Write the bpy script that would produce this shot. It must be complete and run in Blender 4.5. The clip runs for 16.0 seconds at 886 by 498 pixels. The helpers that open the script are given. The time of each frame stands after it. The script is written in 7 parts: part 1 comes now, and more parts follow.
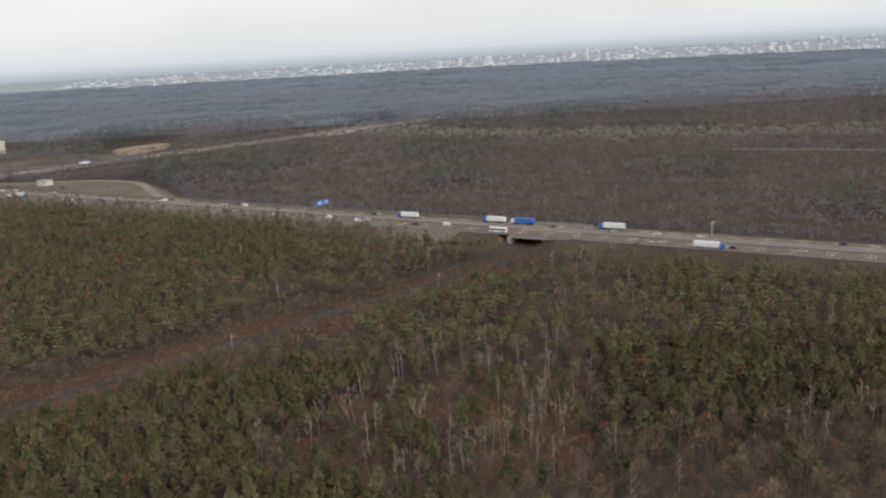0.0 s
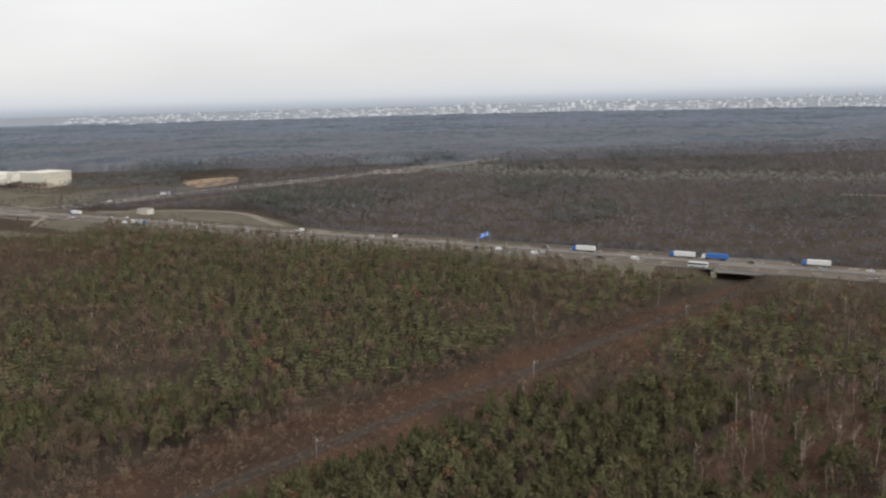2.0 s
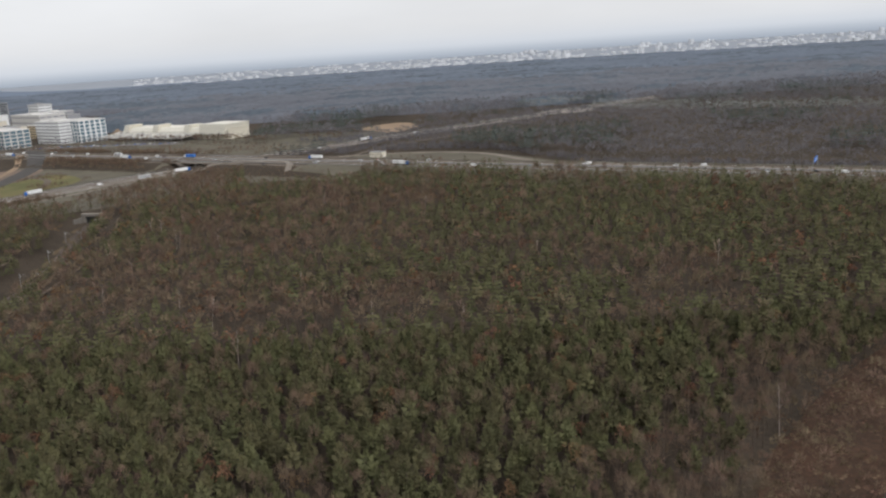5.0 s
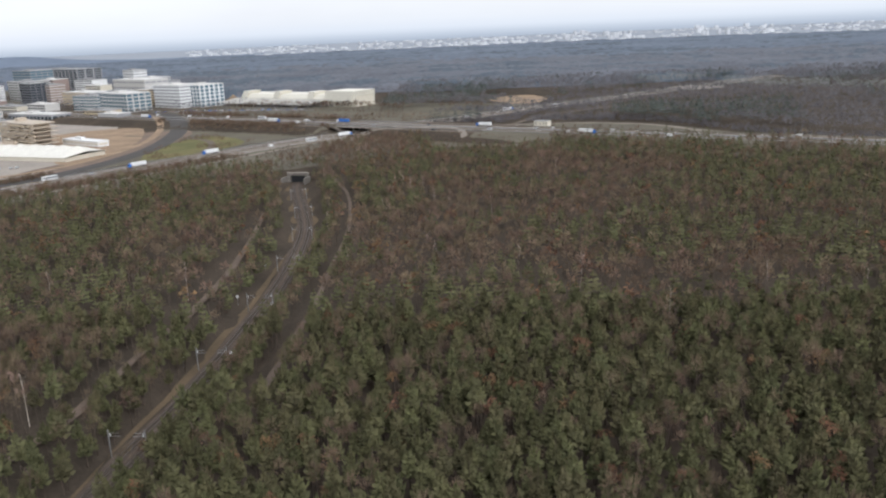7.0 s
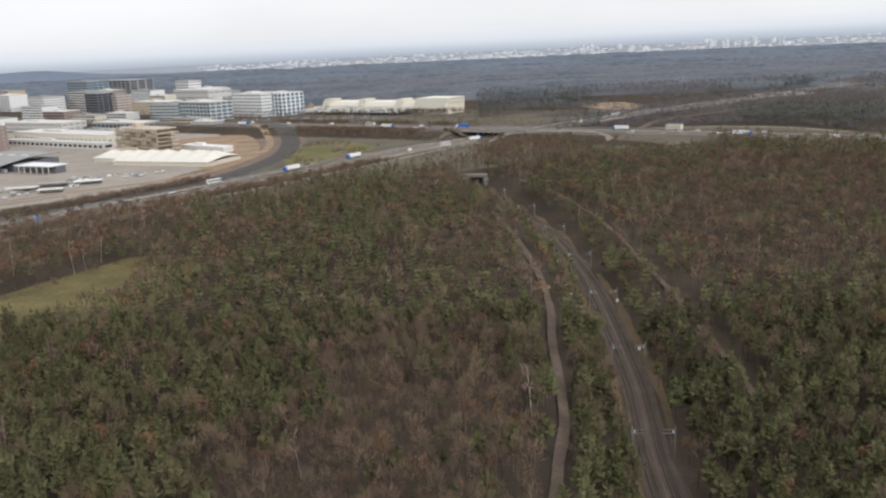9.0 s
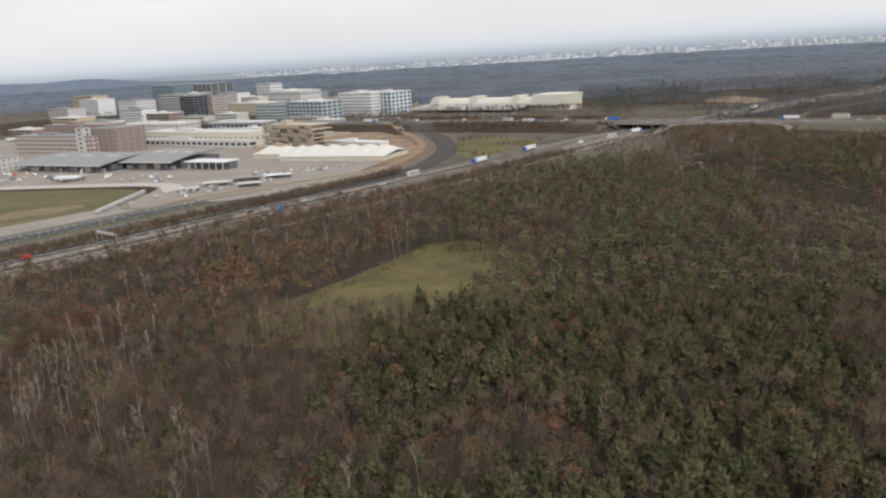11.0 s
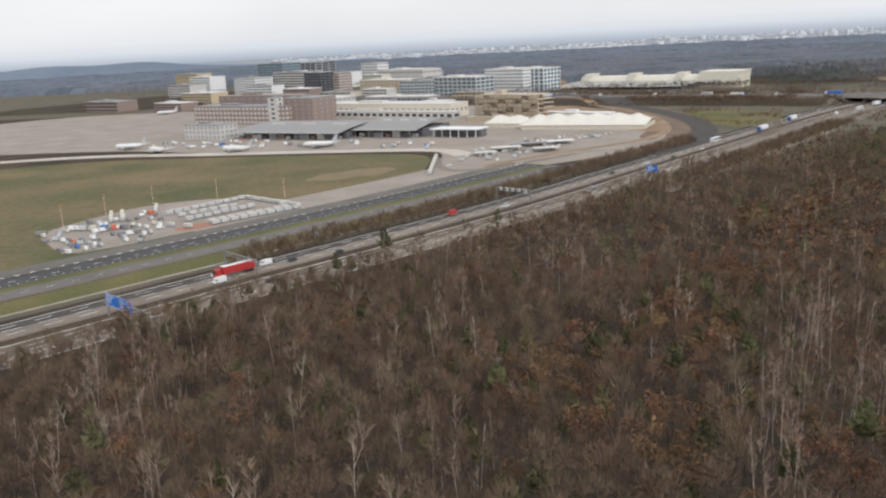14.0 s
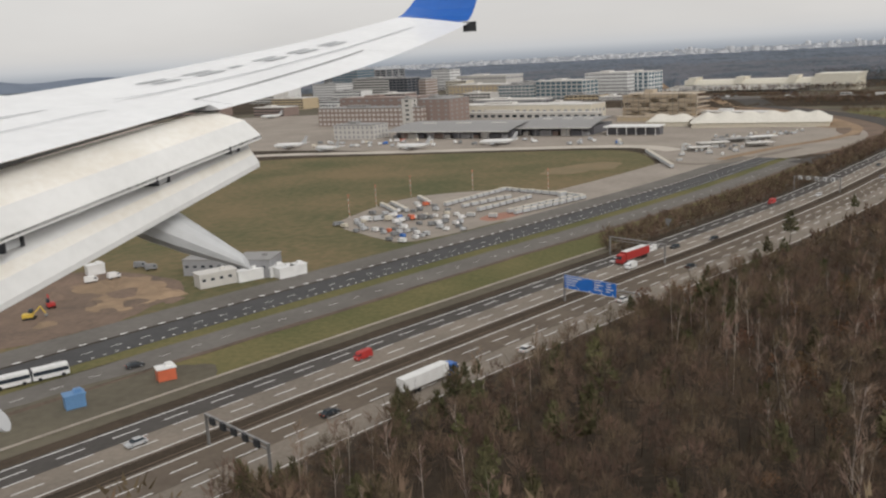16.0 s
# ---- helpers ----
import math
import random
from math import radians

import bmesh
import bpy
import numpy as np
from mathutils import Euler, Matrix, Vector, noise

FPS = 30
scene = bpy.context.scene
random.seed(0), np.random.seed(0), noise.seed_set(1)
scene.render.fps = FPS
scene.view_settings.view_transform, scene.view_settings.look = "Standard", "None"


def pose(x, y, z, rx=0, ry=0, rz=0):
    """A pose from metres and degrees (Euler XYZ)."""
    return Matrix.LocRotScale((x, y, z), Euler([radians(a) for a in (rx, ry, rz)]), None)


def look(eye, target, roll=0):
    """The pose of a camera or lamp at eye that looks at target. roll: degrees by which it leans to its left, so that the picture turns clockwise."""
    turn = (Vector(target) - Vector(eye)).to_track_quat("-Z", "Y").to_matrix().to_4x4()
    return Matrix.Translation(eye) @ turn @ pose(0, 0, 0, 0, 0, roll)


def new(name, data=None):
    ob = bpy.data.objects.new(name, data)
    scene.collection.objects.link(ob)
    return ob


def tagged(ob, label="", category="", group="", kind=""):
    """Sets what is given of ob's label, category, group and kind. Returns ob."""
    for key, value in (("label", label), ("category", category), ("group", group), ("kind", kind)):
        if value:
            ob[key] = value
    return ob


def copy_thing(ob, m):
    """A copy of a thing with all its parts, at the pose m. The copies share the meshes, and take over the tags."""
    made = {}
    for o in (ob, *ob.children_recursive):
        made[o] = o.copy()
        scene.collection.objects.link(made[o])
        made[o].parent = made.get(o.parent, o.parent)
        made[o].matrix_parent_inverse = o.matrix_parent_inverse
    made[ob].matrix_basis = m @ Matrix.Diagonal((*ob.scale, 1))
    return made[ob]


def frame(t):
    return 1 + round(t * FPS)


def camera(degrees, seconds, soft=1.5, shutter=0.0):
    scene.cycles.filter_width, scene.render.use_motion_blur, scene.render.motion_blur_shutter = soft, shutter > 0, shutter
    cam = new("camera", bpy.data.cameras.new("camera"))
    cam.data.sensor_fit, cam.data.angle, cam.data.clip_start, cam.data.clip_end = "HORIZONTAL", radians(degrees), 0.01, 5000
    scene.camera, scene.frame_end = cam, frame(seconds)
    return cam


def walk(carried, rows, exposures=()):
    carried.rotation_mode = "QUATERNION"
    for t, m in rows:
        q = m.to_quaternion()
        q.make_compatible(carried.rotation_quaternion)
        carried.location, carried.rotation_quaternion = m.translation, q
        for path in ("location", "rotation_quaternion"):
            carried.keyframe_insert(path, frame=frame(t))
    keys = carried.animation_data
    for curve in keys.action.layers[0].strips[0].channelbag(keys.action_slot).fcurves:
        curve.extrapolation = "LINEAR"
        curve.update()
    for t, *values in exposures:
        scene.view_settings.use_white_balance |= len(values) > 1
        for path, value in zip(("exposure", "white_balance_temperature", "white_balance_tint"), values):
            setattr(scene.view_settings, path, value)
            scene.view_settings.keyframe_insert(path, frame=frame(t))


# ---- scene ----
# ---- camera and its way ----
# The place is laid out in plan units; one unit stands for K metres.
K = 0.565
cam = camera(55.48, 16.0, soft=2.3, shutter=0.0)
PATH = [
    (0.0, pose(0.00, 0.00, 123.36, 76.436, 3.161, 0.004)),
    (0.5, pose(-35.10, 2.58, 121.91, 74.477, 2.785, -0.131)),
    (1.0, pose(-70.19, 5.12, 120.45, 76.338, 1.998, -1.565)),
    (1.5, pose(-105.27, 7.62, 118.98, 79.933, 1.603, -1.793)),
    (2.0, pose(-140.35, 10.07, 117.50, 79.535, 1.560, -1.335)),
    (2.5, pose(-175.42, 12.48, 116.01, 78.000, 2.049, -0.035)),
    (3.0, pose(-210.48, 14.84, 114.50, 77.196, 1.767, 0.264)),
    (3.2, pose(-224.51, 15.78, 113.90, 77.878, 1.752, -0.260)),
    (5.3, pose(-371.70, 25.17, 107.44, 76.144, 4.533, 1.465)),
    (5.5, pose(-385.71, 26.02, 106.82, 75.832, 4.578, 2.256)),
    (6.0, pose(-420.74, 28.13, 105.25, 74.140, 3.362, 2.866)),
    (6.5, pose(-455.76, 30.19, 103.67, 74.211, 2.607, 2.897)),
    (7.0, pose(-490.78, 32.21, 102.08, 75.290, 2.468, 3.030)),
    (7.5, pose(-525.79, 34.19, 100.47, 74.931, 2.760, 3.280)),
    (8.0, pose(-560.79, 36.12, 98.86, 75.800, 2.972, 3.673)),
    (8.2, pose(-574.79, 36.88, 98.21, 75.941, 2.940, 2.759)),
    (10.3, pose(-721.73, 44.45, 91.30, 76.533, 2.369, 2.636)),
    (10.5, pose(-735.71, 45.13, 90.63, 76.220, 2.519, 2.830)),
    (11.0, pose(-770.68, 46.80, 88.95, 76.749, 3.369, 3.693)),
    (11.5, pose(-805.64, 48.43, 87.26, 76.913, 3.860, 4.589)),
    (12.0, pose(-840.59, 50.02, 85.56, 78.008, 4.207, 5.336)),
    (12.5, pose(-875.54, 51.56, 83.85, 79.167, 4.256, 5.445)),
    (13.0, pose(-910.48, 53.06, 82.12, 78.318, 3.836, 4.492)),
    (13.5, pose(-945.42, 54.52, 80.39, 77.898, 3.938, 3.977)),
    (14.0, pose(-980.35, 55.93, 78.64, 76.162, 2.876, 4.458)),
    (14.5, pose(-1015.27, 57.30, 76.89, 76.877, 2.727, 3.553)),
    (15.0, pose(-1050.19, 58.63, 75.12, 76.589, 1.982, 3.199)),
    (15.5, pose(-1085.10, 59.91, 73.34, 77.066, 2.811, 3.780)),
    (16.0, pose(-1120.00, 61.15, 71.56, 77.063, 3.011, 4.907)),
]

EXPOSURES = [(0.0, 0.14, 6300, 10), (0.5, 0.16, 6250, 10), (1.0, 0.30, 6300, 10), (1.5, 0.13, 6350, 10), (3.0, 0.06, 6200, 10), (5.5, 0.06, 6100, 10), (6.0, 0.05, 5900, 10), (6.5, 0.36, 5880, 10), (8.0, 0.36, 6050, 10), (10.5, 0.1, 6200, 10), (12.5, 0.24, 6150, 10), (14.0, 0.18, 6150, 10), (15.0, 0.2, 6150, 10), (15.5, 0.12, 6250, 10), (16.0, -0.22, 6500, 10)]
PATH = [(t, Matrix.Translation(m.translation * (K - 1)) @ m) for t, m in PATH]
walk(cam, PATH, EXPOSURES)

from mathutils.geometry import delaunay_2d_cdt

# ---- world and light ----
world = bpy.data.worlds.new("overcast_sky")
scene.world = world
world.use_nodes = True
wn = world.node_tree
wn.nodes.clear()
sky = wn.nodes.new("ShaderNodeTexSky")
sky.sky_type = "NISHITA"
sky.sun_disc = False
sky.sun_elevation = radians(32)
sky.sun_rotation = radians(145)
sky.dust_density = 6.0
pale = wn.nodes.new("ShaderNodeHueSaturation")
pale.inputs["Saturation"].default_value = 0.25
pale.inputs["Value"].default_value = 0.035
wn.links.new(sky.outputs[0], pale.inputs["Color"])
wtc = wn.nodes.new("ShaderNodeTexCoord")
wmap = wn.nodes.new("ShaderNodeMapping")
wmap.inputs["Scale"].default_value = (1.0, 1.0, 4.0)
wn.links.new(wtc.outputs["Generated"], wmap.inputs["Vector"])
cloud = wn.nodes.new("ShaderNodeTexNoise")
cloud.inputs["Scale"].default_value = 2.2
cloud.inputs["Detail"].default_value = 5.0
wn.links.new(wmap.outputs[0], cloud.inputs["Vector"])
deck = wn.nodes.new("ShaderNodeValToRGB")
deck.color_ramp.elements[0].position, deck.color_ramp.elements[1].position = 0.3, 0.7
deck.color_ramp.elements[0].color = (0.70, 0.685, 0.665, 1)
deck.color_ramp.elements[1].color = (0.815, 0.797, 0.772, 1)
wn.links.new(cloud.outputs[0], deck.inputs[0])
both = wn.nodes.new("ShaderNodeMix")
both.data_type, both.blend_type = "RGBA", "ADD"
both.inputs["Factor"].default_value = 1.0
wn.links.new(deck.outputs[0], both.inputs["A"])
wn.links.new(pale.outputs[0], both.inputs["B"])
# the overcast deck greys and cools towards the horizon
wsep = wn.nodes.new("ShaderNodeSeparateXYZ")
wn.links.new(wtc.outputs["Generated"], wsep.inputs[0])
wlow = wn.nodes.new("ShaderNodeMapRange")
wlow.interpolation_type = "SMOOTHSTEP"
wlow.inputs["From Min"].default_value, wlow.inputs["From Max"].default_value = -0.016, 0.03
wn.links.new(wsep.outputs["Z"], wlow.inputs[0])
murk = wn.nodes.new("ShaderNodeMix")
murk.data_type = "RGBA"
murk.inputs["A"].default_value = (0.63, 0.65, 0.675, 1)
wn.links.new(wlow.outputs[0], murk.inputs["Factor"])
wn.links.new(both.outputs["Result"], murk.inputs["B"])
bg = wn.nodes.new("ShaderNodeBackground")
bg.inputs["Strength"].default_value = 1.0
wn.links.new(murk.outputs["Result"], bg.inputs["Color"])
wout = wn.nodes.new("ShaderNodeOutputWorld")
wn.links.new(bg.outputs[0], wout.inputs["Surface"])

sun_data = bpy.data.lights.new("sun", "SUN")
sun_data.energy, sun_data.angle, sun_data.color = 1.0, radians(20), (1.0, 0.97, 0.93)
sun = new("sun", sun_data)
sun.matrix_world = look((0, 0, 300), (-150, 220, 100))


# ---- materials ----
def material(name, base, second=None, scale=0.5, rough=0.85, metal=0.0, fine=None, bump=0.0, random_tint=0.0, spec=0.3):
    """A procedural surface: two colours mixed by a coarse and a fine noise in metres, tinted a little from thing to thing."""
    m = bpy.data.materials.new(name)
    m.use_nodes = True
    nt = m.node_tree
    b = nt.nodes["Principled BSDF"]
    b.inputs["Roughness"].default_value, b.inputs["Metallic"].default_value = rough, metal
    b.inputs["Specular IOR Level"].default_value = spec
    geo = nt.nodes.new("ShaderNodeNewGeometry")
    n1 = nt.nodes.new("ShaderNodeTexNoise")
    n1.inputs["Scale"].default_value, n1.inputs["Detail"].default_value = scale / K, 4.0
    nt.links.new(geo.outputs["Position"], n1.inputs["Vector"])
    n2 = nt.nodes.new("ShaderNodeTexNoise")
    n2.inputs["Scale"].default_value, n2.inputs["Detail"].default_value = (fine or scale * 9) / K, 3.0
    nt.links.new(geo.outputs["Position"], n2.inputs["Vector"])
    mean = nt.nodes.new("ShaderNodeMath")
    mean.operation = "MULTIPLY_ADD"
    mean.inputs[1].default_value = 0.4
    nt.links.new(n2.outputs[0], mean.inputs[0])
    sc = nt.nodes.new("ShaderNodeMath")
    sc.operation = "MULTIPLY"
    sc.inputs[1].default_value = 0.6
    nt.links.new(n1.outputs[0], sc.inputs[0])
    nt.links.new(sc.outputs[0], mean.inputs[2])
    ramp = nt.nodes.new("ShaderNodeValToRGB")
    ramp.color_ramp.elements[0].position, ramp.color_ramp.elements[1].position = 0.36, 0.64
    second = second or tuple(c * 0.8 for c in base)
    ramp.color_ramp.elements[0].color = (*second, 1)
    ramp.color_ramp.elements[1].color = (*base, 1)
    nt.links.new(mean.outputs[0], ramp.inputs[0])
    last = ramp.outputs[0]
    if random_tint:
        at = nt.nodes.new("ShaderNodeAttribute")
        at.attribute_name = "tint"
        oi = nt.nodes.new("ShaderNodeObjectInfo")
        plus = nt.nodes.new("ShaderNodeMath")
        plus.operation = "ADD"
        nt.links.new(at.outputs["Fac"], plus.inputs[0])
        nt.links.new(oi.outputs["Random"], plus.inputs[1])
        frac = nt.nodes.new("ShaderNodeMath")
        frac.operation = "FRACT"
        nt.links.new(plus.outputs[0], frac.inputs[0])
        hsv = nt.nodes.new("ShaderNodeHueSaturation")
        for socket, lo, hi in (("Hue", 0.5 - 0.035 * random_tint, 0.5 + 0.03 * random_tint), ("Value", 1 - 0.45 * random_tint, 1 + 0.45 * random_tint)):
            mr = nt.nodes.new("ShaderNodeMapRange")
            mr.inputs["To Min"].default_value, mr.inputs["To Max"].default_value = lo, hi
            if socket == "Hue":
                mul = nt.nodes.new("ShaderNodeMath")
                mul.operation = "MULTIPLY"
                mul.inputs[1].default_value = 7.31
                fr2 = nt.nodes.new("ShaderNodeMath")
                fr2.operation = "FRACT"
                nt.links.new(frac.outputs[0], mul.inputs[0])
                nt.links.new(mul.outputs[0], fr2.inputs[0])
                nt.links.new(fr2.outputs[0], mr.inputs[0])
            else:
                nt.links.new(frac.outputs[0], mr.inputs[0])
            nt.links.new(mr.outputs[0], hsv.inputs[socket])
        nt.links.new(last, hsv.inputs["Color"])
        last = hsv.outputs[0]
    nt.links.new(last, b.inputs["Base Color"])
    if bump:
        bu = nt.nodes.new("ShaderNodeBump")
        bu.inputs["Strength"].default_value, bu.inputs["Distance"].default_value = 0.6, bump
        nt.links.new(n2.outputs[0], bu.inputs["Height"])
        nt.links.new(bu.outputs[0], b.inputs["Normal"])
    return m


M = {
    "litter": material("forest_floor", (0.085, 0.066, 0.05), (0.048, 0.04, 0.031), 0.03, 0.95, fine=0.6, bump=0.3, spec=0.04),
    "heath": material("brown_heath", (0.104, 0.060, 0.040), (0.044, 0.034, 0.027), 0.035, 0.95, fine=0.7, bump=0.3, spec=0.04),
    "meadow": material("meadow_grass", (0.172, 0.142, 0.066), (0.096, 0.082, 0.043), 0.06, 0.95, fine=0.5, bump=0.1, spec=0.04),
    "airgrass": material("airfield_grass", (0.200, 0.152, 0.090), (0.098, 0.104, 0.056), 0.016, 0.95, fine=0.25, bump=0.1, spec=0.04),
    "verge": material("verge_grass", (0.180, 0.152, 0.076), (0.098, 0.104, 0.048), 0.025, 0.95, fine=0.6, bump=0.1, spec=0.04),
    "asphalt": material("worn_asphalt", (0.160, 0.131, 0.104), (0.118, 0.097, 0.079), 0.06, 0.85, fine=0.5, spec=0.04),
    "greyasphalt": material("pale_grey_asphalt", (0.175, 0.163, 0.150), (0.135, 0.125, 0.114), 0.05, 0.85, fine=0.5, spec=0.04),
    "darkasphalt": material("new_asphalt", (0.070, 0.069, 0.070), (0.05, 0.049, 0.05), 0.08, 0.8, fine=0.7),
    "concrete": material("concrete_lane", (0.255, 0.220, 0.184), (0.175, 0.152, 0.129), 0.06, 0.85, fine=0.9, spec=0.04),
    "apron": material("apron_concrete", (0.345, 0.305, 0.265), (0.255, 0.226, 0.197), 0.03, 0.85, fine=0.3, spec=0.04),
    "sand": material("bare_sand", (0.34, 0.245, 0.165), (0.21, 0.155, 0.11), 0.04, 0.95, fine=0.3, bump=0.3, spec=0.04),
    "soil": material("dug_soil", (0.22, 0.16, 0.125), (0.14, 0.11, 0.09), 0.07, 0.95, fine=0.5, bump=0.3, spec=0.04),
    "sleeper": material("sleepers", (0.082, 0.065, 0.052), (0.055, 0.045, 0.037), 0.2, 0.9, fine=1.6, spec=0.04),
    "tanverge": material("tan_grass", (0.150, 0.110, 0.070), (0.10, 0.076, 0.050), 0.06, 0.95, fine=0.6, spec=0.04),
    "roughgrass": material("rough_grass", (0.148, 0.132, 0.100), (0.104, 0.093, 0.073), 0.03, 0.95, fine=0.4, spec=0.04),
    "ballast": material("track_ballast", (0.118, 0.092, 0.074), (0.08, 0.063, 0.052), 0.2, 0.95, fine=2.0, bump=0.1, spec=0.04),
    "path": material("forest_path", (0.165, 0.125, 0.098), (0.105, 0.083, 0.067), 0.1, 0.95, fine=0.8, spec=0.04),
    "white": material("white_marking", (0.80, 0.79, 0.77), (0.62, 0.61, 0.59), 0.3, 0.7),
    "outerlane": material("brown_grey_asphalt", (0.095, 0.088, 0.082), (0.072, 0.067, 0.063), 0.08, 0.85, fine=0.7, spec=0.04),
    # far pine colour, greyed to stand for distance haze
    "farpine": material("hazed_pine_needles", (0.090, 0.101, 0.088), (0.067, 0.076, 0.069), 0.05, 0.9, random_tint=0.5, spec=0.04),
    "pine": material("pine_needles", (0.106, 0.101, 0.049), (0.072, 0.070, 0.039), 0.25, 0.8, random_tint=0.6, spec=0.04),
    # far twig colour, greyed and cooled to stand for distance haze
    "fartwig": material("hazed_twigs", (0.166, 0.156, 0.163), (0.126, 0.119, 0.126), 0.012, 0.9, fine=0.05, random_tint=0.22, spec=0.04),
    "twig": material("bare_twigs", (0.178, 0.128, 0.088), (0.115, 0.084, 0.060), 0.1, 0.9, random_tint=0.7, spec=0.04),
    "russet": material("dead_oak_leaves", (0.186, 0.106, 0.060), (0.122, 0.077, 0.048), 0.3, 0.85, random_tint=0.55, spec=0.04),
    "bark": material("bark", (0.13, 0.10, 0.08), (0.07, 0.055, 0.045), 0.8, 0.95, spec=0.04),
    "birch": material("birch_bark", (0.44, 0.375, 0.325), (0.29, 0.245, 0.21), 0.6, 0.85, random_tint=0.5, spec=0.04),
    "birchtwig": material("birch_twigs", (0.27, 0.195, 0.15), (0.20, 0.147, 0.115), 0.3, 0.9, random_tint=0.4, spec=0.04),
    # these three woods have distance haze mixed into their base colours
    "farwood": material("hazed_far_woods", (0.144, 0.163, 0.199), (0.112, 0.128, 0.159), 0.003, 0.95, fine=0.03, random_tint=0.25, spec=0.04),
    "midwood": material("hazed_bare_woods", (0.139, 0.143, 0.162), (0.108, 0.112, 0.128), 0.005, 0.95, fine=0.03, random_tint=0.3, spec=0.04),
    "darkwood": material("hazed_pine_woods", (0.106, 0.123, 0.145), (0.081, 0.096, 0.115), 0.005, 0.95, fine=0.03, random_tint=0.3, spec=0.04),
    "paletwig": material("pale_band_twigs", (0.27, 0.275, 0.27), (0.215, 0.22, 0.215), 0.02, 0.9, random_tint=0.2, spec=0.04),
    # town ground, with distance haze put into its colour
    "townland": material("hazed_town_ground", (0.30, 0.318, 0.348), (0.265, 0.283, 0.312), 0.004, 0.95, fine=0.02, spec=0.02),
}

# ---- lie of the land ----
A5_SLOPE = -0.6
A5_Y0 = 558.0
RAIL = [(-592, 90), (-592, 217), (-588, 277), (-587, 340), (-588, 393), (-593, 450), (-600, 500), (-615, 560), (-632, 622), (-640, 664)]
A3 = [(-1420, -85), (-1340, 12), (-1260, 110), (-1171, 220), (-1089, 317), (-1042, 371), (-972, 457), (-900, 557), (-823, 664), (-765, 745), (-690, 845), (-610, 935), (-533, 1010), (-447, 1100), (-366, 1172), (-290, 1242), (-160, 1365), (0, 1520)]


def smooth_line(points, step):
    """A soft curve through plan points, evenly sampled."""
    p = np.array(points, float)
    p = np.vstack([2 * p[0] - p[1], p, 2 * p[-1] - p[-2]])
    out = []
    for i in range(1, len(p) - 2):
        n = 12
        for k in range(n):
            t = k / n
            out.append(0.5 * (2 * p[i] + (p[i + 1] - p[i - 1]) * t + (2 * p[i - 1] - 5 * p[i] + 4 * p[i + 1] - p[i + 2]) * t * t + (3 * p[i] - p[i - 1] - 3 * p[i + 1] + p[i + 2]) * t ** 3))
    out.append(p[-2])
    out = np.array(out)
    d = np.r_[0, np.cumsum(np.hypot(*np.diff(out, axis=0).T))]
    s = np.arange(0, d[-1], step)
    return np.stack([np.interp(s, d, out[:, 0]), np.interp(s, d, out[:, 1])], 1)


def normals(line):
    d = np.gradient(line, axis=0)
    d /= np.hypot(d[:, 0], d[:, 1])[:, None]
    return np.stack([-d[:, 1], d[:, 0]], 1)


def offset_to(line, x, y):
    """Signed distance (left positive) from points to a sampled line, and the nearest sample."""
    x, y = np.ravel(x), np.ravel(y)
    n = normals(line)
    best, side = np.empty(len(x)), np.empty(len(x), int)
    for a in range(0, len(x), 4000):
        dx = x[a:a + 4000, None] - line[:, 0]
        dy = y[a:a + 4000, None] - line[:, 1]
        k = np.argmin(dx * dx + dy * dy, 1)
        r = np.arange(len(k))
        d = np.hypot(dx[r, k], dy[r, k])
        best[a:a + 4000] = d * np.sign(dx[r, k] * n[k, 0] + dy[r, k] * n[k, 1] + 1e-9)
        side[a:a + 4000] = k
    return best, side


RAIL_LINE = smooth_line(RAIL, 12)
A3_LINE = smooth_line(A3, 12)
A5_N = np.array([-A5_SLOPE, 1.0]) / math.hypot(A5_SLOPE, 1)


def a5_offset(x, y):
    return (np.asarray(y) - A5_Y0 - A5_SLOPE * np.asarray(x)) * A5_N[1]


def ease(a, b, v):
    t = np.clip((v - a) / (b - a), 0, 1)
    return t * t * (3 - 2 * t)


def land(x, y):
    """Height of the ground: flat, with the railway cutting and the motorway's bank."""
    x, y = np.atleast_1d(np.asarray(x, float)), np.atleast_1d(np.asarray(y, float))
    shape = x.shape
    x, y = x.ravel(), y.ravel()
    h = np.zeros(len(x))
    near = (abs(x + 600) < 120) & (y < 700)
    if near.any():
        d, k = offset_to(RAIL_LINE, x[near], y[near])
        h[near] -= 7.0 * (1 - ease(9, 24, abs(d))) * (y[near] < 668)
    off = abs(a5_offset(x, y)) - 14 * ease(440, 500, -x)
    gap = np.hypot(x - 62, y - 490)
    h += 6.0 * (1 - ease(24, 42, off)) * ease(8, 22, abs((x - 62) * 0.75 - (y - 530) * 0.66) + 1e3 * (gap > 90)) * (y > 100)
    a3o, _ = offset_to(A3_LINE, x, y)
    h *= np.where(h > 0, ease(18, 34, abs(a3o)), 1)
    return h.reshape(shape)


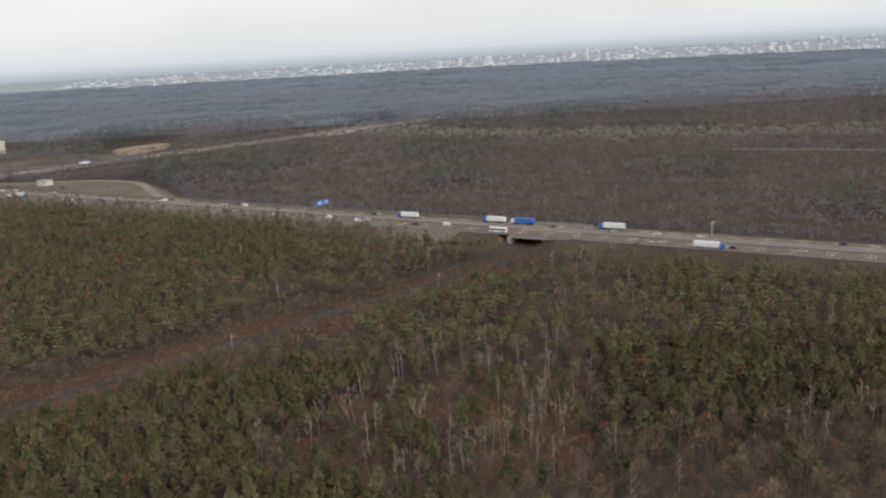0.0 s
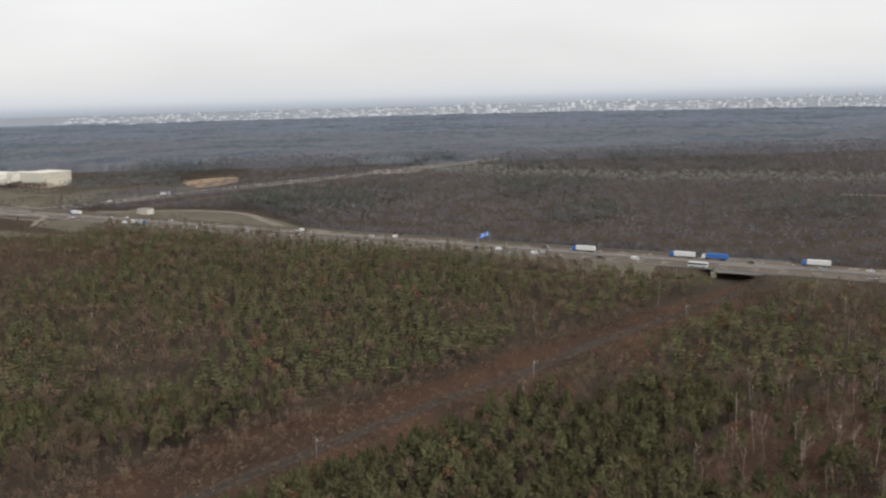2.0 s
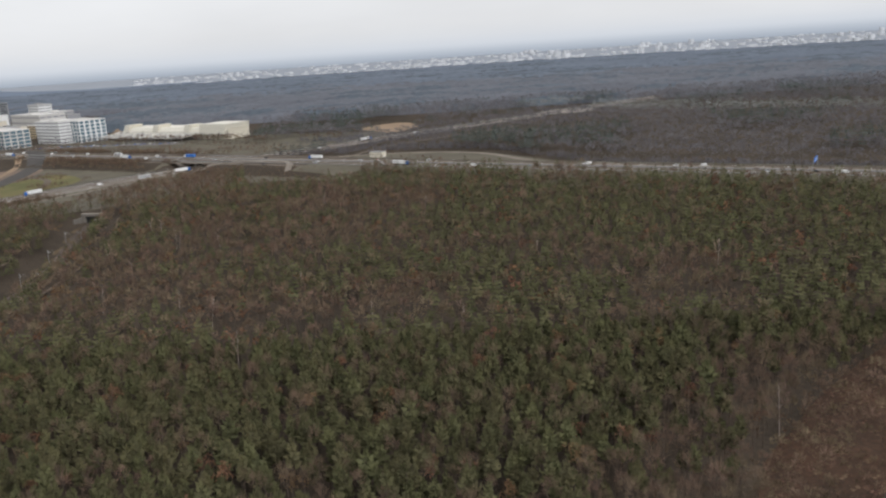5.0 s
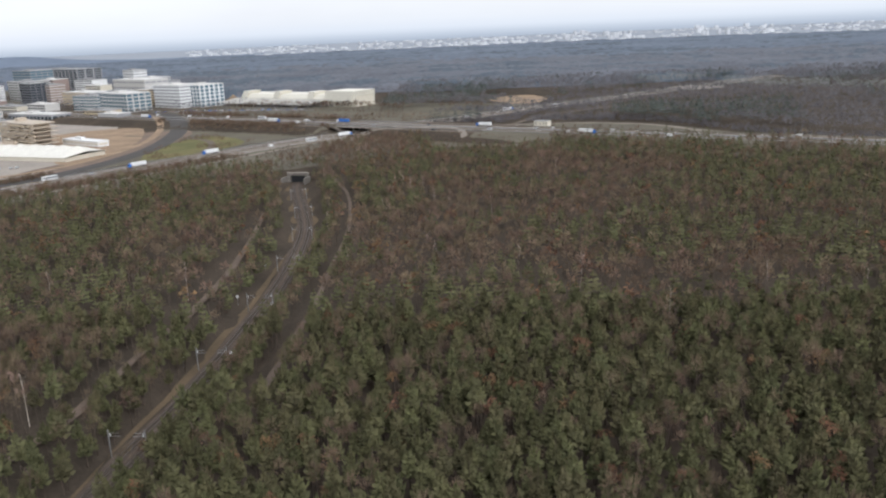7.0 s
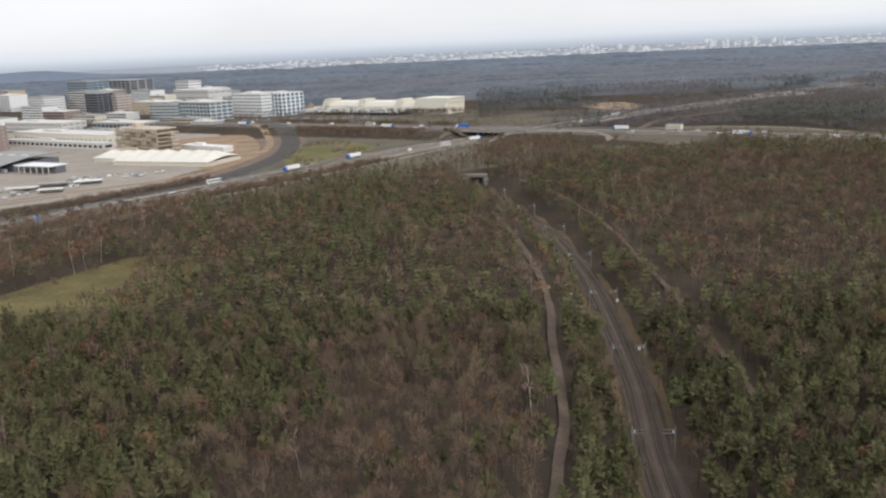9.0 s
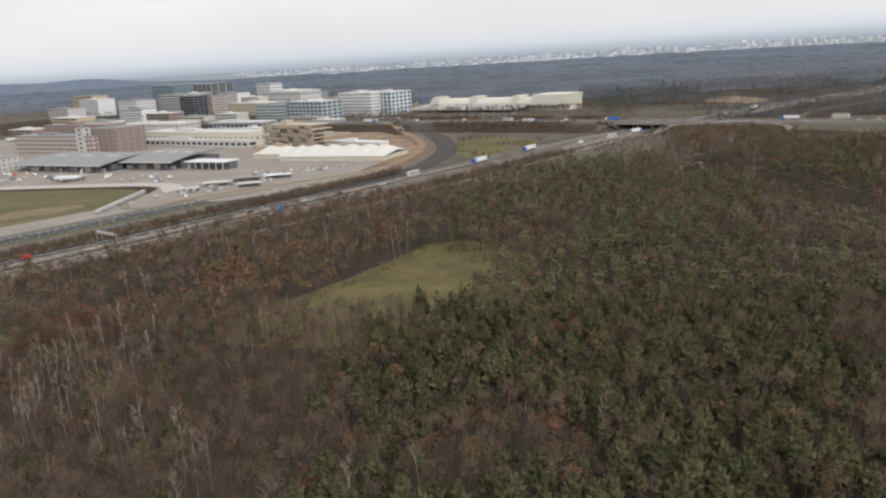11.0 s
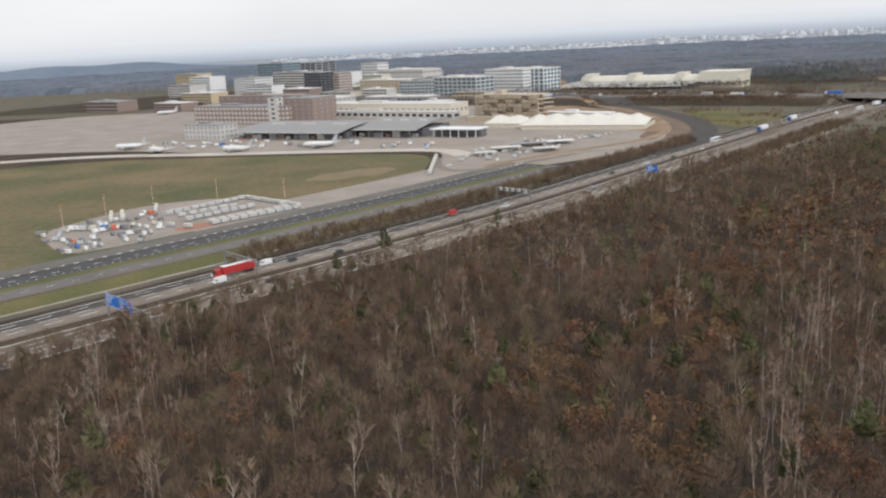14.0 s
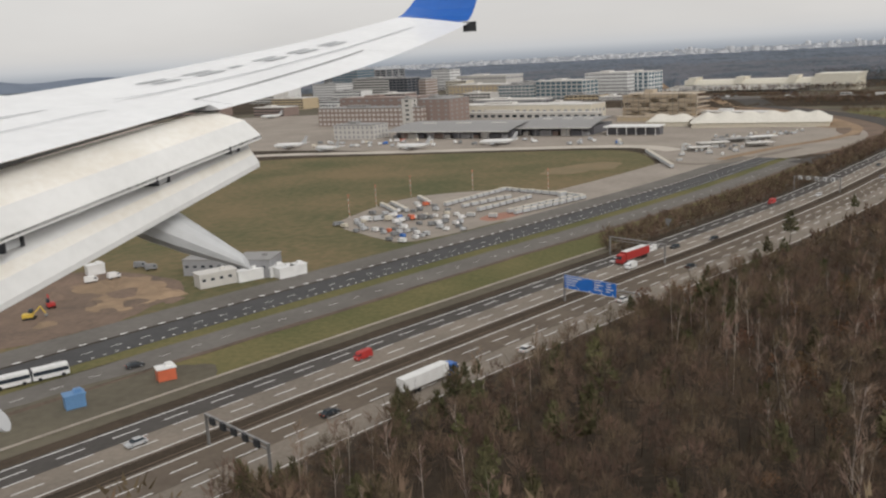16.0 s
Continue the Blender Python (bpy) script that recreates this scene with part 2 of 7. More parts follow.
def mesh_object(name, verts, faces, mat, tint=None, parent=None, smooth=False):
    me = bpy.data.meshes.new(name)
    verts = np.asarray(verts, np.float32)
    faces = np.asarray(faces, np.int32)
    me.vertices.add(len(verts))
    me.vertices.foreach_set("co", verts.ravel())
    me.loops.add(faces.size)
    me.loops.foreach_set("vertex_index", faces.ravel())
    me.polygons.add(len(faces))
    me.polygons.foreach_set("loop_start", np.arange(0, faces.size, faces.shape[1], dtype=np.int32))
    if smooth:
        me.polygons.foreach_set("use_smooth", np.ones(len(faces), bool))
    if tint is not None:
        at = me.attributes.new("tint", "FLOAT", "POINT")
        at.data.foreach_set("value", np.asarray(tint, np.float32))
    me.update(calc_edges=True)
    me.materials.append(mat)
    ob = new(name, me)
    ob.parent = parent
    return ob


def grid_faces(rows, cols):
    i = np.arange((rows - 1) * cols).reshape(rows - 1, cols)[:, :-1].ravel()
    return np.stack([i, i + 1, i + cols + 1, i + cols], 1)


gx = np.r_[-9500, -7000, -5200, -3800, -2800, -2200, -1850, np.arange(-1650, 660, 9.0), 760, 1000, 1500, 2300, 3300, 4700, 7000, 9500]
gy = np.r_[-3000, -1500, -700, -300, -100, np.arange(40, 1320, 9.0), 1500, 1800, 2300, 3000, 3800, 4800, 6500, 9500]
GX, GY = np.meshgrid(gx, gy)
tagged(mesh_object("ground", np.stack([GX, GY, land(GX, GY)], -1).reshape(-1, 3), grid_faces(len(gy), len(gx)), M["litter"], smooth=True),
       "brown forest floor of leaf litter and sand", "ground", kind="structure")


def strip(name, line, left, right, mat, lift=0.1, label="", category="road", follow=True, edge=0.0, level=None):
    """A ribbon of ground between two distances left of a line."""
    n = normals(line)
    cols = 4
    rows = []
    rng = np.random.default_rng(len(line))
    for c in np.linspace(left, right, cols):
        off = np.full(len(line), c)
        if edge and c in (left, right):
            off = off + rng.normal(0, edge, len(line))
        p = line + n * off[:, None]
        rows.append(np.c_[p, (land(p[:, 0], p[:, 1]) if level is None else np.full(len(p), level)) + lift])
    v = np.stack(rows, 1).reshape(-1, 3)
    ob = mesh_object(name, v, grid_faces(len(line), cols), mat)
    if label:
        tagged(ob, label, category, kind="structure")
    return ob


def patch(name, points, mat, lift, label, category, ragged=1.5, seed=1):
    """A flat area of ground with a slightly ragged outline."""
    p = np.array(points, float)
    for _ in range(3):
        q = np.roll(p, -1, axis=0)
        p = np.stack([0.75 * p + 0.25 * q, 0.25 * p + 0.75 * q], 1).reshape(-1, 2)
    rng = np.random.default_rng(seed)
    wob = rng.normal(0, 1, len(p))
    wob = (wob + np.roll(wob, 1) + np.roll(wob, -1)) / 3
    d = np.roll(p, -1, axis=0) - np.roll(p, 1, axis=0)
    d /= np.hypot(d[:, 0], d[:, 1])[:, None] + 1e-9
    p = p + np.stack([-d[:, 1], d[:, 0]], 1) * wob[:, None] * ragged
    flat, _, tris, _, _, _ = delaunay_2d_cdt([Vector(q) for q in p], [], [list(range(len(p)))], 1, 1e-4)
    me = bpy.data.meshes.new(name)
    me.from_pydata([(q.x, q.y, lift) for q in flat], [], [t if (flat[t[1]] - flat[t[0]]).cross(flat[t[2]] - flat[t[0]]) > 0 else t[::-1] for t in tris])
    me.materials.append(mat)
    return tagged(new(name, me), label, category, kind="structure")


def inside(points, x, y):
    x, y = np.asarray(x), np.asarray(y)
    r = np.zeros(x.shape, bool)
    p = list(points)
    for (x0, y0), (x1, y1) in zip(p, p[1:] + p[:1]):
        c = ((y0 > y) != (y1 > y)) & (x < (x1 - x0) * (y - y0) / ((y1 - y0) or 1e-9) + x0)
        r ^= c
    return r


CLEARING = [(58, 508), (14, 472), (-32, 440), (-84, 396), (-127, 356), (-183, 318), (-242, 268), (-285, 215), (-292, 175), (-262, 172), (-222, 215), (-160, 262), (-104, 318), (-48, 368), (6, 418), (54, 462)]
MEADOW = [(-808, 422), (-788, 416), (-776, 390), (-778, 352), (-790, 326), (-815, 314), (-836, 312), (-862, 324), (-838, 362), (-820, 396)]
BIRCHES = [(-70, 232), (-20, 212), (40, 222), (52, 275), (35, 318), (-8, 312), (-48, 276)]

patch("heath_strip", CLEARING, M["heath"], 0.15, "red-brown heath in a cleared strip through the woods", "heath", 2.0)
patch("meadow", [(-818 + (px + 818) * 1.42, 364 + (py - 364) * 1.36) for px, py in MEADOW], M["meadow"], 0.15, "yellow-green meadow in the woods", "meadow", 1.5)
patch("birch_glade", BIRCHES, M["heath"], 0.12, "brown grass in an open birch glade", "glade", 3.0)

# motorway across the picture's depth, on its bank
a5x = np.arange(700, -1340, -12.0)
A5_LINE = np.stack([a5x, A5_Y0 + A5_SLOPE * a5x], 1)[::-1]


def dashes(name, line, off, length, gap, width, lift, label, mat=None, level=None):
    """Painted lane dashes along a line, as thin raised plates."""
    d = np.r_[0, np.cumsum(np.hypot(*np.diff(line, axis=0).T))]
    n = normals(line)
    v, f = [], []
    s = 0.0
    while s + length < d[-1]:
        for q in (s, s + length):
            p = np.array([np.interp(q, d, line[:, 0]), np.interp(q, d, line[:, 1])])
            m = np.array([np.interp(q, d, n[:, 0]), np.interp(q, d, n[:, 1])])
            for w in (-width / 2, width / 2):
                r = p + m * (off + w)
                v.append((r[0], r[1], 0))
        k = len(v) - 4
        f.append((k, k + 2, k + 3, k + 1))
        s += length + gap
    v = np.array(v)
    v[:, 2] = (land(v[:, 0], v[:, 1]) if level is None else level) + lift
    return tagged(mesh_object(name, v, f, mat or M["white"]), label, "road marking", kind="stuff")


def rail_bar(name, line, off, height, base, thick, mat, label, category, kind="structure", level=None):
    """A long low wall, kerb or guard rail along a line."""
    n = normals(line)
    rows = []
    for w, z in ((-thick / 2, base), (-thick / 2, height), (thick / 2, height), (thick / 2, base)):
        p = line + n * (off + w)
        rows.append(np.c_[p, (land(p[:, 0], p[:, 1]) if level is None else np.full(len(p), level)) + z])
    return tagged(mesh_object(name, np.stack(rows, 1).reshape(-1, 3), grid_faces(len(line), 4), mat), label, category, kind=kind)


M["metal"] = material("galvanised_steel", (0.29, 0.285, 0.28), (0.21, 0.205, 0.20), 0.5, 0.55, 0.4)
M["wallgrey"] = material("pale_noise_barrier", (0.36, 0.32, 0.275), (0.27, 0.24, 0.205), 0.1, 0.9)

# road across the woods: two carriageways on a bank
strip("motorway_bank_carriageway_near", A5_LINE, -18.5, -2, M["asphalt"], 0.12, "worn grey motorway carriageway on a low bank", "road", level=6.0)
strip("motorway_bank_carriageway_far", A5_LINE, 2, 18.5, M["asphalt"], 0.12, "worn grey motorway carriageway on a low bank", "road", level=6.0)
strip("motorway_bank_shoulder", A5_LINE, -18.5, -15.5, M["outerlane"], 0.17, "dark asphalt motorway hard shoulder", "road", level=6.0)
strip("motorway_bank_lane", A5_LINE, 5.5, 9.5, M["concrete"], 0.17, "pale concrete motorway lane", "road", level=6.0)
for o in (-12.6, -9.0, -5.6, 12.6, 15.4):
    dashes("lane_dashes", A5_LINE, o, 6, 12, 0.3, 0.2, "white dashed lane lines on the motorway", level=6.0)
for side in (-1, 1):
    for a, b in ((20, 29), (29, 38), (38, 47)):
        strip("motorway_bank_slope", A5_LINE[(A5_LINE[:, 0] > (-500 if side < 0 else -470)) & (A5_LINE[:, 0] < 25)], side * a, side * b, M["roughgrass"], 0.3, "rough brown grass on the motorway's bank", "bank")
rail_bar("median_barrier", A5_LINE, 0, 1.0, 0.0, 0.5, M["metal"], "grey steel median barrier of the motorway", "barrier", level=6.0)
rail_bar("guard_rail", A5_LINE, -19.5, 0.8, 0.3, 0.15, M["metal"], "grey steel guard rail beside the motorway", "guard rail", level=6.0)

# road beside the airfield
strip("motorway_carriageway_near", A3_LINE, -9, 1.5, M["asphalt"], 0.10, "brownish worn asphalt lanes of the motorway", "road")
strip("motorway_shoulder_lane_near", A3_LINE, -19, -9, M["concrete"], 0.10, "pale concrete lanes of the motorway", "road")
strip("motorway_median", A3_LINE, 1.5, 6.0, M["litter"], 0.08, "dark brown planted median strip", "median")
strip("motorway_carriageway_far", A3_LINE, 6.0, 15.8, M["concrete"], 0.10, "pale concrete lanes of the motorway", "road")
strip("motorway_outer_lane_far", A3_LINE, 15.8, 23.5, M["outerlane"], 0.10, "dark asphalt outer lanes of the motorway", "road")
strip("cutting_verge", A3_LINE, 23.5, 27.5, M["litter"], 0.07, "dark brown verge beside the motorway", "verge")
strip("cutting_verge", A3_LINE, 27.5, 32.2, M["roughgrass"], 0.07, "dull brown grass verge below the low wall", "verge", edge=0.3)
for o, w in ((0.4, 0.25), (-18.3, 0.2), (7.0, 0.25), (22.6, 0.2)):
    rail_bar("edge_line", A3_LINE, o, 0.16, 0.1, w, M["white"], "white edge line of the motorway", "road marking")
for o in (-4.0, -8.2, -11.9, 11.2, 15.5, 19.3):
    dashes("lane_dashes", A3_LINE, o, 5.6, 5.5, 0.32, 0.16, "white dashed lane lines on the motorway")
rail_bar("median_guard_rail", A3_LINE, 1.8, 0.6, 0.4, 0.07, M["path"], "rusty steel guard rail on the median", "guard rail")
rail_bar("median_guard_rail", A3_LINE, 5.7, 0.6, 0.4, 0.07, M["path"], "rusty steel guard rail on the median", "guard rail")
NEAR_A3 = A3_LINE[(A3_LINE[:, 0] < -900)]
rail_bar("low_wall", NEAR_A3, 32.3, 0.5, 0.0, 0.3, M["wallgrey"], "pale low wall along the motorway verge", "wall")
strip("verge_grass", NEAR_A3, 32.6, 50, M["verge"], 0.06, "yellow-green grass verge between the roads", "grass", edge=0.6)
strip("sandy_edge", NEAR_A3, 49.4, 51.6, M["path"], 0.13, "sandy strip between grass and service road", "verge", edge=0.3)
strip("service_road", NEAR_A3, 51.5, 64, M["greyasphalt"], 0.10, "worn grey asphalt service road", "road", edge=0.2)
strip("dark_verge", NEAR_A3, 64, 70, M["verge"], 0.08, "narrow grass verge", "verge")
strip("link_road", NEAR_A3, 70, 83, M["darkasphalt"], 0.10, "new dark asphalt link road", "road")
strip("perimeter_road", NEAR_A3, 84, 97, M["greyasphalt"], 0.11, "grey asphalt airport perimeter road", "road")
dashes("lane_dashes", NEAR_A3, 76.5, 3, 5, 0.3, 0.16, "white dashed centre line of the link road")
dashes("lane_dashes", NEAR_A3, 57.5, 3, 6, 0.2, 0.16, "worn white dashes of the service road")
dashes("barrier_blocks", NEAR_A3, 83.4, 2.0, 3.6, 0.8, 0.5, "row of white concrete barrier blocks between the roads")
dashes("barrier_blocks", NEAR_A3[NEAR_A3[:, 0] < -1190], 97.4, 1.6, 4.2, 0.5, 0.45, "row of pale barrier blocks along the building site")
dashes("barrier_blocks", NEAR_A3, 70.4, 0.8, 2.4, 0.5, 0.5, "row of white marker blocks along the link road")

# slip roads and loops of the junction
def slip(name, pts, width, mat, label, lift=0.14):
    return strip(name, smooth_line(pts, 10), -width / 2, width / 2, mat, lift, label, "road", edge=0.15)


slip("slip_road", [(-225, 708), (-274, 784), (-299, 828), (-322, 872), (-356, 904), (-409, 925), (-496, 934), (-560, 960), (-620, 1010)], 8, M["concrete"], "pale curving slip road of the junction")
slip("loop_road", [(-1090, 1290), (-1020, 1262), (-938, 1170), (-862, 1020), (-828, 881), (-823, 790), (-838, 705), (-866, 648), (-910, 605), (-960, 560)], 20, M["outerlane"], "dark asphalt loop road curving past the tents", 0.25)
slip("loop_road_inner", [(-930, 1120), (-885, 1020), (-852, 890), (-852, 785), (-868, 722), (-900, 680), (-950, 640), (-1000, 590)], 8, M["sand"], "sandy construction track beside the loop road", 0.2)
slip("slip_road", [(-800, 690), (-760, 790), (-780, 880), (-840, 930), (-905, 960)], 7, M["asphalt"], "pale loop slip road round a green island", 0.16)
slip("slip_road", [(-660, 925), (-610, 903), (-566, 889), (-543, 880), (-527, 864), (-519, 838), (-516, 806)], 6.5, M["concrete"], "pale slip road beside the woods", 0.16)
slip("slip_road", [(-470, 930), (-430, 1010), (-350, 1080), (-270, 1150)], 7, M["asphalt"], "grey slip road of the junction", 0.16)
patch("junction_green", [(-800, 940), (-730, 870), (-750, 800), (-800, 740), (-818, 800), (-815, 900)], M["verge"], 0.1, "green grass island inside the junction", "grass", 2)
patch("junction_ground", [(-940, 560), (-860, 660), (-790, 760), (-640, 925), (-520, 1050), (-420, 1150), (-560, 1240), (-900, 1345), (-1080, 1330), (-980, 1262), (-900, 1080), (-850, 900), (-845, 780), (-870, 690), (-930, 610)], M["roughgrass"], 0.05, "rough grass between the junction's roads", "grass", 3)
patch("junction_verge", [(-960, 425), (-876, 512), (-777, 606), (-722, 650), (-610, 698), (-560, 768), (-500, 782), (-300, 664), (-150, 582), (-150, 720), (-500, 915), (-640, 985), (-800, 735)], M["roughgrass"], 0.04, "rough grass beside the junction's roads", "grass", 2)
for o in (-29, 27):
    strip("distributor_road", A5_LINE[A5_LINE[:, 0] < -470], o - 3.8, o + 3.8, M["asphalt"], 0.12, "grey distributor lane beside the motorway", "road", level=6.0)
strip("distributor_shoulder", A5_LINE[A5_LINE[:, 0] < -470], -33.5, -32.3, M["concrete"], 0.16, "pale concrete edge of the distributor lane", "road", level=6.0)
slip("slip_road", [(-905, 480), (-850, 560), (-790, 640), (-740, 715), (-690, 790), (-650, 850), (-600, 880), (-540, 880)], 7, M["concrete"], "pale slip road leaving the motorway", 0.15)
slip("slip_road", [(-960, 1190), (-850, 1140), (-760, 1085), (-735, 1090), (-725, 1111), (-668, 1121), (-552, 1080), (-500, 1050)], 6, M["asphalt"], "grey slip road behind the motorway", 0.15)
patch("slip_verge", [(-215, 690), (-262, 790), (-300, 850), (-330, 892), (-370, 912), (-430, 925), (-560, 940), (-640, 960), (-700, 1000), (-420, 835)], M["roughgrass"], 0.06, "rough grass between motorway and slip road", "grass", 2)
patch("car_park", [(-990, 1266), (-920, 1268), (-840, 1250), (-728, 1206), (-742, 1178), (-850, 1222), (-990, 1234)], M["greyasphalt"], 0.2, "grey asphalt car park before the freight hall", "car park", 1)
patch("dug_ground", [(-495, 1240), (-470, 1185), (-445, 1150), (-418, 1200), (-412, 1250), (-425, 1300), (-455, 1310), (-490, 1275)], M["sand"], 0.3, "orange bare sand of a roadside digging", "sand", 3)
patch("distant_clearing", [(-240, 1300), (-190, 1280), (-140, 1310), (-150, 1360), (-220, 1370)], M["apron"], 0.3, "pale cleared lot deep in the woods", "clearing", 3)

# railway in its cutting, and the woodland tracks beside it
strip("railway_bed", RAIL_LINE, -4.8, 4.8, M["ballast"], 0.25, "brown ballast bed of a double-track railway", "railway", edge=0.3)
for o in (-2.2, 2.2):
    strip("sleeper_bed", RAIL_LINE, o - 1.25, o + 1.25, M["sleeper"], 0.32, "dark sleepers of a railway track", "railway", edge=0.05)
strip("cable_trough", RAIL_LINE, -0.22, 0.22, M["path"], 0.36, "brown concrete cable trough between the tracks", "cable trough")
M["railsteel"] = material("worn_rail_steel", (0.17, 0.14, 0.12), (0.11, 0.09, 0.08), 1.0, 0.6, 0.3)
for a, b in ((-8.2, -4.9), (4.9, 8.2)):
    strip("railway_verge", RAIL_LINE, a, b, M["tanverge"], 0.2, "tan grass beside the railway", "verge", edge=0.5)
for o in (-2.93, -1.47, 1.47, 2.93):
    rail_bar("railway_track", RAIL_LINE, o, 0.55, 0.3, 0.18, M["railsteel"], "worn steel rail on ballast", "rail")
slip("woodland_path", [(-640, 60), (-622, 180), (-616, 219), (-612, 250), (-611, 300), (-609, 335), (-610, 381), (-616, 442), (-628, 520)], 2.8, M["path"], "pale sandy path beside the cutting", 0.35)
slip("woodland_path", [(-561, 250), (-561, 301), (-562, 351), (-565, 403), (-568, 459), (-576, 518), (-588, 575), (-610, 640)], 2.2, M["path"], "pale sandy path through the woods", 0.35)
STRIP_RAIL = smooth_line([(60, 500), (20, 462), (-14, 432), (-60, 392), (-100, 352), (-140, 318), (-182, 277), (-215, 245), (-245, 212), (-285, 165), (-330, 110)], 10)
strip("strip_railway_bed", STRIP_RAIL, -3.2, 3.2, material("dark_ballast", (0.085, 0.07, 0.06), (0.055, 0.046, 0.04), 0.2, 0.95, fine=2.0, spec=0.04), 0.3, "dark ballast bed of a single railway track", "railway", edge=0.3)
strip("strip_railway_verge", STRIP_RAIL, -6.5, -3.4, M["heath"], 0.22, "brown heath verge beside the single track", "verge", edge=0.7)
for o in (-0.75, 0.75):
    rail_bar("railway_track", STRIP_RAIL, o, 0.55, 0.3, 0.16, M["sleeper"], "worn steel rail on dark ballast", "rail")

# ---- woods ----
def sliver(rng, base, tip, width):
    """One thin twig: a long triangle."""
    d = tip - base
    s = np.cross(d, rng.normal(size=3))
    s = s / (np.linalg.norm(s) + 1e-9) * width / 2
    return [base - s, base + s, tip]


def prism(p0, p1, r0, r1):
    """A tapered three-sided stick, as triangles."""
    d = p1 - p0
    d = d / np.linalg.norm(d)
    a = np.cross(d, [0.3, 0.9, 0.2])
    a /= np.linalg.norm(a)
    b = np.cross(d, a)
    ring = [(math.cos(k * 2.0944) * a + math.sin(k * 2.0944) * b) for k in range(3)]
    t = []
    for k in range(3):
        u, w = ring[k], ring[(k + 1) % 3]
        t += [p0 + u * r0, p0 + w * r0, p1 + w * r1, p0 + u * r0, p1 + w * r1, p1 + u * r1]
    return t


def pine_tree(seed, whorls, arms, tufts):
    """Trunk and crown triangles of a young pine: whorls of branches turned up at their tips, and needle tufts on them."""
    rng = np.random.default_rng(seed)
    h, r = 11.2 + rng.uniform(-1.6, 1.4), 2.3 + rng.uniform(-0.35, 0.4)
    trunk = prism(np.zeros(3), np.array([rng.normal(0, 0.2), rng.normal(0, 0.2), h * 0.97]), 0.2, 0.04)
    crown = []
    for w in range(whorls):
        lev = w / (whorls - 0.4)
        z = h * (0.5 + 0.46 * lev)
        turn = rng.uniform(0, 6.283)
        hub = np.array([rng.normal(0, 0.1), rng.normal(0, 0.1), z + 0.25])
        for k in range(arms):
            rad = (r * (1.0 - lev ** 2.1) + 0.35) * rng.uniform(0.65, 1.15)
            a = turn + (k + rng.uniform(-0.2, 0.2)) * 6.283 / arms
            d, s = np.array([math.cos(a), math.sin(a), 0]), np.array([-math.sin(a), math.cos(a), 0])
            half = rad * 2.0 / arms * rng.uniform(0.75, 1.1) * (1.0 if tufts else 1.3)
            tip = hub + d * rad + [0, 0, rng.uniform(-0.15, 0.65)]
            low = hub + d * rad * 0.62 - [0, 0, 0.30 * rad * rng.uniform(0.3, 1.0)]
            left, right = low + s * half, low - s * half + [0, 0, rng.normal(0, 0.15)]
            crown += [hub, right, tip, hub, tip, left]
            for q in range(tufts):
                c = hub + (tip - hub) * rng.uniform(0.35, 0.95) + s * rng.normal(0, half * 0.45)
                crown += sliver(rng, c - [0, 0, 0.25], c + d * rng.uniform(0.1, 0.5) + [rng.normal(0, 0.25), rng.normal(0, 0.25), rng.uniform(0.7, 1.35)], 0.62)
    for k in range(3):
        crown += sliver(rng, np.array([0, 0, h * 0.9]), np.array([rng.normal(0, 0.25), rng.normal(0, 0.25), h + 0.9]), 0.6)
    return np.array(trunk), np.array(crown)


def bare_tree(seed, twigs, width, spread=3.2, height=15.0, limbs=7, up=1.0, stem=0.2):
    """Trunk and limbs, and the twigs, of a leafless tree."""
    rng = np.random.default_rng(seed)
    h = height * rng.uniform(0.9, 1.1)
    fork = np.array([rng.normal(0, 0.3), rng.normal(0, 0.3), h * 0.45])
    top = np.array([rng.normal(0, 0.7), rng.normal(0, 0.7), h * 0.95])
    trunk = prism(np.zeros(3), fork, stem, stem * 0.65) + prism(fork, top, stem * 0.65, 0.03)
    ends = [(fork, top)]
    for k in range(limbs):
        a = k * 6.283 / limbs + rng.uniform(-0.4, 0.4)
        s = fork + (top - fork) * rng.uniform(0, 0.65)
        e = s + np.array([math.cos(a) * spread * rng.uniform(0.5, 1), math.sin(a) * spread * rng.uniform(0.5, 1), up * h * rng.uniform(0.16, 0.36)])
        trunk += sliver(rng, s, e, stem)
        ends.append((s, e))
    crown = []
    mid = np.array([top[0] * 0.5, top[1] * 0.5, h * 0.70])
    for i in range(twigs):
        d = rng.normal(size=3)
        d /= np.linalg.norm(d)
        d[2] = d[2] if d[2] > -0.5 else -d[2]
        shell = np.array([spread * 0.95, spread * 0.95, h * 0.29]) * d
        b = mid + shell * rng.uniform(0.3, 0.8)
        way = shell / np.linalg.norm(shell) + rng.normal(0, 0.35, 3) + np.array([0, 0, 0.55])
        crown += sliver(rng, b, b + way / np.linalg.norm(way) * rng.uniform(1.0, 2.4), width * rng.uniform(0.6, 1.4))
    return np.array(trunk), np.array(crown)


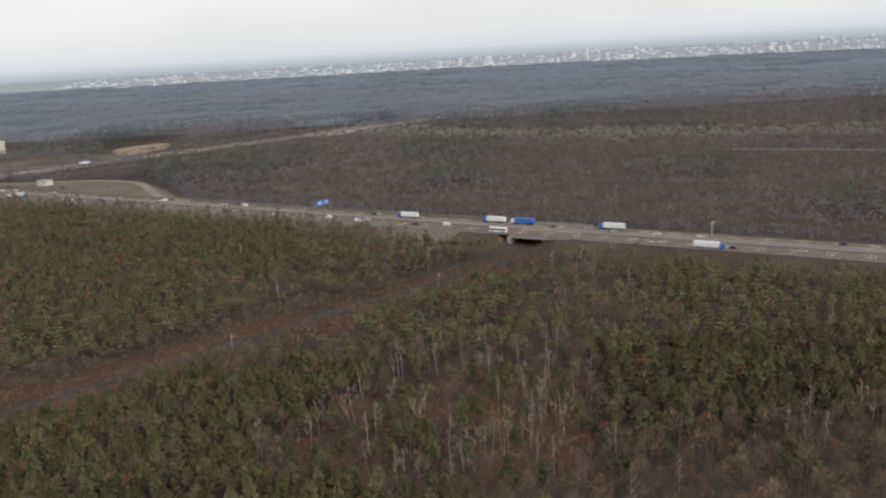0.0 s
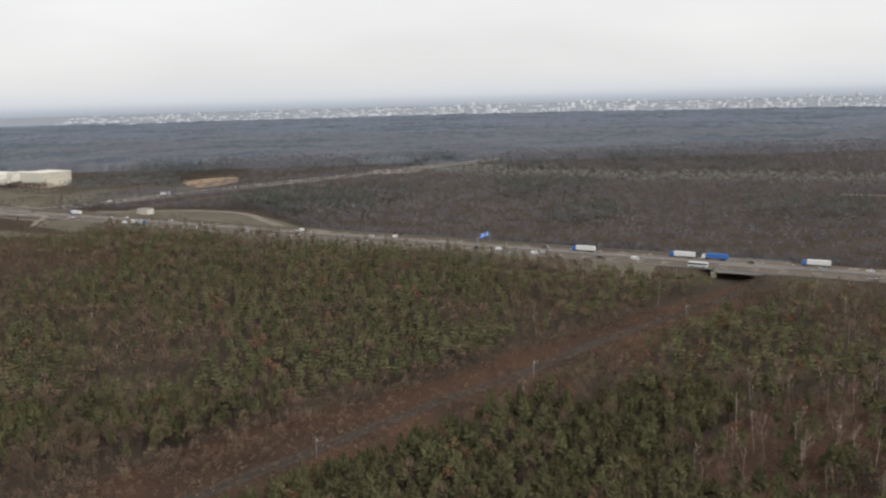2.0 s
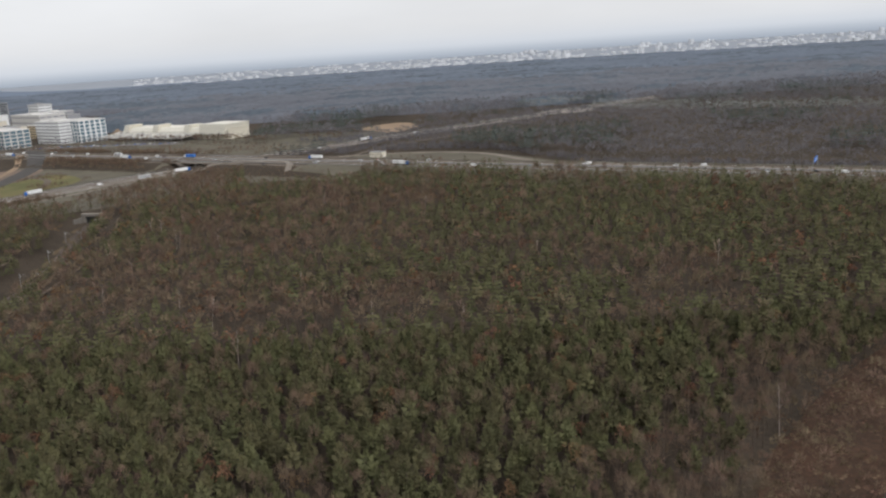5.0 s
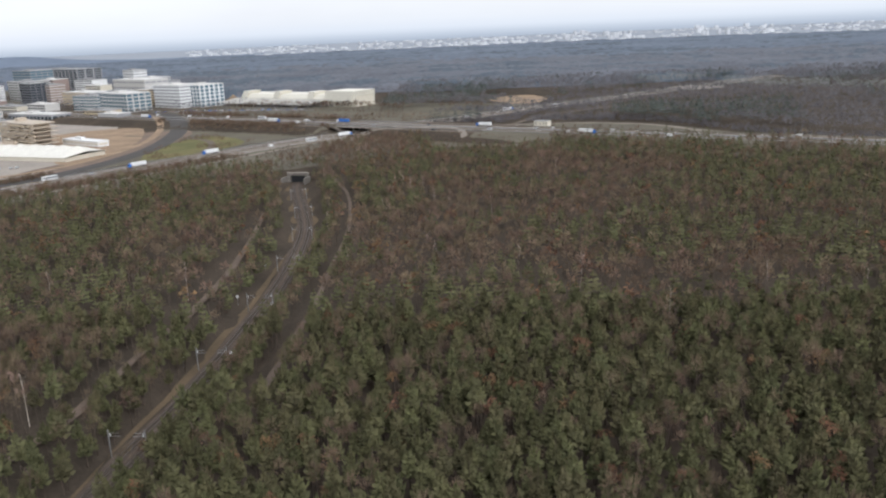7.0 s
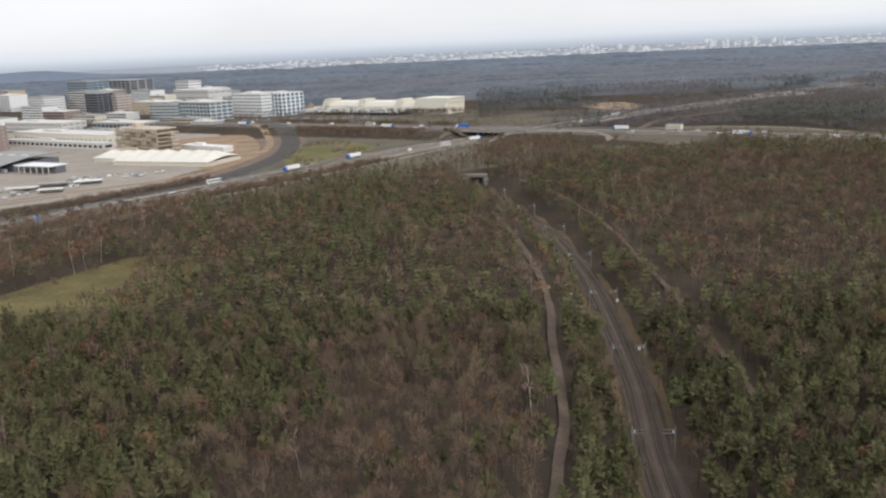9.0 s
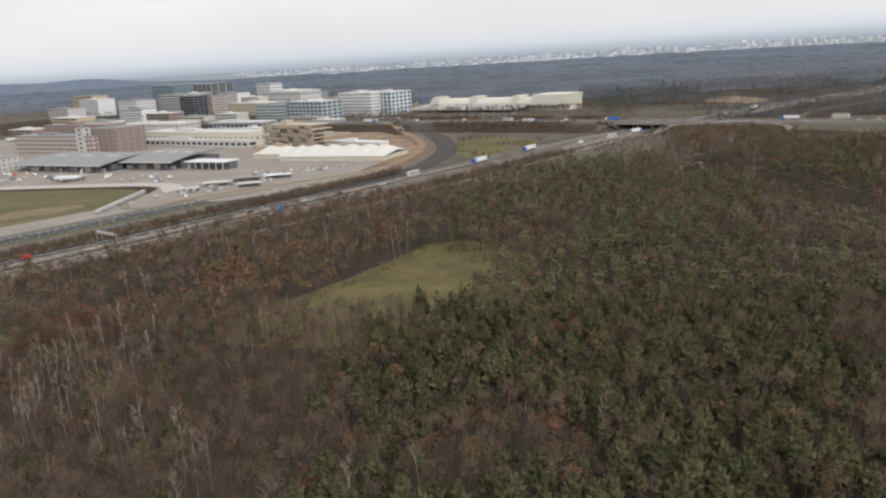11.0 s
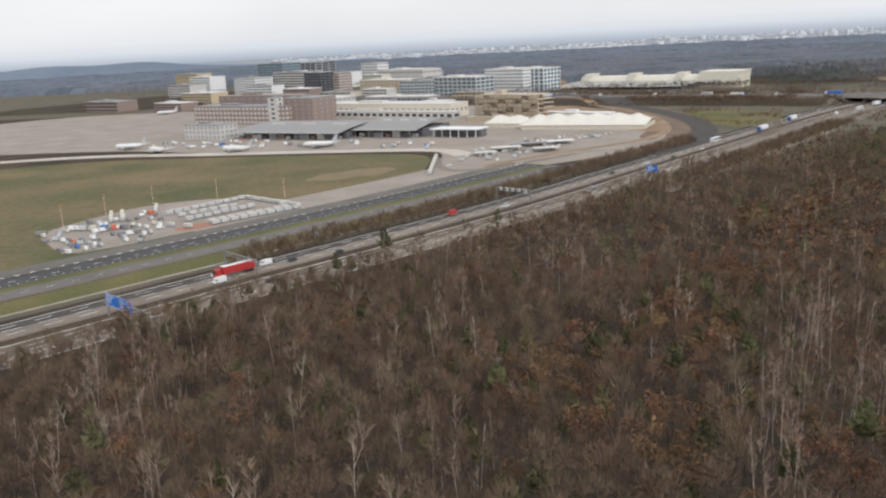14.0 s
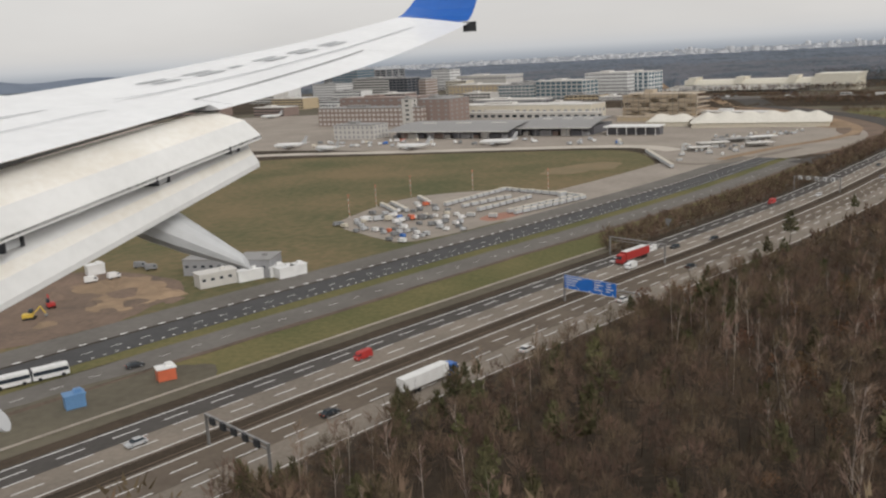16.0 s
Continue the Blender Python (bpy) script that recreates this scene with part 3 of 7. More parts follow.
def bare_bush(seed, twigs, width, spread=3.2, height=9.0):
    """Stems and twigs of a leafless shrub rising from the ground in a dome."""
    rng = np.random.default_rng(seed)
    stems, crown = [], []
    for k in range(5):
        a = k * 1.2566 + rng.uniform(-0.4, 0.4)
        stems += sliver(rng, np.zeros(3), np.array([math.cos(a) * spread * 0.6, math.sin(a) * spread * 0.6, height * rng.uniform(0.5, 0.8)]), 0.35)
    for i in range(twigs):
        a, r, t = rng.uniform(0, 6.283), rng.uniform(0.1, 1.0) ** 0.6, rng.uniform(0.1, 0.8)
        out = np.array([math.cos(a), math.sin(a), 0]) * spread * r
        b = out * 0.8 + [0, 0, height * t * math.sqrt(max(0.05, 1 - 0.8 * r * r))]
        way = out / spread * 0.8 + rng.normal(0, 0.3, 3) + [0, 0, 0.8]
        crown += sliver(rng, b, b + way / np.linalg.norm(way) * rng.uniform(1.6, 3.4), width * rng.uniform(0.6, 1.4))
    return np.array(stems), np.array(crown)


def birch_tree(seed, limbs, twigs):
    """Slender pale stem, steep limbs in its upper half, and a vase-shaped brush of fine twigs."""
    rng = np.random.default_rng(seed)
    h = 15.0 * rng.uniform(0.85, 1.12)
    bend = np.array([rng.normal(0, 0.45), rng.normal(0, 0.45), h * 0.5])
    top = bend * [1.9, 1.9, 0] + [0, 0, h]
    trunk = prism(np.zeros(3), bend, 0.115, 0.085) + prism(bend, top, 0.085, 0.02)
    crown = []
    for k in range(limbs):
        t, a = rng.uniform(-0.1, 0.8), rng.uniform(0, 6.283)
        s = bend + (top - bend) * t
        reach = (1 - 0.45 * t) * rng.uniform(0.9, 2.1)
        e = s + np.array([math.cos(a) * reach, math.sin(a) * reach, reach * rng.uniform(1.2, 2.2)])
        trunk += sliver(rng, s, e, 0.11)
        for q in range(twigs):
            b = s + (e - s) * rng.uniform(0.35, 1.0)
            crown += sliver(rng, b, b + np.array([math.cos(a) * 0.45 + rng.normal(0, 0.4), math.sin(a) * 0.45 + rng.normal(0, 0.4), rng.uniform(0.5, 1.5)]), 0.13)
    return np.array(trunk), np.array(crown)


def oak_tree(seed, tufts, size):
    """Trunk and dead-leaf crown of a young oak or beech."""
    rng = np.random.default_rng(seed)
    h = 11 + rng.uniform(-1.5, 1.5)
    trunk = prism(np.zeros(3), np.array([0.2, 0.1, h * 0.7]), 0.22, 0.08)
    crown = []
    lobes = [(np.array([rng.normal(0, 1.5), rng.normal(0, 1.5), h * rng.uniform(0.5, 0.85)]), rng.uniform(0.95, 1.5)) for _ in range(8)]
    for i in range(tufts):
        c, r = lobes[rng.integers(8)]
        way = rng.normal(size=3)
        way[2] = abs(way[2]) - 0.35
        c = c + way / np.linalg.norm(way) * r * rng.uniform(0.7, 1.1)
        d = rng.normal(size=(3, 3)) * size * 0.62
        crown += [c + d[0], c + d[1], c + d[2]]
    return np.array(trunk), np.array(crown)


def thing_from(name, label, category, group, shapes):
    """A tree as a thing: an empty with a trunk and a crown."""
    root = tagged(new(name), label, category, group)
    for part_name, tri, mat in shapes:
        mesh_object(part_name, tri, np.arange(len(tri)).reshape(-1, 3), mat, parent=root)
    return root


def scatter(name, templates, mats, xs, ys, zs, scales, label, category, rng, crowns_only=False):
    """Many trees of one kind joined into one object for each material."""
    for layer, mat in enumerate(mats):
        if crowns_only and layer == 0:
            continue
        vs, tints = [], []
        pick = rng.integers(len(templates), size=len(xs))
        spin = rng.uniform(0, 6.283, len(xs))
        tone = rng.uniform(0, 1, len(xs))
        for k, tpl in enumerate(templates):
            s = pick == k
            if not s.any():
                continue
            t = tpl[layer]
            c, n = np.cos(spin[s])[:, None], np.sin(spin[s])[:, None]
            sc = scales[s][:, None]
            x = (t[:, 0] * c - t[:, 1] * n) * sc + xs[s][:, None]
            y = (t[:, 0] * n + t[:, 1] * c) * sc + ys[s][:, None]
            z = t[:, 2] * sc * (0.92 + 0.16 * tone[s][:, None]) + zs[s][:, None]
            vs.append(np.stack([x, y, z], -1).reshape(-1, 3))
            tints.append(np.repeat(tone[s], len(t)))
        v = np.concatenate(vs)
        ob = mesh_object(name + ("_trunks", "_crowns")[layer], v, np.arange(len(v)).reshape(-1, 3), mat, np.concatenate(tints))
        tagged(ob, label, category, kind="stuff")


def soft_noise(x, y, scale, seed):
    """Smooth random field from 0 to 1 over the plan."""
    rng = np.random.default_rng(seed)
    g = rng.uniform(0, 1, (64, 64))
    u, v = np.asarray(x) / scale, np.asarray(y) / scale
    i, j = np.floor(u).astype(int), np.floor(v).astype(int)
    a, b = u - i, v - j
    a, b = a * a * (3 - 2 * a), b * b * (3 - 2 * b)
    q = lambda m, k: g[m % 64, k % 64]
    return (q(i, j) * (1 - a) + q(i + 1, j) * a) * (1 - b) + (q(i, j + 1) * (1 - a) + q(i + 1, j + 1) * a) * b


OPEN = [(-960, 440), (-876, 520), (-822, 560), (-777, 614), (-722, 658), (-670, 676), (-640, 705), (-638, 770), (-600, 812), (-558, 815), (-545, 760), (-530, 716), (-480, 722), (-440, 745), (-440, 830), (-500, 900), (-640, 960), (-800, 720)]
PATHS = [smooth_line([(-640, 60), (-622, 180), (-616, 219), (-612, 250), (-611, 300), (-609, 335), (-610, 381), (-616, 442), (-628, 520)], 8), smooth_line([(-561, 250), (-561, 301), (-562, 351), (-565, 403), (-568, 459), (-576, 518), (-588, 575), (-610, 640)], 8)]


def woods(x, y):
    """Whether a tree stands at a place on this side of the bank road."""
    a3o, _ = offset_to(A3_LINE, x, y)
    ok = (a5_offset(x, y) < -44 + 15 * ease(10, 90, -x)) & ((a3o < -38 + 8 * ease(1040, 1080, -x)) | (x > -560))
    d, _ = offset_to(RAIL_LINE, x, y)
    ok &= (abs(d) > 8.5 + 5 * ease(425, 490, y)) | (y > 672)
    for p in PATHS:
        ok &= abs(offset_to(p, x, y)[0]) > 4.3
    return ok & ~inside(OPEN, x, y) & ~inside(CLEARING, x, y) & ~inside(MEADOW, x, y)


def pine_share(x, y):
    """How much of the wood is pine at a place."""
    d = abs(offset_to(RAIL_LINE, x, y)[0])
    beside_rail = (d > 8) & (d < np.where(x > -590, 19, 16)) & (y < 570)
    n = 0.55 * soft_noise(x, y, 55, 3) + 0.45 * soft_noise(x, y, 21, 5) + rng.normal(0, 0.06, np.shape(x))
    x = x + rng.normal(0, 7, np.shape(x)) + 26 * (soft_noise(x, y, 30, 31) - 0.5)
    y = y + rng.normal(0, 7, np.shape(y)) + 26 * (soft_noise(x, y, 30, 32) - 0.5)
    s = np.full(np.shape(x), 0.62)
    s = np.where(x > -60, 0.7, s)
    s = np.where((x > -5) & (y < 238), 0.22, s)
    s = np.where((x > -250) & (x < -45) & (y < 300), 0.97, s)
    s = np.where((x > -360) & (x < -100) & (y > 400), 0.72, s)
    s = np.where((x < -262) & (x > -460) & (y < 335), 0.9, s)
    s = np.where((x < -240) & (x > -350) & (x > -335 + 0.97 * (y - 192)), 0.05, s)
    s = np.where((x < -460) & (x > -560) & (y < 350), 0.82, s)
    s = np.where((x < -360) & (x > -470) & (y > 335) & (y < 395), 0.22, s)
    s = np.where((x < -440) & (x > -560) & (y > 365) & (y < 520), 0.32, s)
    s = np.where((x < -560) & (x > -650) & (y > 680), 0.05, s)
    s = np.where((x < -596) & (x > -612) & (y < 520), 0.95, s)
    s = np.where((x < -612) & (x > -690), np.where(y < 912 + x, 0.08, np.where(y < 330, 0.7, 0.5)), s)
    s = np.where((x < -686) & (x > -806) & (y < 330), 0.86, s)
    s = np.where((x < -686) & (x > -790) & (y >= 330), 0.66, s)
    s = np.where(x < -806, 0.05, s)
    s = np.where((x < -830) & (x > -1000) & (y < 195), 0.25, s)
    for stand in PINE_STANDS:
        s = np.where(inside(stand, x, y), 0.8, s)
    for line in BARE_BELTS:
        s = np.where(abs(offset_to(line, x, y)[0]) < 11, 0.1, s)
    return (n < s * 0.9 + 0.02) | beside_rail


PINE_STANDS = ([(-428, 540), (-327, 578), (-200, 510), (-290, 470), (-412, 500)], [(-472, 428), (-412, 418), (-405, 378), (-472, 385)], [(-586, 618), (-520, 602), (-533, 480), (-572, 470)], [(-690, 572), (-636, 584), (-622, 480), (-668, 470)])
BARE_BELTS = [smooth_line([(-530, 520), (-470, 505), (-412, 482), (-328, 450), (-279, 396)], 10), smooth_line([(-528, 376), (-490, 402), (-440, 352), (-396, 322)], 10)]


OAKS = [(-995, 205), (-975, 250), (-945, 285), (-925, 325), (-880, 420), (-855, 425), (-858, 380), (-900, 300), (-935, 240), (-950, 195), (-985, 180)]
BIRCH_BAND = [(-955, 165), (-905, 165), (-868, 290), (-900, 305), (-932, 235)]
rng = np.random.default_rng(11)


def points(x0, x1, y0, y1, step, jitter=0.45):
    a, b = np.meshgrid(np.arange(x0, x1, step), np.arange(y0, y1, step))
    a, b = a.ravel(), b.ravel()
    a = a + rng.uniform(-jitter, jitter, len(a)) * step
    b = b + rng.uniform(-jitter, jitter, len(b)) * step
    return a, b


PINE_NEAR = [pine_tree(20 + k, 7, 5, 1) for k in range(6)]
PINE_MID = [pine_tree(40 + k, 4, 5, 0) for k in range(5)]
BARE_NEAR = [bare_tree(60 + k, 128, 0.125) for k in range(6)]
BARE_MID = [bare_tree(80 + k, 42, 0.47, spread=3.6, limbs=4) for k in range(5)]
BUSH = [bare_bush(90 + k, 30, 0.6) for k in range(6)]
BIRCH = [birch_tree(100 + k, 12, 11) for k in range(6)]
OAK = [oak_tree(120 + k, 230, 0.36) for k in range(4)]
OAK_MID = [oak_tree(140 + k, 60, 0.85) for k in range(4)]


def plant(x, y, fine, label_end):
    keep = woods(x, y)
    glade = inside(BIRCHES, x, y)
    keep &= ~glade | (rng.uniform(size=len(x)) < 0.55)
    x, y = x[keep], y[keep]
    z = land(x, y) - 0.1
    u = rng.uniform(size=len(x))
    pine = pine_share(x, y)
    pine = np.where(u < np.where(pine, np.where(x > -250, 0.1, 0.2), 0.08), ~pine, pine) & ~(glade[keep] & (u < 0.55))
    w = rng.uniform(size=len(x))
    oakzone = (soft_noise(x, y, 38, 8) > 0.6) | (inside(OAKS, x, y) & (soft_noise(x, y, 16, 18) > 0.3))
    p_oak = np.where(x < -800, np.where(oakzone, np.where(inside(OAKS, x, y), 0.62, 0.28), 0.04) * ease(1110, 1010, -x), np.where(oakzone, 0.08, 0.015))
    clump = soft_noise(x, y, 22, 9)
    west = np.where(inside(BIRCH_BAND, x, y), np.where(clump > 0.4, 0.42, 0.05), np.where((x < -985) & (x > -1080) & (y < 285), np.where(clump > 0.45, 0.2, 0.05), np.where(clump > 0.66, 0.2, 0.012)))
    p_birch = np.where(inside(BIRCHES, x, y), np.where(soft_noise(x, y, 13, 77) > 0.45, 0.5, 0.06), 0) + np.where(x < -815, west, np.where((x > -60) & (y > 220), 0.09, 0.012))
    kind = np.where(pine, 0, np.where(w < p_oak, 2, np.where(w < p_oak + p_birch, 3, 1)))
    kind = np.where(pine & (rng.uniform(size=len(x)) < 0.035), 2, kind)
    sets = ((0, PINE_NEAR if fine else PINE_MID, ("bark", "pine"), "pine_wood", "dark green young pines", 0.98),
            (1, BARE_NEAR if fine else BARE_MID, ("bark", "twig"), "bare_wood", "leafless grey-brown broadleaf trees", 0.85),
            (2, OAK if fine else OAK_MID, ("bark", "russet"), "oak_wood", "oaks with dead russet leaves", 1.0),
            (3, BIRCH, ("birch", "birchtwig"), "birch_wood", "leafless white-stemmed birches", 0.95))
    for k, tpl, mats, name, label, size in sets:
        s = kind == k
        if fine:
            own = np.flatnonzero(s)[np.argsort(y[s] + 0.03 * x[s])][:ALONE[k]]
            stems.append((k, x[own], y[own], z[own], size * rng.uniform(0.72, 1.15, len(own))))
            s[own] = False
        if s.any():
            scatter(name, tpl, [M[q] for q in mats], x[s], y[s], z[s], size * rng.uniform(0.72, 1.15, s.sum()), label + label_end, "trees", rng, k == 0 and not fine)


stems = []
ALONE = (150, 100, 30, 60)
x, y = points(-1180, 330, 150, 315, 4.2)
front = y > 165 - 0.035 * (x + 1180)
plant(x[front], y[front], True, " standing close in the woods")
x, y = points(-1185, -985, 150, 330, 5.2)
grow = (y > 165) & woods(x, y)
x, y = x[grow], y[grow]
scatter("understorey", BARE_NEAR, [M["bark"], M["twig"]], x, y, land(x, y), rng.uniform(0.4, 0.75, len(x)), "leafless brown undergrowth between the trees", "trees", rng, True)
x, y = points(-1100, 420, 315, 880, 5.4)
plant(x, y, False, " deeper in the woods")

# the trees nearest the way, each a thing of its own
NAMES = (("pine_tree", "young dark green pine in the woods", "pine_tree"), ("broadleaf_tree", "leafless grey-brown broadleaf tree", "tree"), ("oak_tree", "oak with dead russet leaves", "oak"), ("birch_tree", "leafless birch with a pale stem", "birch"))
for (k, sx, sy, sz, ss), tpls, mats in zip(stems, (PINE_NEAR, BARE_NEAR, OAK, BIRCH), (("bark", "pine"), ("bark", "twig"), ("bark", "russet"), ("birch", "birchtwig"))):
    name, label, category = NAMES[k]
    kinds = [thing_from(name, label, category.replace("_", " "), "trees nearest the way", (("trunk", t[0], M[mats[0]]), ("crown", t[1], M[mats[1]]))) for t in tpls]
    for n in range(len(sx)):
        m = pose(sx[n], sy[n], sz[n], 0, 0, rng.uniform(0, 360)) @ Matrix.Scale(ss[n], 4)
        if n < len(kinds):
            kinds[n].matrix_basis = m
        else:
            copy_thing(kinds[n % len(kinds)], Matrix(m) @ Matrix.Diagonal((*(1 / q for q in kinds[n % len(kinds)].scale), 1)))

# single pines along the wood's edge beside the motorway
edge_pine = [thing_from("pine_tree", "dark pine at the edge of the woods beside the motorway", "pine tree", "pines at the woods' edge", (("trunk", t[0], M["bark"]), ("crown", t[1], M["pine"]))) for t in PINE_NEAR[:3]]
n = 0
for px, py, count, wide, size in ((-1166, 182, 2, 2, 0.85), (-1162, 185, 2, 2, 0.8), (-1155, 187, 2, 3, 0.7), (-1143, 212, 2, 2, 0.85), (-1134, 224, 2, 3, 0.7), (-1130, 234, 2, 3, 0.6), (-1088, 270, 5, 6, 0.85), (-1080, 272, 5, 6, 0.9), (-1072, 277, 5, 6, 0.9), (-1064, 266, 6, 7, 0.95), (-1068, 287, 3, 4, 0.8), (-1066, 308, 1, 1, 0.7), (-1055, 312, 2, 3, 0.8), (-1048, 321, 2, 3, 0.8), (-1038, 331, 2, 3, 0.85), (-1028, 354, 1, 1, 1.1), (-988, 404, 1, 1, 0.9)):
    for q in range(count):
        m = pose(px + rng.normal(0, wide * 0.7), py + rng.normal(0, wide * 0.7), 0, 0, 0, rng.uniform(0, 360)) @ Matrix.Scale(size * rng.uniform(0.85, 1.15), 4)
        if n < 3:
            edge_pine[n].matrix_basis = m
        else:
            copy_thing(edge_pine[n % 3], Matrix(m) @ Matrix.Diagonal((*(1 / s for s in edge_pine[n % 3].scale), 1)))
        n += 1

# shrubs at the wood's edge beside the motorway
x, y = points(-1260, -560, 60, 760, 3.2)
a3o, _ = offset_to(A3_LINE, x, y)
edge = (a3o < -22) & (a3o > -40) & (y < 900)
x, y = x[edge], y[edge]
scatter("edge_shrub", BUSH, [M["bark"], M["twig"]], x, y, land(x, y), rng.uniform(0.16, 0.42, len(x)) * (1 + 0.75 * ease(-1040, -960, x)), "leafless brown shrubs at the edge of the woods", "shrubs", rng)

# low heath shrubs in the cleared strip, the glade and the meadow's edge
x, y = points(-470, 70, 60, 510, 3.0)
low = (inside(CLEARING, x, y) & (soft_noise(x, y, 14, 2) > 0.25)) | inside(BIRCHES, x, y)
x, y = x[low], y[low]
HEATH = [oak_tree(220 + k, 16, 1.7) for k in range(4)]
M["heathshrub"] = material("heath_shrub", (0.19, 0.125, 0.085), (0.12, 0.085, 0.06), 0.2, 0.95, random_tint=0.7, spec=0.04)
scatter("heath_shrub", HEATH, [M["bark"], M["heathshrub"]], x, y, land(x, y) - 0.3, rng.uniform(0.1, 0.30, len(x)), "low brown heath shrubs on cleared ground", "shrubs", rng)

x, y = points(-870, -770, 305, 430, 3.2)
low = inside(MEADOW, x, y) & (soft_noise(x, y, 12, 52) > 0.35)
x, y = x[low], y[low]
scatter("meadow_tussock", HEATH, [M["bark"], M["tanverge"]], x, y, land(x, y) - 0.3, rng.uniform(0.05, 0.13, len(x)), "tan grass tussocks in the meadow", "grass", rng, True)

x, y = points(-880, -760, 295, 440, 4.0)
rim = inside([(-818 + (px + 818) * 1.25, 364 + (py - 364) * 1.22) for px, py in MEADOW], x, y) & ~inside([(-818 + (px + 818) * 0.86, 364 + (py - 364) * 0.86) for px, py in MEADOW], x, y) & (soft_noise(x, y, 11, 58) > 0.4)
x, y = x[rim], y[rim]
scatter("meadow_bush", BUSH, [M["bark"], M["twig"]], x, y, land(x, y), rng.uniform(0.15, 0.42, len(x)), "leafless bushes round the meadow's edge", "shrubs", rng, True)

x, y = points(-960, -150, 440, 960, 5.0)
a3o, _ = offset_to(A3_LINE, x, y)
low = inside(OPEN, x, y) & (a3o < -24) & (a5_offset(x, y) < -38) & (soft_noise(x, y, 26, 14) > 0.4)
x, y = x[low], y[low]
scatter("junction_shrub", BUSH, [M["bark"], M["twig"]], x, y, land(x, y), rng.uniform(0.16, 0.36, len(x)), "low bare shrubs beside the junction", "shrubs", rng)

# bare bushes creeping in from the edges of the cleared strip
x, y = points(-320, 70, 120, 520, 3.4)
rim = inside(CLEARING, x, y) & (soft_noise(x, y, 17, 41) + 0.25 * rng.normal(size=len(x)) > 0.52 + 0.3 * ease(4, 20, abs(offset_to(STRIP_RAIL, x, y)[0] - 14)) - 0.25 * (x < -150)) & (abs(offset_to(STRIP_RAIL, x, y)[0]) > 4.5)
x, y = x[rim], y[rim]
scatter("strip_shrub", BUSH, [M["bark"], M["twig"]], x, y, land(x, y), rng.uniform(0.14, 0.36, len(x)), "bare brown bushes growing in the cleared strip", "shrubs", rng, True)

# young bare trees closing in on the far half of the cleared strip
x, y = points(-320, 70, 120, 520, 3.7)
side = offset_to(STRIP_RAIL, x, y)[0]
young = inside(CLEARING, x, y) & (side < -8 + 10 * (soft_noise(x, y, 24, 61) - 0.5)) & (x < 0)
x, y = x[young], y[young]
scatter("young_bare_wood", BARE_MID, [M["bark"], M["twig"]], x, y, land(x, y), rng.uniform(0.25, 0.75, len(x)), "young leafless trees at the edge of the cleared strip", "trees", rng, True)

# bushes along the far verge of the airfield motorway and in the junction
x, y = points(-1095, -620, 330, 1150, 3.2)
a3o, _ = offset_to(A3_LINE, x, y)
loop_d = abs(offset_to(smooth_line([(-1090, 1290), (-1020, 1262), (-938, 1170), (-862, 1020), (-828, 881), (-823, 790), (-838, 705), (-866, 648), (-910, 605), (-960, 560)], 10), x, y)[0])
hedge = (a3o > 25) & (a3o < 44) & (x < -850) & (x > -1090) | (abs(a5_offset(x, y)) > 26) & (abs(a5_offset(x, y)) < 46) & (a3o > 26) & (loop_d > 14) & (x > -900) & (soft_noise(x, y, 30, 4) > 0.45)
x, y = x[hedge], y[hedge]
scatter("verge_shrub", BUSH, [M["bark"], M["twig"]], x, y, land(x, y), rng.uniform(0.38, 0.72, len(x)), "leafless brown shrubs along the road verges", "shrubs", rng)

# loose shrubs on the green island of the junction
x, y = points(-820, -720, 740, 945, 5.5)
low = inside([(-800, 940), (-730, 870), (-750, 800), (-800, 740), (-818, 800), (-815, 900)], x, y) & (soft_noise(x, y, 22, 91) > 0.55)
x, y = x[low], y[low]
scatter("island_shrub", BUSH, [M["bark"], M["twig"]], x, y, land(x, y), rng.uniform(0.25, 0.55, len(x)), "bare shrubs on the grass island of the junction", "shrubs", rng, True)

# rows of bare trees before the freight hall, on the banks and between the junction's roads
for line, wide, step, lo, hi, word in (([(-860, 1252), (-800, 1236), (-746, 1213), (-690, 1182), (-640, 1152), (-600, 1120)], 13, 4.6, 0.45, 0.85, "before the freight hall"),
                                       ([(-1010, 1222), (-900, 1150), (-820, 1106), (-720, 1046), (-640, 1000)], 7, 5.5, 0.3, 0.6, "on the motorway's far bank"),
                                       ([(-830, 985), (-790, 962), (-750, 940), (-700, 906), (-668, 884)], 9, 4.2, 0.3, 0.55, "on the motorway's near bank"),
                                       ([(-560, 1150), (-520, 1115), (-480, 1080), (-440, 1120)], 14, 6.0, 0.4, 0.75, "between the junction's roads"),
                                       ([(-470, 870), (-420, 850), (-370, 820), (-320, 780)], 8, 5.0, 0.25, 0.5, "on the slip road's bank")):
    p = smooth_line(line, step)
    p = np.repeat(p, 3, axis=0) + rng.normal(0, wide / 2, (3 * len(p), 2))
    clear = (abs(a5_offset(p[:, 0], p[:, 1])) > 36) & (abs(offset_to(A3_LINE, p[:, 0], p[:, 1])[0]) > 27)
    p = p[clear]
    scatter("roadside_tree", BARE_MID, [M["bark"], M["twig"]], p[:, 0], p[:, 1], land(p[:, 0], p[:, 1]), rng.uniform(lo, hi, len(p)), "leafless brown trees " + word, "trees", rng)
x, y = points(-1000, -420, 930, 1330, 7.5)
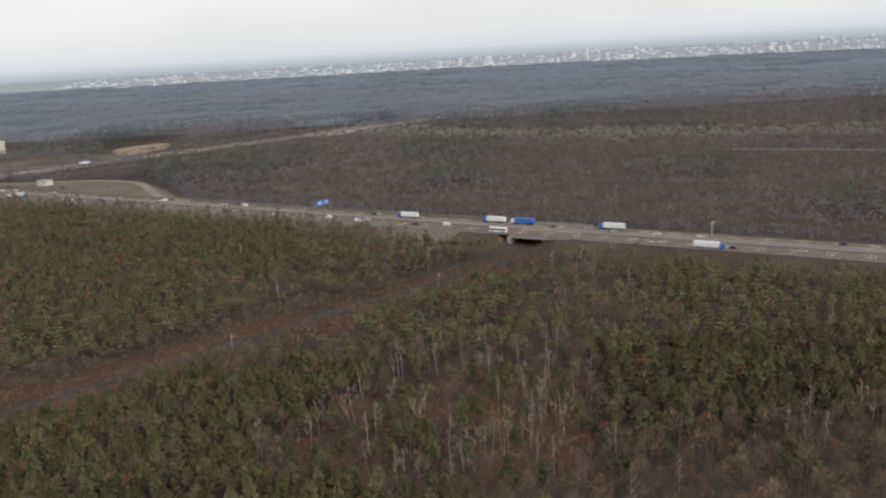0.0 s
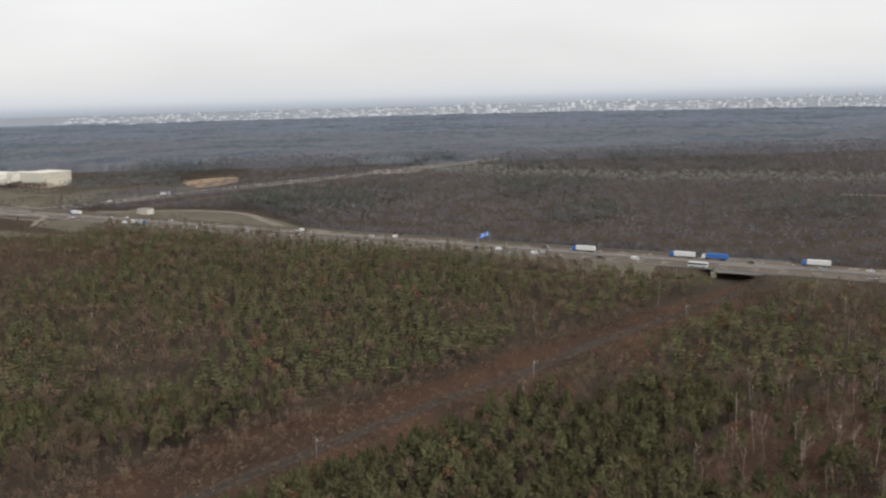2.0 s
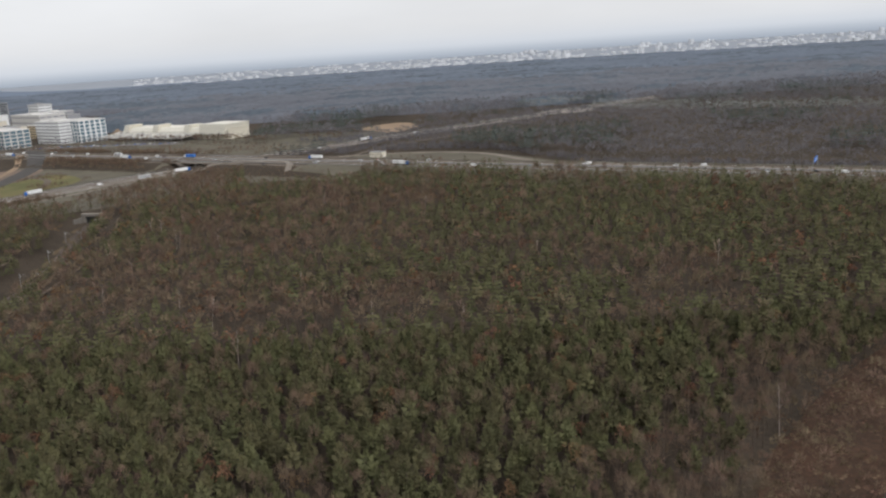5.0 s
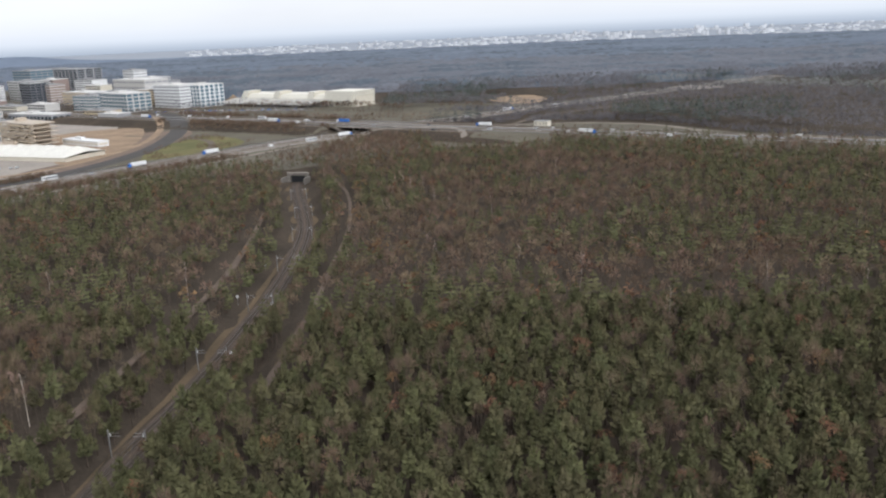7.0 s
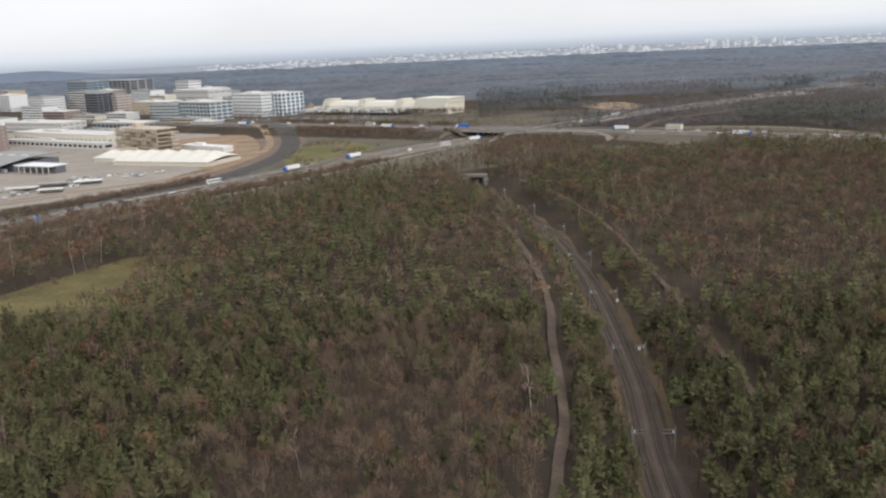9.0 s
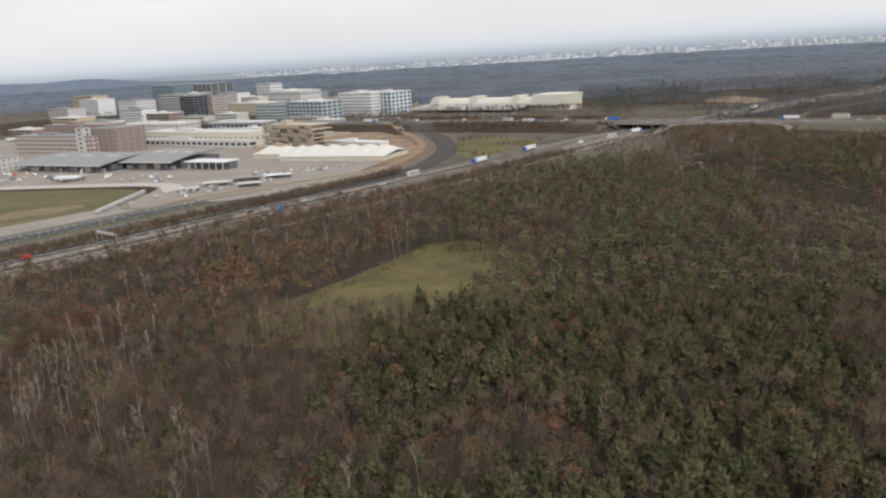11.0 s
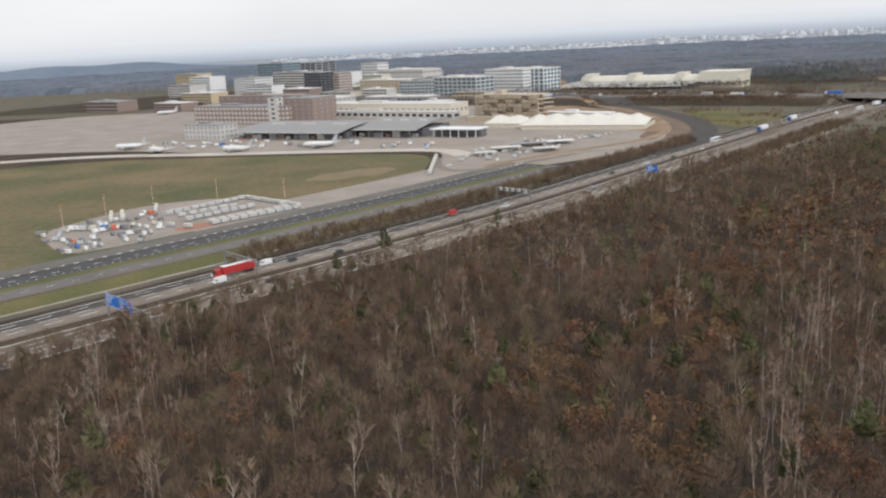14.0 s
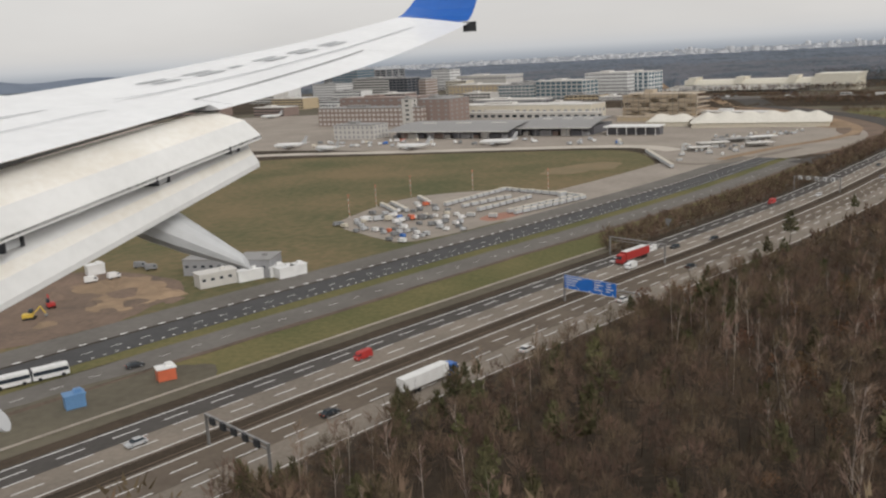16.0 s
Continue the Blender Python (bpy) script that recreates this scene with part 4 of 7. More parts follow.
roads = [smooth_line([(-960, 1190), (-850, 1140), (-760, 1085), (-735, 1090), (-725, 1111), (-668, 1121), (-552, 1080), (-500, 1050)], 10), A3_LINE, smooth_line([(-985, 1250), (-840, 1236), (-735, 1192)], 10), smooth_line([(-470, 930), (-430, 1010), (-350, 1080), (-270, 1150)], 10)]
low = (abs(a5_offset(x, y)) > 38) & (a5_offset(x, y) > 0) & (soft_noise(x, y, 34, 55) > 0.46) & (y < 1345 - 0.65 * (x + 880) - 45) 
for line, gap in zip(roads, (9, 27, 18, 9)):
    low &= abs(offset_to(line, x, y)[0]) > gap
x, y = x[low], y[low]
scatter("junction_thicket", BUSH, [M["bark"], M["twig"]], x, y, land(x, y), rng.uniform(0.22, 0.55, len(x)), "bare thickets between the roads of the junction", "shrubs", rng, True)

# woods beyond the bank road
DUG_EDGE = [(-512, 1245), (-475, 1165), (-440, 1105), (-400, 1190), (-393, 1260), (-420, 1320), (-470, 1330), (-512, 1290)]
FAR_GAPS = (DUG_EDGE, [(-245, 1295), (-190, 1270), (-135, 1305), (-150, 1365), (-225, 1375)],
            [(-215, 700), (-262, 800), (-290, 850), (-318, 898), (-356, 924), (-420, 944), (-520, 950), (-640, 940), (-450, 830)],
            [(330, 885), (330, 850), (470, 770), (540, 730), (560, 775), (470, 830)])
FAR_ROAD = smooth_line([(-470, 930), (-430, 1010), (-350, 1080), (-270, 1150)], 10)


def far_wood(x, y):
    """Whether a tree stands at a place beyond the bank road."""
    a3o, _ = offset_to(A3_LINE, x, y)
    ok = (a5_offset(x, y) > 30) & ((a3o < -18) | (a3o > 22) & (x > -640) & (a5_offset(x, y) > 190))
    for gap in FAR_GAPS:
        ok &= ~inside(gap, x, y)
    return ok & (abs(offset_to(FAR_ROAD, x, y)[0]) > 9) & (x - y * 0.62 > -2000)


# undergrowth closing the foot of those woods towards the roads
x, y = points(-640, 720, 430, 1120, 7.0)
foot = far_wood(x, y) & ~far_wood(x + 6, y - 48)
x, y = x[foot], y[foot]
scatter("wood_edge_shrub", BUSH, [M["bark"], M["fartwig"]], x, y, land(x, y), rng.uniform(0.55, 1.05, len(x)), "undergrowth along the far woods' edge, greyed for haze", "shrubs", rng, True)

x, y = points(-1250, 1000, 420, 1560, 9.0)
far = far_wood(x, y)
x, y = x[far], y[far]
few = (soft_noise(x, y, 110, 6) + 0.5 * (soft_noise(x, y, 33, 7) - 0.5) < 0.36) & (rng.uniform(size=len(x)) < 0.8)
band_line = smooth_line([(-200, 1420), (-120, 1280), (-40, 1165), (150, 1040), (430, 940), (720, 880), (1000, 830)], 12)
young = (abs(offset_to(band_line, x, y)[0]) + 30 * (soft_noise(x, y, 40, 43) - 0.5) < 52)
BARE_FAR = [bare_tree(160 + k, 19, 0.62, spread=4.3) for k in range(5)]
PINE_FAR = [pine_tree(180 + k, 3, 4, 0) for k in range(4)]
for name, mask, tpl, mat, lo, hi, label in (("far_bare_wood", ~few & ~young, BARE_FAR, "fartwig", 0.9, 1.3, "leafless woods beyond the motorway, greyed for haze"),
                                            ("far_pine_wood", few & ~young, PINE_FAR, "farpine", 1.1, 1.5, "pine clumps in the far woods, greyed for haze"),
                                            ("young_aspen_wood", young, BARE_FAR, "paletwig", 0.8, 1.1, "long band of pale trees in the far woods")):
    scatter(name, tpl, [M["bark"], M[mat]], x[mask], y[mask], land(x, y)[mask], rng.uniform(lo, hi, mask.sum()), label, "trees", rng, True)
slip("woodland_road", [(300, 892), (380, 852), (460, 806), (560, 750)], 9, M["concrete"], "pale narrow road through the far woods", 0.3)

x, y = points(-1900, -560, 1060, 2050, 11.0)
side = (a5_offset(x, y) > 40) & (soft_noise(x, y, 60, 21) > 0.55) & (offset_to(A3_LINE, x, y)[0] > 60) & ((y > 1120) | (x < -1250)) & ~((x > -910) & (y < 1420) & (y > 1200 - 0.62 * (x + 640)))
x, y = x[side], y[side]
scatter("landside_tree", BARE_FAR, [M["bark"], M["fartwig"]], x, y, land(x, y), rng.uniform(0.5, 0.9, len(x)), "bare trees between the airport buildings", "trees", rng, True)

# woods going on under and behind the way
x, y = points(-1420, 420, -160, 168, 7.2)
x2, y2 = points(-1420, 420, -420, -160, 11.0)
x, y = np.r_[x, x2], np.r_[y, y2]
back = (y < 165 - 0.035 * (x + 1180)) & woods(x, y)
x, y = x[back], y[back]
few = np.where(y > 120 + 60 * (soft_noise(x, y, 40, 35) - 0.5), pine_share(x, np.maximum(y, 175)), 0.6 * soft_noise(x, y, 95, 36) + 0.4 * soft_noise(x, y, 30, 37) < 0.52)
scatter("back_bare_wood", BARE_FAR, [M["bark"], M["twig"]], x[~few], y[~few], land(x, y)[~few], rng.uniform(1.0, 1.3, (~few).sum()), "leafless brown woods on the near side", "trees", rng, True)
scatter("back_pine_wood", PINE_FAR, [M["bark"], M["pine"]], x[few], y[few], land(x, y)[few], rng.uniform(1.2, 1.6, few.sum()), "dark pines of the woods on the near side", "trees", rng, True)

# canopy of the distant woods, in rings round the middle of the way, hazed by colour
CENTRE = (-560.0, 50.0)
rad = [1180.0]
while rad[-1] < 4300:
    rad.append(rad[-1] * 1.006 + 1.5)
rad = np.array(rad)
ang = np.linspace(radians(-46), radians(46), 330)
RR, AA = np.meshgrid(rad, ang, indexing="ij")
RR = RR + rng.uniform(-0.35, 0.35, RR.shape) * 9
X, Y = CENTRE[0] + RR * np.sin(AA), CENTRE[1] + RR * np.cos(AA)
Z = 11.5 + rng.uniform(-2.6, 2.6, RR.shape) + 5 * (soft_noise(X, Y, 60, 12) - 0.5)
a3o, _ = offset_to(A3_LINE, X.ravel(), Y.ravel())
a3o = a3o.reshape(X.shape)
open_land = (a5_offset(X, Y) < 60) | ((abs(a3o) < 26) & (Y < 1560)) | ((a3o > 25) & (X > -640) & (a5_offset(X, Y) < 190)) | ((X <= -640) & (Y < 1490)) | ((X < -1110) & (Y < 2050))
near_far = (a5_offset(X, Y) > 36) & (Y < 1470)
Z = np.where(open_land, -3.0, np.where(near_far, -3.0, Z))
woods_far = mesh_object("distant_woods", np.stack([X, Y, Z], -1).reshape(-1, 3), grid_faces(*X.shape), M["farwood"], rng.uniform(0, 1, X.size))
tagged(woods_far, "canopy of winter woods reaching to the horizon, coloured grey-blue for haze", "trees", kind="stuff")
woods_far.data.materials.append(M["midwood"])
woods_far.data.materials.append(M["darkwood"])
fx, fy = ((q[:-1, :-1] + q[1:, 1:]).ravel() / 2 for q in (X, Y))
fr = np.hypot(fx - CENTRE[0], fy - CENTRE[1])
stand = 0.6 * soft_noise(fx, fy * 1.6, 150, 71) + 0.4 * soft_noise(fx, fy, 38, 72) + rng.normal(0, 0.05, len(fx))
# haze colour by patches: browner near, bluer farther out
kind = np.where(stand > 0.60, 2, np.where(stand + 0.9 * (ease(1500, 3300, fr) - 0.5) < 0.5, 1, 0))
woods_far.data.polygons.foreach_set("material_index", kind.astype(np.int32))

# ---- helpers for built things ----
def paint(name, c, rough=0.45, metal=0.0, second=None, scale=0.4):
    M[name] = material(name, c, second or tuple(v * 0.86 for v in c), scale, rough, metal)


for nm, c in {"white_paint": (0.74, 0.74, 0.73), "cream_panel": (0.62, 0.57, 0.47), "red_paint": (0.42, 0.04, 0.036), "blue_paint": (0.05, 0.16, 0.48), "orange_paint": (0.60, 0.15, 0.075),
              "silver_paint": (0.46, 0.47, 0.48), "black_paint": (0.03, 0.032, 0.036), "yellow_paint": (0.66, 0.46, 0.08), "grey_paint": (0.22, 0.225, 0.23), "sign_blue": (0.02, 0.16, 0.58),
              "tyre": (0.025, 0.025, 0.025), "roof_grey": (0.27, 0.265, 0.26), "roof_pale": (0.60, 0.58, 0.55), "hall_white": (0.70, 0.665, 0.57), "old_concrete": (0.20, 0.182, 0.160), "pale_blue": (0.13, 0.26, 0.46), "brick_red": (0.27, 0.205, 0.18), "plaster": (0.55, 0.53, 0.50), "beige_wall": (0.52, 0.42, 0.28),
              "sand_wall": (0.50, 0.42, 0.33), "dark_wall": (0.135, 0.135, 0.15), "grey_wall": (0.30, 0.30, 0.31), "canvas": (0.68, 0.65, 0.58), "light_concrete": (0.34, 0.32, 0.29)}.items():
    paint(nm, c, 0.55)
paint("glass_dark", (0.035, 0.045, 0.055), 0.12)
paint("glass_blue", (0.10, 0.16, 0.20), 0.15)
paint("lamp_red", (0.8, 0.15, 0.08), 0.4)
paint("faded_red", (0.50, 0.20, 0.13), 0.7)
paint("faded_white", (0.55, 0.53, 0.50), 0.7)


def part(name, verts, faces, mat, parent=None, label="", m=None):
    me = bpy.data.meshes.new(name)
    me.from_pydata([tuple(v) for v in verts], [], [tuple(f) for f in faces])
    me.update()
    me.materials.append(mat)
    ob = new(name, me)
    ob.parent = parent
    if m is not None:
        ob.matrix_basis = m
    return tagged(ob, label) if label else ob


def box(cx, cy, cz, sx, sy, sz, taper=1.0):
    """Corners and faces of a block standing with its base at cz; taper narrows its top."""
    v = [(cx + a * sx / 2 * k, cy + b * sy / 2 * k, cz + z) for z, k in ((0, 1), (sz, taper)) for a, b in ((-1, -1), (1, -1), (1, 1), (-1, 1))]
    return v, [(3, 2, 1, 0), (4, 5, 6, 7), (0, 1, 5, 4), (1, 2, 6, 5), (2, 3, 7, 6), (3, 0, 4, 7)]


def join(*shapes):
    v, f = [], []
    for a, b in shapes:
        f += [[i + len(v) for i in q] for q in b]
        v += list(a)
    return v, f


def drum(cx, cy, cz, r, length, axis="y", n=10, r2=None):
    """A round bar or wheel along one axis, centred."""
    v, r2 = [], r if r2 is None else r2
    for s, q in ((-0.5, r), (0.5, r2)):
        for k in range(n):
            a, b = math.cos(k * 6.2832 / n) * q, math.sin(k * 6.2832 / n) * q
            v.append({"y": (cx + a, cy + s * length, cz + b), "x": (cx + s * length, cy + a, cz + b), "z": (cx + a, cy + b, cz + s * length)}[axis])
    return v, [list(range(n)), list(range(2 * n - 1, n - 1, -1))] + [(k, k + n, (k + 1) % n + n, (k + 1) % n) for k in range(n)]


def extruded(profile, width, inset=0.0):
    """A side outline in x and z, given width; inset narrows the upper corners."""
    top = max(z for _, z in profile)
    low = min(z for _, z in profile)
    n = len(profile)
    v = []
    for s in (-1, 1):
        for x, z in profile:
            v.append((x, s * (width / 2 - inset * (z - low) / (top - low + 1e-6)), z))
    return v, [list(range(n - 1, -1, -1)), list(range(n, 2 * n))] + [(k, (k + 1) % n, (k + 1) % n + n, k + n) for k in range(n)]


WHEELS = {}


def wheel(parent, x, y, r=0.33, w=0.22, rims=False):
    if (r, w) not in WHEELS:
        me = bpy.data.meshes.new("wheel")
        me.from_pydata(*(lambda s: (s[0], [], s[1]))(drum(0, 0, 0, r, w, n=9)))
        me.materials.append(M["tyre"])
        rim = bpy.data.meshes.new("rim")
        rim.from_pydata(*(lambda s: (s[0], [], s[1]))(drum(0, 0, 0, r * 0.58, w + 0.04, n=7)))
        rim.materials.append(M["silver_paint"])
        WHEELS[r, w] = me, rim
    ob = new("wheel", WHEELS[r, w][0])
    ob.parent = parent
    ob.location = (x, y, r)
    if rims:
        new("rim", WHEELS[r, w][1]).parent = ob


def car(paint_name, label, name="car", van=False):
    root = tagged(new(name), label, "van" if van else "car", "traffic on the roads")
    if van:
        prof = [(-2.4, 0.35), (2.4, 0.35), (2.45, 0.95), (1.95, 1.25), (1.35, 2.1), (-2.35, 2.15), (-2.45, 1.0)]
        glass = [(1.2, 1.25), (1.98, 1.25), (1.4, 1.95), (1.2, 1.95)]
    else:
        prof = [(-2.15, 0.3), (2.15, 0.3), (2.2, 0.7), (1.2, 0.92), (-1.9, 0.95), (-2.2, 0.75)]
        glass = [(-1.75, 0.94), (1.25, 0.92), (0.5, 1.4), (-1.15, 1.42)]
    part("body", *extruded(prof, 1.8, 0.08), M[paint_name], root)
    part("window", *extruded(glass, 1.62 if not van else 1.78, 0.16 if not van else 0.05), M["glass_dark"], root, "dark glass")
    if not van:
        part("roof", *box(-0.32, 0, 1.41, 1.55, 1.28, 0.05), M[paint_name], root)
    for sx in (-1.35, 1.35):
        for sy in (-0.8, 0.8):
            wheel(root, sx, sy, rims=True)
    for sy in (-0.62, 0.62):
        part("headlight", *box(2.16 if not van else 2.42, sy, 0.55 if not van else 0.7, 0.1, 0.36, 0.16), M["white_paint"], root)
        part("tail_light", *box(-2.16 if not van else -2.42, sy * 1.1, 0.62 if not van else 0.9, 0.1, 0.26, 0.2), M["lamp_red"], root)
    return root


def lorry(cab, box_paint, label, tank=False, roof=None):
    root = tagged(new("lorry"), label, "lorry", "traffic on the roads")
    part("cab", *extruded([(5.9, 0.6), (8.2, 0.6), (8.25, 1.9), (8.0, 3.2), (5.9, 3.4)], 2.45, 0.06), M[cab], root)
    part("window", *extruded([(8.0, 1.95), (8.28, 1.95), (8.1, 2.9), (7.9, 2.9)], 2.2), M["glass_dark"], root, "dark windscreen")
    part("trailer", *box(-1.5, 0, 1.15, 13.6, 2.5, 2.75), M[box_paint], root)
    part("trailer_roof", *box(-1.5, 0, 3.92, 13.5, 2.4, 0.08), M[roof or box_paint], root)
    part("chassis", *box(0, 0, 0.75, 15.0, 1.0, 0.4), M["grey_paint"], root)
    for sx in (-6.6, -5.3, -4.0, 5.2, 7.2):
        for sy in (-1.1, 1.1):
            wheel(root, sx, sy, 0.5, 0.35)
    return root


def coach(label, joints=1, length=17.5):
    root = tagged(new("bus"), label, "bus", "traffic on the roads")
    half = length / joints
    for k in range(joints):
        c = (k - (joints - 1) / 2) * half
        part("body", *extruded([(c - half / 2 + 0.25, 0.4), (c + half / 2 - 0.25, 0.4), (c + half / 2 - 0.2, 1.4), (c + half / 2 - 0.4, 3.05), (c - half / 2 + 0.35, 3.05), (c - half / 2 + 0.2, 1.4)], 2.5, 0.08), M["white_paint"], root)
        part("window", *box(c, 0, 1.45, half - 0.8, 2.56, 1.0, 0.995), M["glass_dark"], root, "dark window band")
        for sx in (c - half * 0.3, c + half * 0.3):
            for sy in (-1.12, 1.12):
                wheel(root, sx, sy, 0.48, 0.3)
    if joints > 1:
        part("bellows", *box(0, 0, 0.5, 0.9, 2.3, 2.4), M["black_paint"], root)
    return root


def line_pose(line, x, y, back=False, z=0.12):
    """A pose on a road: at a place, turned along the nearest stretch of a line."""
    _, k = offset_to(line, [x], [y])
    k = int(np.clip(k[0], 1, len(line) - 2))
    d = line[k + 1] - line[k - 1]
    a = math.degrees(math.atan2(d[1], d[0])) + (180 if back else 0)
    return pose(x, y, float(land(x, y)[0]) + z, 0, 0, a)


def place(ob, m):
    ob.matrix_basis = m
    return ob


# ---- traffic ----
white_car = place(car("white_paint", "white car driving on the motorway"), line_pose(A3_LINE, -1089, 343, True))
silver_car = place(car("silver_paint", "silver car driving on the motorway"), line_pose(A3_LINE, -1197, 208, True))
dark_car = place(car("black_paint", "black car driving on the motorway"), line_pose(A3_LINE, -1161, 221))
blue_car = place(car("blue_paint", "dark blue car driving on the motorway"), line_pose(A3_LINE, -1145, 241))
red_van = place(car("red_paint", "red van driving on the motorway", "van", True), line_pose(A3_LINE, -1160, 254, True))
white_van = place(car("white_paint", "white van driving on the motorway", "van", True), line_pose(A3_LINE, -1085, 334, True))
place(lorry("red_paint", "red_paint", "red articulated lorry with a white roof", roof="white_paint"), line_pose(A3_LINE, -1083, 345, True))
white_lorry = place(lorry("blue_paint", "white_paint", "white box lorry with a blue cab"), line_pose(A3_LINE, -1142, 236.5))
blue_lorry = place(lorry("white_paint", "blue_paint", "blue box lorry with a white cab"), line_pose(A5_LINE, -654, 957, True, 6.2 - float(land(-654, 957)[0])))
place(coach("white articulated bus on the service road", 2), pose(-1239, 242.5, 0.15, 0, 0, 40))
coach_b = place(coach("white coach with dark windows on the motorway", 1, 12.5), line_pose(A3_LINE, -668, 852))
for src, x, y, line, back in ((silver_car, -1085, 338, A3_LINE, True), (white_van, -1075, 357, A3_LINE, True), (dark_car, -1066, 361, A3_LINE, True), (dark_car, -1050, 372, A3_LINE, True), (dark_car, -1066, 333, A3_LINE, False),
                              (white_car, -1092, 297, A3_LINE, False), (white_car, -1120, 257, A3_LINE, False), (white_car, -985, 455, A3_LINE, True), (silver_car, -940, 498, A3_LINE, False), (dark_car, -925, 540, A3_LINE, True),
                              (white_lorry, -790, 722, A3_LINE, True), (white_lorry, -748, 786, A3_LINE, True), (white_car, -856, 628, A3_LINE, True), (white_van, -700, 820, A3_LINE, False), (white_lorry, -640, 885, A3_LINE, False),
                              (red_van, -1010, 440, A3_LINE, True), (white_car, -560, 975, A3_LINE, False), (white_van, -520, 1022, A3_LINE, True), (white_lorry, -470, 1085, A3_LINE, False), (coach_b, -838, 668, A3_LINE, False), (dark_car, -880, 596, A3_LINE, False), (silver_car, -815, 690, A3_LINE, True), (white_car, -900, 575, A3_LINE, True), (white_van, -410, 1128, A3_LINE, True)):
    copy_thing(src, line_pose(line, x, y, back))
for src, x, off, back in ((white_lorry, -36, 9, True), (white_lorry, 22, 12, True), (blue_lorry, 40, 12, True), (white_lorry, 92, 14, True), (white_car, 118, 9, True), (white_car, 140, 9, True), (white_car, -190, 9, True), (coach_b, 36, -14, False),
                          (white_van, -85, -9, False), (white_car, -128, -12, False), (dark_car, 160, -13, False), (silver_car, 190, -9, False), (white_van, -60, -13, False), (silver_car, 120, -13, False), (dark_car, 205, 12, True), (white_lorry, 150, -17, False),
                          (white_car, -255, 9, True), (silver_car, -290, -9, False), (white_van, -335, -13, False), (white_lorry, -400, -13, False), (white_car, -440, 12, True), (white_van, -700, -13, False), (dark_car, -560, 8, True),
                          (white_lorry, -735, -9, False), (silver_car, -610, -9, False), (white_lorry, -505, 12, True), (coach_b, -770, 12, True), (white_car, -820, -9, False), (white_van, -880, 9, True), (dark_car, 60, 8, True), (dark_car, -20, -10, False)):
    px = x + A5_N[0] * off
    py = A5_Y0 + A5_SLOPE * x + A5_N[1] * off
    copy_thing(src, line_pose(A5_LINE, px, py, back, 6.2 - float(land(px, py)[0])))
rngp = np.random.default_rng(63)
for q in range(46):
    u = (q % 23) / 22
    x, y = -980 + 225 * u, 1252 - 8 * u - 42 * u * u + (9 if q >= 23 else 0)
    if rngp.uniform() < 0.8:
        copy_thing((white_car, silver_car, dark_car, white_car, blue_car)[rngp.integers(5)], pose(x, y, 0.3, 0, 0, 60 + rngp.uniform(-4, 4)))
copy_thing(dark_car, pose(-1217, 251, 0.2, 0, 0, 40))
rngt = np.random.default_rng(8)
for k in range(30):
    x = rngt.uniform(-1200, -380) if k < 22 else rngt.uniform(-300, 230)
    off = rngt.choice([-13.5, -10, -6.5, 6.5, 10, 13.5] + ([-29, 27] if x < -480 else []))
    src = (white_car, silver_car, dark_car, white_van, white_lorry)[rngt.integers(5)]
    px, py = x + A5_N[0] * off, A5_Y0 + A5_SLOPE * x + A5_N[1] * off
    copy_thing(src, line_pose(A5_LINE, px, py, off > 0, 6.2 - float(land(px, py)[0])))


# ---- gantries and signs ----
def gantry(kind, label, x, y, line, span, near, height=6.5):
    """A road gantry: posts, beam, and sign boards or lane signals. Its beam runs across the road."""
    _, k = offset_to(line, [x], [y])
    k = int(np.clip(k[0], 1, len(line) - 2))
    d = line[k + 1] - line[k - 1]
    d = d / np.hypot(*d)
    foot = line[k] + d * ((x - line[k, 0]) * d[0] + (y - line[k, 1]) * d[1])
    root = tagged(new("road_gantry"), label, "road gantry", "gantries over the motorway")
    root.matrix_basis = pose(foot[0], foot[1], float(land(foot[0], foot[1])[0]), 0, 0, math.degrees(math.atan2(d[1], d[0])))
    a, b = near, near + span
    for s in (a, b):
        part("post", *box(0, s, 0, 0.45, 0.45, height), M["metal"], root)
    part("beam", *join(box(0, (a + b) / 2, height, 0.5, span + 0.6, 0.35), box(0, (a + b) / 2, height - 0.9, 0.3, span + 0.4, 0.18)), M["metal"], root)
    return root, a, b


def text_bars(parent, board_x, y0, y1, z0, z1, rows, seed, mat="white_paint"):
    """Unreadable lines of lettering on a board, as plain bars."""
    r = np.random.default_rng(seed)
    for k in range(rows):
        z = z1 - (k + 0.75) * (z1 - z0) / (rows + 0.3)
        w = (y1 - y0) * r.uniform(0.35, 0.75)
        c = y1 - 0.4 - w / 2
        part("lettering_bar", *box(board_x, c, z, 0.04, w, (z1 - z0) / rows * 0.34), M[mat], parent)


g, a, b = gantry("sign", "steel gantry with blue motorway direction signs", -1110, 300, A3_LINE, 25, -22, 6.2)
